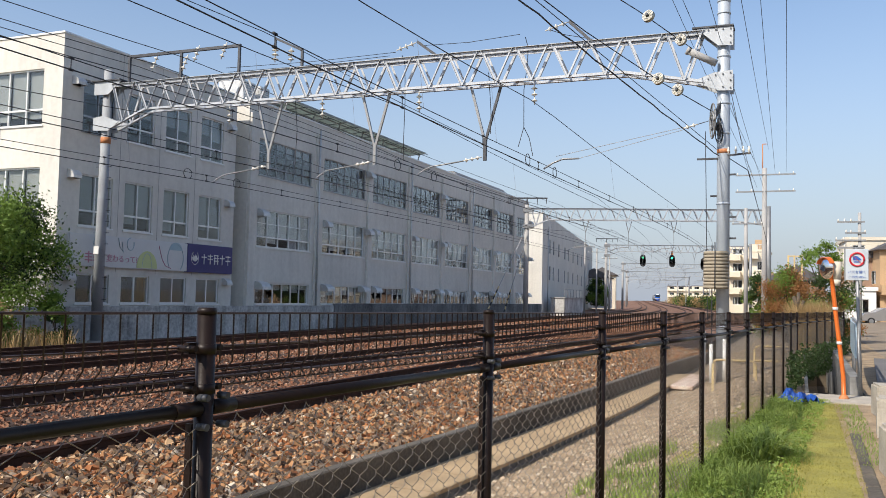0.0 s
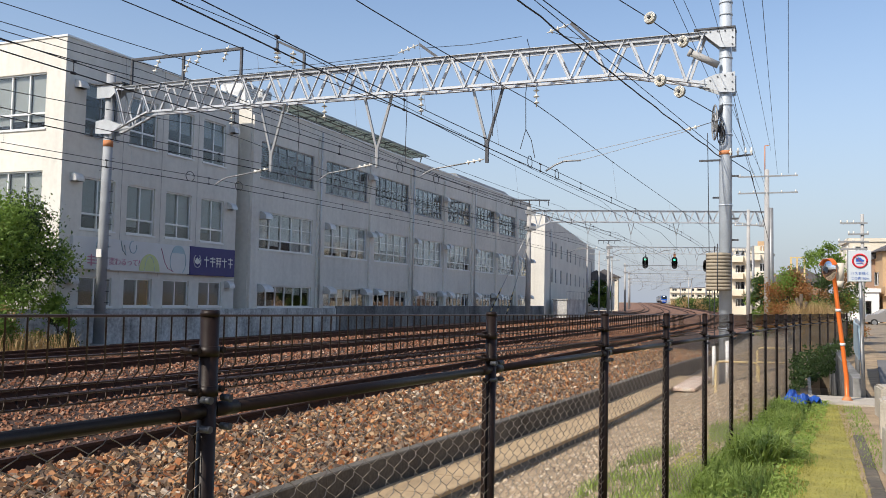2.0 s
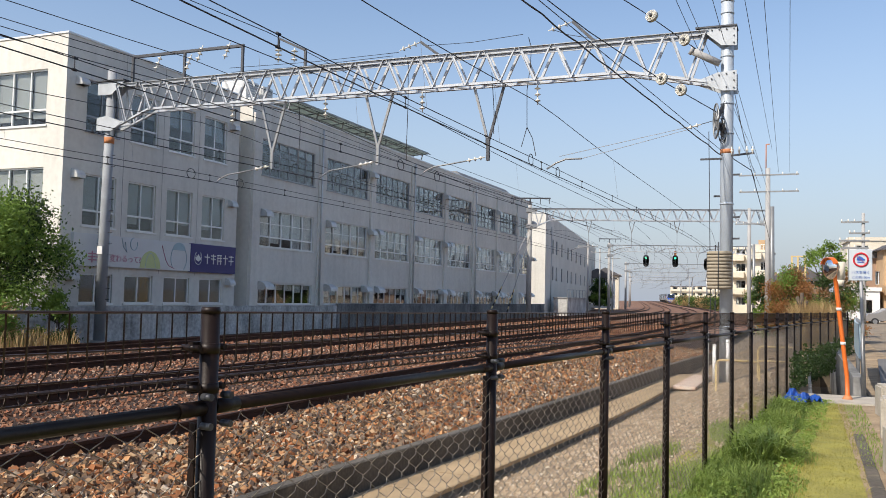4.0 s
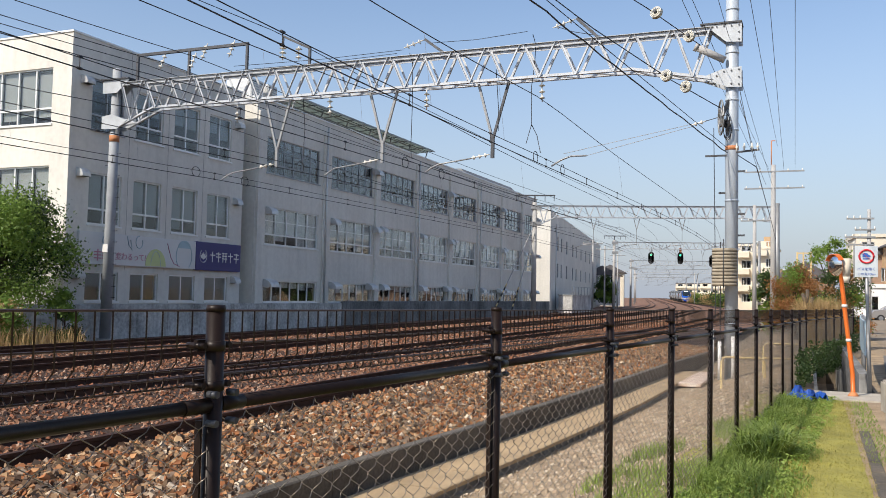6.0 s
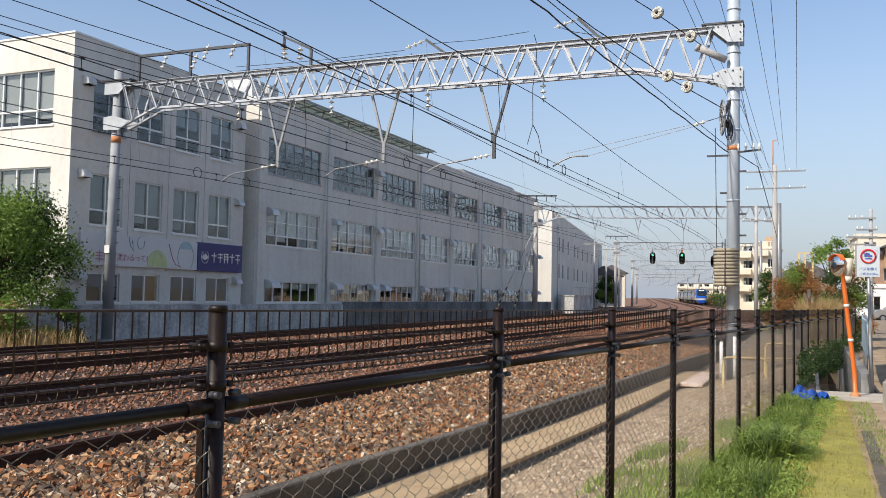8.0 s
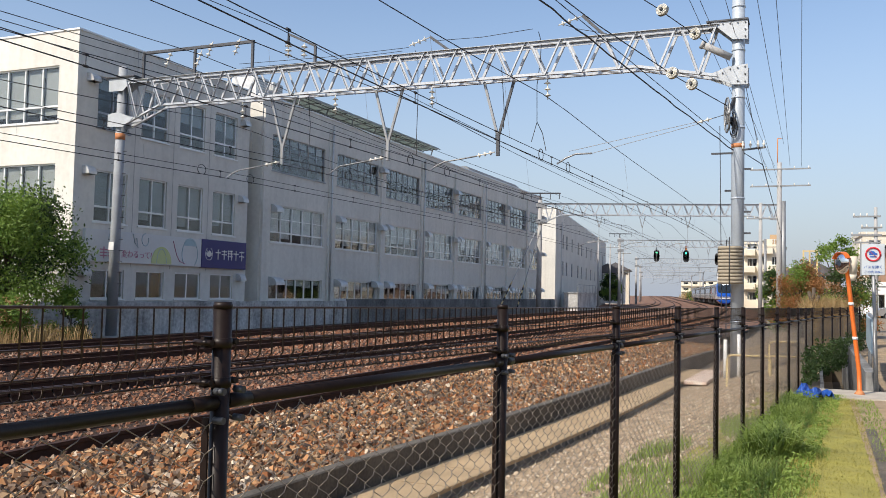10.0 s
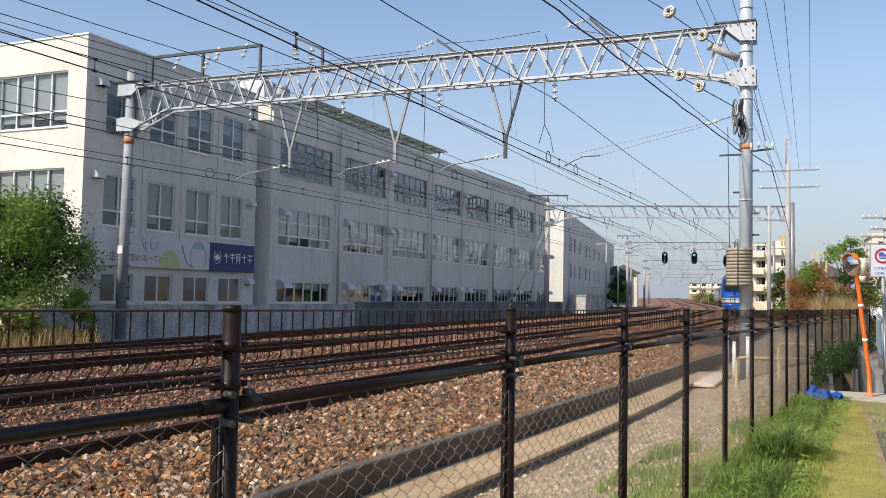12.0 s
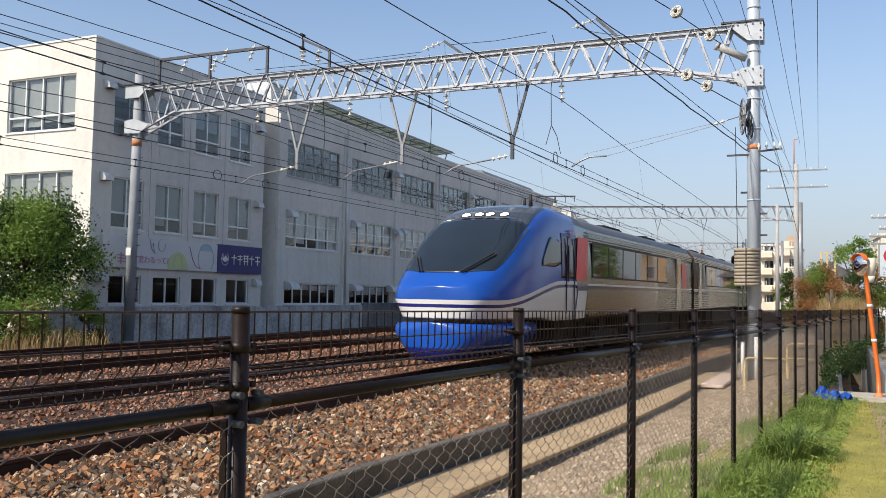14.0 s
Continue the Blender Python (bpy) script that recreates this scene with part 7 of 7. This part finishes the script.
def hazy_backdrop():
    """A glowing backdrop painted as haze over the horizon, two kilometres off."""
    m = bpy.data.materials.new("glowing_haze_paint")
    m.use_nodes = True
    n, l = m.node_tree.nodes, m.node_tree.links
    n.remove(n["Principled BSDF"])
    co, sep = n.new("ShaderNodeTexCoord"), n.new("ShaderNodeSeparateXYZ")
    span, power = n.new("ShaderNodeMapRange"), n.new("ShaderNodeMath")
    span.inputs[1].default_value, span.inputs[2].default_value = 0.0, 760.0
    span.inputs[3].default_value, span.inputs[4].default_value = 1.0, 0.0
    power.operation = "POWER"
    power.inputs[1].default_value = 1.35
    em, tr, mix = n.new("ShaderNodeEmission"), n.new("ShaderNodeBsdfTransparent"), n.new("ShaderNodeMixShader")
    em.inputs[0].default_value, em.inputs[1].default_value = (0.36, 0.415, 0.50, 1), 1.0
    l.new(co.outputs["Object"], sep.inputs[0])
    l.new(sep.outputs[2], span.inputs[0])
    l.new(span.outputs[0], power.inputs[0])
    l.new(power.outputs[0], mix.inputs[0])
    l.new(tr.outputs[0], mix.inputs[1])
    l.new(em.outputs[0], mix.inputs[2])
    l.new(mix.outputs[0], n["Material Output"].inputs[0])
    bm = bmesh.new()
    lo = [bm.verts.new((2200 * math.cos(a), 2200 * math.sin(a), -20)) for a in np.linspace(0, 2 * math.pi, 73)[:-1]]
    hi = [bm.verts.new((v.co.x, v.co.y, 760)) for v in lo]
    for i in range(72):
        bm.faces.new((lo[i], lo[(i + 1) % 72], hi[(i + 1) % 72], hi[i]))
    tagged(mesh_object("backdrop", bm, m), "pale blue-grey glowing backdrop painted as haze above the far horizon", "sky", kind="structure")


hazy_backdrop()


# ---- the train ----
CAR_LEN = 21.6
HW = 1.42


def lerp_table(table, v):
    for (a, x), (b, y) in zip(table, table[1:]):
        if v <= b:
            k = 0 if b == a else max(0, (v - a) / (b - a))
            return x + (y - x) * k
    return table[-1][1]


NOSE_TOP = [(-0.1, 1.78), (0.0, 1.83), (0.10, 1.92), (0.30, 2.03), (0.60, 2.21), (0.9, 2.41), (1.2, 2.62), (1.6, 2.89), (2.0, 3.15), (2.4, 3.38), (2.8, 3.56), (3.2, 3.69), (3.6, 3.77), (4.2, 3.81), (5.0, 3.79), (6.0, 3.72), (7.0, 3.69)]
NOSE_WIDTH = [(-0.10, 0.002), (-0.098, 0.17), (-0.09, 0.33), (-0.07, 0.50), (-0.04, 0.66), (0.0, 0.79), (0.06, 0.92), (0.18, 1.05), (0.40, 1.17), (0.8, 1.28), (1.4, 1.36), (2.2, 1.40), (3.2, 1.42)]


def car_section(y, top, width, foot, lead):
    """Half outline of a car body at y: points (x, z) from the foot up to the roof's middle."""
    lift = -0.20 + 0.47 * smoothstep(0.5, 4.2, y) if lead else 0.27
    levels = [foot, 1.15, 1.42 + lift, 1.54 + lift, 1.61 + lift, 1.70 + lift]
    pts = []
    for z in levels:
        lean = 0.05 * (1.6 - z) * (1 if lead else 0.4) if z < 1.6 else 0
        if lead and z < 1.5:
            lean += 0.45 * width * (1.5 - z) * (1 - smoothstep(-0.1, 2.0, y))
        pts.append((width - lean, z))
    z0 = levels[-1]
    for k in (0.15, 0.32, 0.5, 0.66, 0.8, 0.9, 0.96, 0.99, 1.0):
        z = z0 + (top - z0) * k
        w0 = {0.15: 0.99, 0.32: 0.97, 0.5: 0.94, 0.66: 0.90, 0.8: 0.84, 0.9: 0.72, 0.96: 0.55, 0.99: 0.30, 1.0: 0.0}[k]
        w1 = {0.15: 1.0, 0.32: 0.995, 0.5: 0.985, 0.66: 0.965, 0.8: 0.93, 0.9: 0.86, 0.96: 0.73, 0.99: 0.43, 1.0: 0.0}[k]
        f = smoothstep(0.2, 1.8, y) if lead else 1.0
        x = width * (w0 + (w1 - w0) * f)
        pts.append((x, z))
    return pts


def loft(bm, sections, ys):
    rings = []
    for sec, y in zip(sections, ys):
        full = [(x, z) for x, z in sec] + [(-x, z) for x, z in sec[-2::-1]]
        rings.append([bm.verts.new((x, y, z)) for x, z in full])
    for a, b in zip(rings, rings[1:]):
        for i in range(len(a) - 1):
            bm.faces.new((a[i], b[i], b[i + 1], a[i + 1])).smooth = True
        bm.faces.new((a[-1], b[-1], b[0], a[0]))
    if sections[0][0][0] > 0.01:
        bm.faces.new(rings[0])
    bm.faces.new(rings[-1][::-1])
    bmesh.ops.remove_doubles(bm, verts=bm.verts, dist=0.0045)


def side_panel(name, parent, y0, y1, z0, z1, mat, x=HW + 0.004, slant=0.0, thick=0.02, label="", both=True):
    """A panel on the flanks of a car."""
    for s in ((1, -1) if both else (1,)):
        bm = bmesh.new()
        v = [bm.verts.new((s * x, y, z)) for y, z in ((y0, z0), (y1, z0), (y1 + slant, z1), (y0 + slant, z1))]
        w = [bm.verts.new((s * (x + thick), p.co.y, p.co.z)) for p in v]
        bm.faces.new(v)
        bm.faces.new(w[::-1])
        for i in range(4):
            bm.faces.new((v[i], v[(i + 1) % 4], w[(i + 1) % 4], w[i]))
        bmesh.ops.recalc_face_normals(bm, faces=bm.faces)
        part(name, bm, mat, parent, label)


def bogie(parent, y):
    bm = bmesh.new()
    for s in (-1, 1):
        box(bm, s * 0.95 - 0.06, s * 0.95 + 0.06, y - 1.5, y + 1.5, 0.42, 0.62)
        for d in (-1.05, 1.05):
            box(bm, s * 0.95 - 0.09, s * 0.95 + 0.09, y + d - 0.17, y + d + 0.17, 0.28, 0.6)
    box(bm, -0.9, 0.9, y - 0.3, y + 0.3, 0.45, 0.8)
    part("bogie", bm, M_UNDER, parent)
    for d in (-1.05, 1.05):
        bm = bmesh.new()
        for s in (-0.55, 0.55):
            rod(bm, (s - 0.06, y + d, 0.43), (s + 0.06, y + d, 0.43), 0.43, n=22)
        rod(bm, (-0.6, y + d, 0.43), (0.6, y + d, 0.43), 0.08, n=8)
        part("wheelset", bm, M_UNDER, parent)


def car_common(root, y0, y1):
    """Stainless flank detail, underfloor, roof gear of one car from y0 to y1."""
    for z in (1.10, 1.18, 1.26, 1.34, 1.42, 1.50, 1.58, 1.66, 3.06, 3.13, 3.20):
        side_panel("corrugation", root, y0, y1, z, z + 0.035, M_STEEL, HW - 0.012, 0, 0.024)
    side_panel("violet_stripe", root, y0, y1, 1.80, 1.87, M_TVIOLET, HW - 0.002, 0, 0.006)
    side_panel("white_stripe", root, y0, y1, 1.88, 1.93, M_TWHITE, HW - 0.002, 0, 0.006)
    side_panel("gutter", root, y0, y1, 3.26, 3.30, M_STEEL, HW * 0.955, 0, 0.03)
    bm = bmesh.new()
    box(bm, -1.2, 1.2, y0 + 5.2, y1 - 5.4, 0.30, 1.0)
    # Full-length dark box added to fill the shade beneath the floor.
    box(bm, -0.5, 0.5, y0, y1, 0.25, 1.0)
    box(bm, -1.3, 1.3, y0 + 6.5, y0 + 9.0, 0.30, 1.02)
    part("underfloor_gear_and_shade_box", bm, M_UNDER, root)
    bogie(root, y0 + 3.2)
    bogie(root, y1 - 3.2)
    for yy in (y0 + 4.2, y0 + 9.5, y0 + 14.5):
        bm = bmesh.new()
        box(bm, -0.7, 0.7, yy, yy + 2.2, 3.64, 3.80)
        bmesh.ops.bevel(bm, geom=list(bm.edges), offset=0.05, segments=2, affect="EDGES")
        part("roof_unit", bm, M_UNDER, root)


def windows_row(root, y0, y1, n):
    side_panel("window_band", root, y0, y1, 2.08, 3.03, M_BLACK, HW - 0.002, 0, 0.012)
    w = (y1 - y0) / n
    for i in range(n):
        side_panel("side_window", root, y0 + i * w + 0.06, y0 + (i + 1) * w - 0.06, 2.13, 2.98, M_TRAINGLASS, HW + 0.008, 0, 0.012)


M_TRAINGLASS = material("train_window", (0.05, 0.045, 0.04), 0.04, 0.0, vary=0.6, scale=0.7, fine=3, bump=0, color2=(0.012, 0.012, 0.012), spec=0.6)
M_WINDSHIELD = material("windscreen", (0.016, 0.022, 0.026), 0.05, 0.0, vary=0.2, scale=0.7, fine=3, bump=0, spec=0.9)
M_TVISOR = material("lamp_visor_glass", (0.05, 0.06, 0.07), 0.12, 0.0, vary=0.1, bump=0, spec=0.8)
M_TROOF = material("grey_train_roof", (0.16, 0.165, 0.17), 0.5, 0.2, vary=0.15, scale=2, bump=0.05)


def lead_car():
    root = empty("train_car")
    tagged(root, "streamlined blue-nosed stainless express train lead car", "train", group="express train cars")
    ys = [-0.10, -0.098, -0.09, -0.07, -0.04, 0.0, 0.03, 0.08, 0.16, 0.28, 0.42, 0.58, 0.78, 1.0, 1.3, 1.6, 2.0, 2.4, 2.8, 3.2, 3.55, 3.9, 4.25, 4.6, 5.0, 5.25, 5.7, 6.2, 7.0, 9, 14, CAR_LEN - 0.35]
    secs = [car_section(y, lerp_table(NOSE_TOP, y), lerp_table(NOSE_WIDTH, y) * (0.985 if y < 5.3 else 1), 1.02 + 0.10 * (1 - smoothstep(2.4, 3.6, y)), True) for y in ys]
    bm = bmesh.new()
    loft(bm, secs, ys)
    ob = part("body", bm, [M_BLUE, M_TWHITE, M_TNAVY, M_TVIOLET, M_STEEL, M_TROOF, M_WINDSHIELD, M_TRED], root, "blue nose, white band and stainless flanks")
    m = len(secs[0]) * 2 - 1
    for p in ob.data.polygons:
        x, y, z = p.center
        lift = -0.20 + 0.47 * smoothstep(0.5, 4.2, y)
        wd = lerp_table(NOSE_WIDTH, y)
        top = lerp_table(NOSE_TOP, y)
        rel = abs(x) / wd
        if y > 5.25:
            p.material_index = 5 if (z > 3.32 and p.normal.z > 0.3) else 4
            if y < 5.75 and z > 1.8 and z < 3.3:
                p.material_index = 4
        elif z < 1.53 + lift:
            p.material_index = 1
        elif z < 1.61 + lift:
            p.material_index = 2
        elif z < 1.70 + lift:
            p.material_index = 1
        elif y >= 4.3 and p.normal.z > 0.5:
            p.material_index = 5
        else:
            p.material_index = 0

    def roof_z(x, y):
        sec = car_section(y, lerp_table(NOSE_TOP, y), lerp_table(NOSE_WIDTH, y) * 0.985, 1.02, True)[5:]
        for (xa, za), (xb, zb) in zip(sec, sec[1:]):
            if xb <= abs(x) <= xa:
                k = (xa - abs(x)) / max(1e-6, xa - xb)
                return za + (zb - za) * k
        return sec[0][1]

    def patch(name, y_low, y_high, half, mat, label, lift=0.012, nx=28, ny=22):
        """A pane that follows the nose: y_low(a), y_high(a) bound it, half(b) is its half width."""
        bm = bmesh.new()
        grid = []
        for j in range(ny + 1):
            b = j / ny
            row = []
            for i in range(nx + 1):
                a = -1 + 2 * i / nx
                y = y_low(a) + (y_high(a) - y_low(a)) * b
                x = a * half(b)
                row.append(bm.verts.new((x, y - 0.5 * lift, roof_z(x, y) + lift)))
            grid.append(row)
        for r0, r1 in zip(grid, grid[1:]):
            for i in range(nx):
                bm.faces.new((r0[i], r0[i + 1], r1[i + 1], r1[i])).smooth = True
        pane = part(name, bm, mat, root, label)
        th = pane.modifiers.new("thickness", "SOLIDIFY")
        th.thickness = 0.01
        return pane
    patch("windscreen", lambda a: 0.36 + 0.30 * abs(a) ** 3, lambda a: 2.38 - 0.12 * abs(a) ** 4, lambda b: 0.87 * lerp_table(NOSE_WIDTH, 0.5 + 2.0 * b), M_WINDSHIELD, "large raked dark windscreen")
    patch("lamp_visor", lambda a: 2.41 - 0.12 * abs(a) ** 4, lambda a: 3.95 - 0.25 * a * a, lambda b: 1.17 - 0.10 * b, M_TVISOR, "dark glazed lamp visor")
    # skirt and plough
    def skirt(y):
        w = lerp_table(NOSE_WIDTH, y) * 0.94
        return [(w * 0.55, 0.26), (w * 0.78, 0.52), (w * 0.95, 0.74), (w * 0.99, 0.88), (w * 0.93, 1.0), (w * 0.5, 1.03), (0, 1.04)]
    sy = [-0.20, -0.198, -0.19, -0.17, -0.14, -0.10, -0.06, 0.02, 0.12, 0.25, 0.45, 0.8, 1.3, 2.0, 2.6]
    bm = bmesh.new()
    loft(bm, [skirt(y + 0.1) for y in sy], sy)
    ob = part("skirt", bm, [M_BLUE, M_TNAVY], root, "blue front skirt, navy below in place of shade")
    # Faces below 0.60 go navy to paint the shade under the skirt.
    for p in ob.data.polygons:
        p.material_index = 1 if p.center.z < 0.60 else 0
    # cab flank: window, door lines, red flash
    def flank_x(y, z):
        sec = car_section(y, lerp_table(NOSE_TOP, y), lerp_table(NOSE_WIDTH, y) * 0.985, 1.02, True)
        for (xa, za), (xb, zb) in zip(sec, sec[1:]):
            if za <= z <= zb:
                return xa + (xb - xa) * (z - za) / max(1e-6, zb - za)
        return sec[0][0]

    def flank(name, y0, y1, low, high, mat, label, out, ny=20, nz=8):
        """A panel that follows the side of the nose between two curves."""
        for sgn in (1, -1):
            bm = bmesh.new()
            rows = []
            for j in range(ny + 1):
                y = y0 + (y1 - y0) * j / ny
                a, b = low(y), high(y)
                rows.append([bm.verts.new((sgn * (flank_x(y, a + (b - a) * i / nz) + out), y, a + (b - a) * i / nz)) for i in range(nz + 1)])
            for r0, r1 in zip(rows, rows[1:]):
                for i in range(nz):
                    q = (r0[i], r1[i], r1[i + 1], r0[i + 1])
                    bm.faces.new(q if sgn > 0 else q[::-1]).smooth = True
            pane = part(name, bm, mat, root, label)
            th = pane.modifiers.new("thickness", "SOLIDIFY")
            th.thickness = 0.008
    def band(y):
        return 1.53 + 0.47 * smoothstep(0.5, 4.2, y)
    flank("violet_panel", 4.0, 5.2, lambda y: band(y) + 0.03, lambda y: 3.12, M_TVIOLET, "violet cab side panel", 0.008)
    flank("cab_window", 2.65, 3.95, lambda y: 2.28 + 0.10 * smoothstep(3.4, 4.05, y), lambda y: 2.26 + 0.72 * smoothstep(2.4, 3.3, y) - 0.12 * smoothstep(3.5, 4.05, y), M_TRAINGLASS, "slanting rounded cab side window", 0.018)
    side_panel("door_edge", root, 4.32, 4.37, 1.2, 3.05, M_BLACK, HW - 0.012, 0.05, 0.016)
    side_panel("door_edge", root, 4.95, 5.0, 1.2, 3.05, M_BLACK, HW - 0.012, 0.05, 0.016)
    side_panel("door_window", root, 4.52, 4.80, 2.15, 2.85, M_TRAINGLASS, HW - 0.006, 0, 0.012)
    side_panel("handrail", root, 4.40, 4.43, 1.95, 2.7, M_BLACK, HW + 0.02, 0, 0.02)
    side_panel("white_flank", root, 5.02, 5.80, 1.04, 1.74, M_TWHITE, HW - 0.002, 0.28, 0.008, "white cab flank with a slanting end")
    side_panel("navy_stripe", root, 5.20, 6.1, 1.76, 1.86, M_TNAVY, HW - 0.002, 0.04, 0.008)
    side_panel("red_flash", root, 5.10, 6.0, 2.0, 3.1, M_TRED, HW - 0.002, 0.12, 0.008, "red and white flash")
    for dz in (0, 0.07, 0.14):
        side_panel("number_bar", root, 4.62, 4.86, 3.06 + dz, 3.10 + dz, M_PINK_P, HW * 0.975, 0, 0.02)
    # headlamps along the top of the windscreen, wipers
    for x in (-0.47, -0.14, 0.13, 0.49):
        yy = 2.56
        at = Vector((x, yy, roof_z(x, yy) + 0.014))
        slope = (roof_z(x, yy + 0.05) - roof_z(x, yy - 0.05)) / 0.1
        up = Vector((0, -slope, 1)).normalized()
        bm = bmesh.new()
        rod(bm, at - up * 0.01, at + up * 0.022, 0.105, 0.09, 18)
        lamp = part("headlamp", bm, M_HEADLAMP, root, "lit white headlamp")
        bm = bmesh.new()
        q = up.to_track_quat("Z", "Y")
        pipe(bm, [at + up * 0.01 + q @ Vector((0.115 * math.cos(t), 0.115 * math.sin(t), 0)) for t in np.linspace(0, 2 * math.pi, 21)], 0.012, 5)
        part("bezel", bm, M_UNDER, lamp)
    for x0, ya, x1, yb in ((-0.55, 0.36, -0.92, 0.95), (0.42, 0.34, 0.86, 1.05)):
        bm = bmesh.new()
        for off in (0.0, 0.07):
            pts = [(x0 + off + (x1 - x0) * k, ya + (yb - ya) * k) for k in (0, 0.25, 0.5, 0.75, 1.0)]
            pipe(bm, [(x, y - 0.02, roof_z(x, y) + 0.035) for x, y in pts], 0.016, 6)
        part("wiper", bm, M_BLACK, root)
    car_common(root, 6.12, CAR_LEN - 0.35)
    windows_row(root, 6.5, 16.2, 6)
    side_panel("door_edge", root, 18.0, 18.05, 1.1, 3.1, M_BLACK, HW - 0.002, 0, 0.01)
    side_panel("door_panel", root, 18.05, 18.9, 1.12, 3.1, M_STEEL, HW - 0.004, 0, 0.014)
    side_panel("door_edge", root, 18.9, 18.95, 1.1, 3.1, M_BLACK, HW - 0.002, 0, 0.01)
    side_panel("door_window", root, 18.3, 18.66, 2.1, 2.85, M_TRAINGLASS, HW + 0.012, 0, 0.01)
    side_panel("red_flash", root, 19.2, 20.2, 1.92, 2.9, M_TRED, HW - 0.002, -0.1, 0.008)
    bm = bmesh.new()
    rod(bm, (0.45, 4.4, 3.80), (0.45, 4.4, 4.12), 0.06, 0.035, 10)
    rod(bm, (0.1, 4.9, 3.80), (0.1, 4.9, 4.10), 0.05, 0.03, 10)
    part("aerial", bm, M_BLACK, root)
    return root


def plain_car():
    root = empty("train_car")
    tagged(root, "stainless steel express train car with dark windows", "train", group="express train cars")
    ys = [0.0, 5, 10, 15, CAR_LEN - 0.35]
    bm = bmesh.new()
    loft(bm, [car_section(y, 3.68, HW, 1.02, False) for y in ys], ys)
    ob = part("body", bm, [M_STEEL, M_TROOF], root)
    for p in ob.data.polygons:
        if p.center.z > 3.32 and p.normal.z > 0.3:
            p.material_index = 1
    car_common(root, 0.0, CAR_LEN - 0.35)
    windows_row(root, 3.4, 18.0, 9)
    for y in (1.2, 19.2):
        side_panel("door_edge", root, y, y + 0.05, 1.1, 3.1, M_BLACK, HW - 0.002, 0, 0.01)
        side_panel("door_panel", root, y + 0.05, y + 0.9, 1.12, 3.1, M_STEEL, HW - 0.004, 0, 0.014)
        side_panel("door_window", root, y + 0.3, y + 0.66, 2.1, 2.85, M_TRAINGLASS, HW + 0.012, 0, 0.01)
        side_panel("door_edge", root, y + 0.9, y + 0.95, 1.1, 3.1, M_BLACK, HW - 0.002, 0, 0.01)
    bm = bmesh.new()
    box(bm, -1.05, 1.05, -0.36, 0.002, 1.0, 3.45)
    part("gangway", bm, M_BLACK, root, "black folding gangway")
    return root


cars = [lead_car(), plain_car()]
for k in range(3):
    cars.append(copy_thing(cars[1], Matrix.Identity(4)))

SPEED, NOSE_AT_END = 33.2, 16.35


def track_pose(y, length):
    """A car whose front is at y, with both ends on the track."""
    a = Vector((track_x(y + 2), y + 2, rail_z(y + 2)))
    b = Vector((track_x(y + length - 2), y + length - 2, rail_z(y + length - 2)))
    d = (b - a).normalized()
    rot = d.to_track_quat("Y", "Z").to_matrix().to_4x4()
    return Matrix.Translation(a - d * 2) @ rot


def motions():
    times = [0, 1, 2, 3, 4, 5, 6, 7, 8, 9, 10, 10.5, 11, 11.5, 12, 12.5, 13, 13.5, 14]
    for k, c in enumerate(cars):
        walk(c, [(t, track_pose(NOSE_AT_END + SPEED * (14 - t) + CAR_LEN * k, CAR_LEN)) for t in times])


motions()
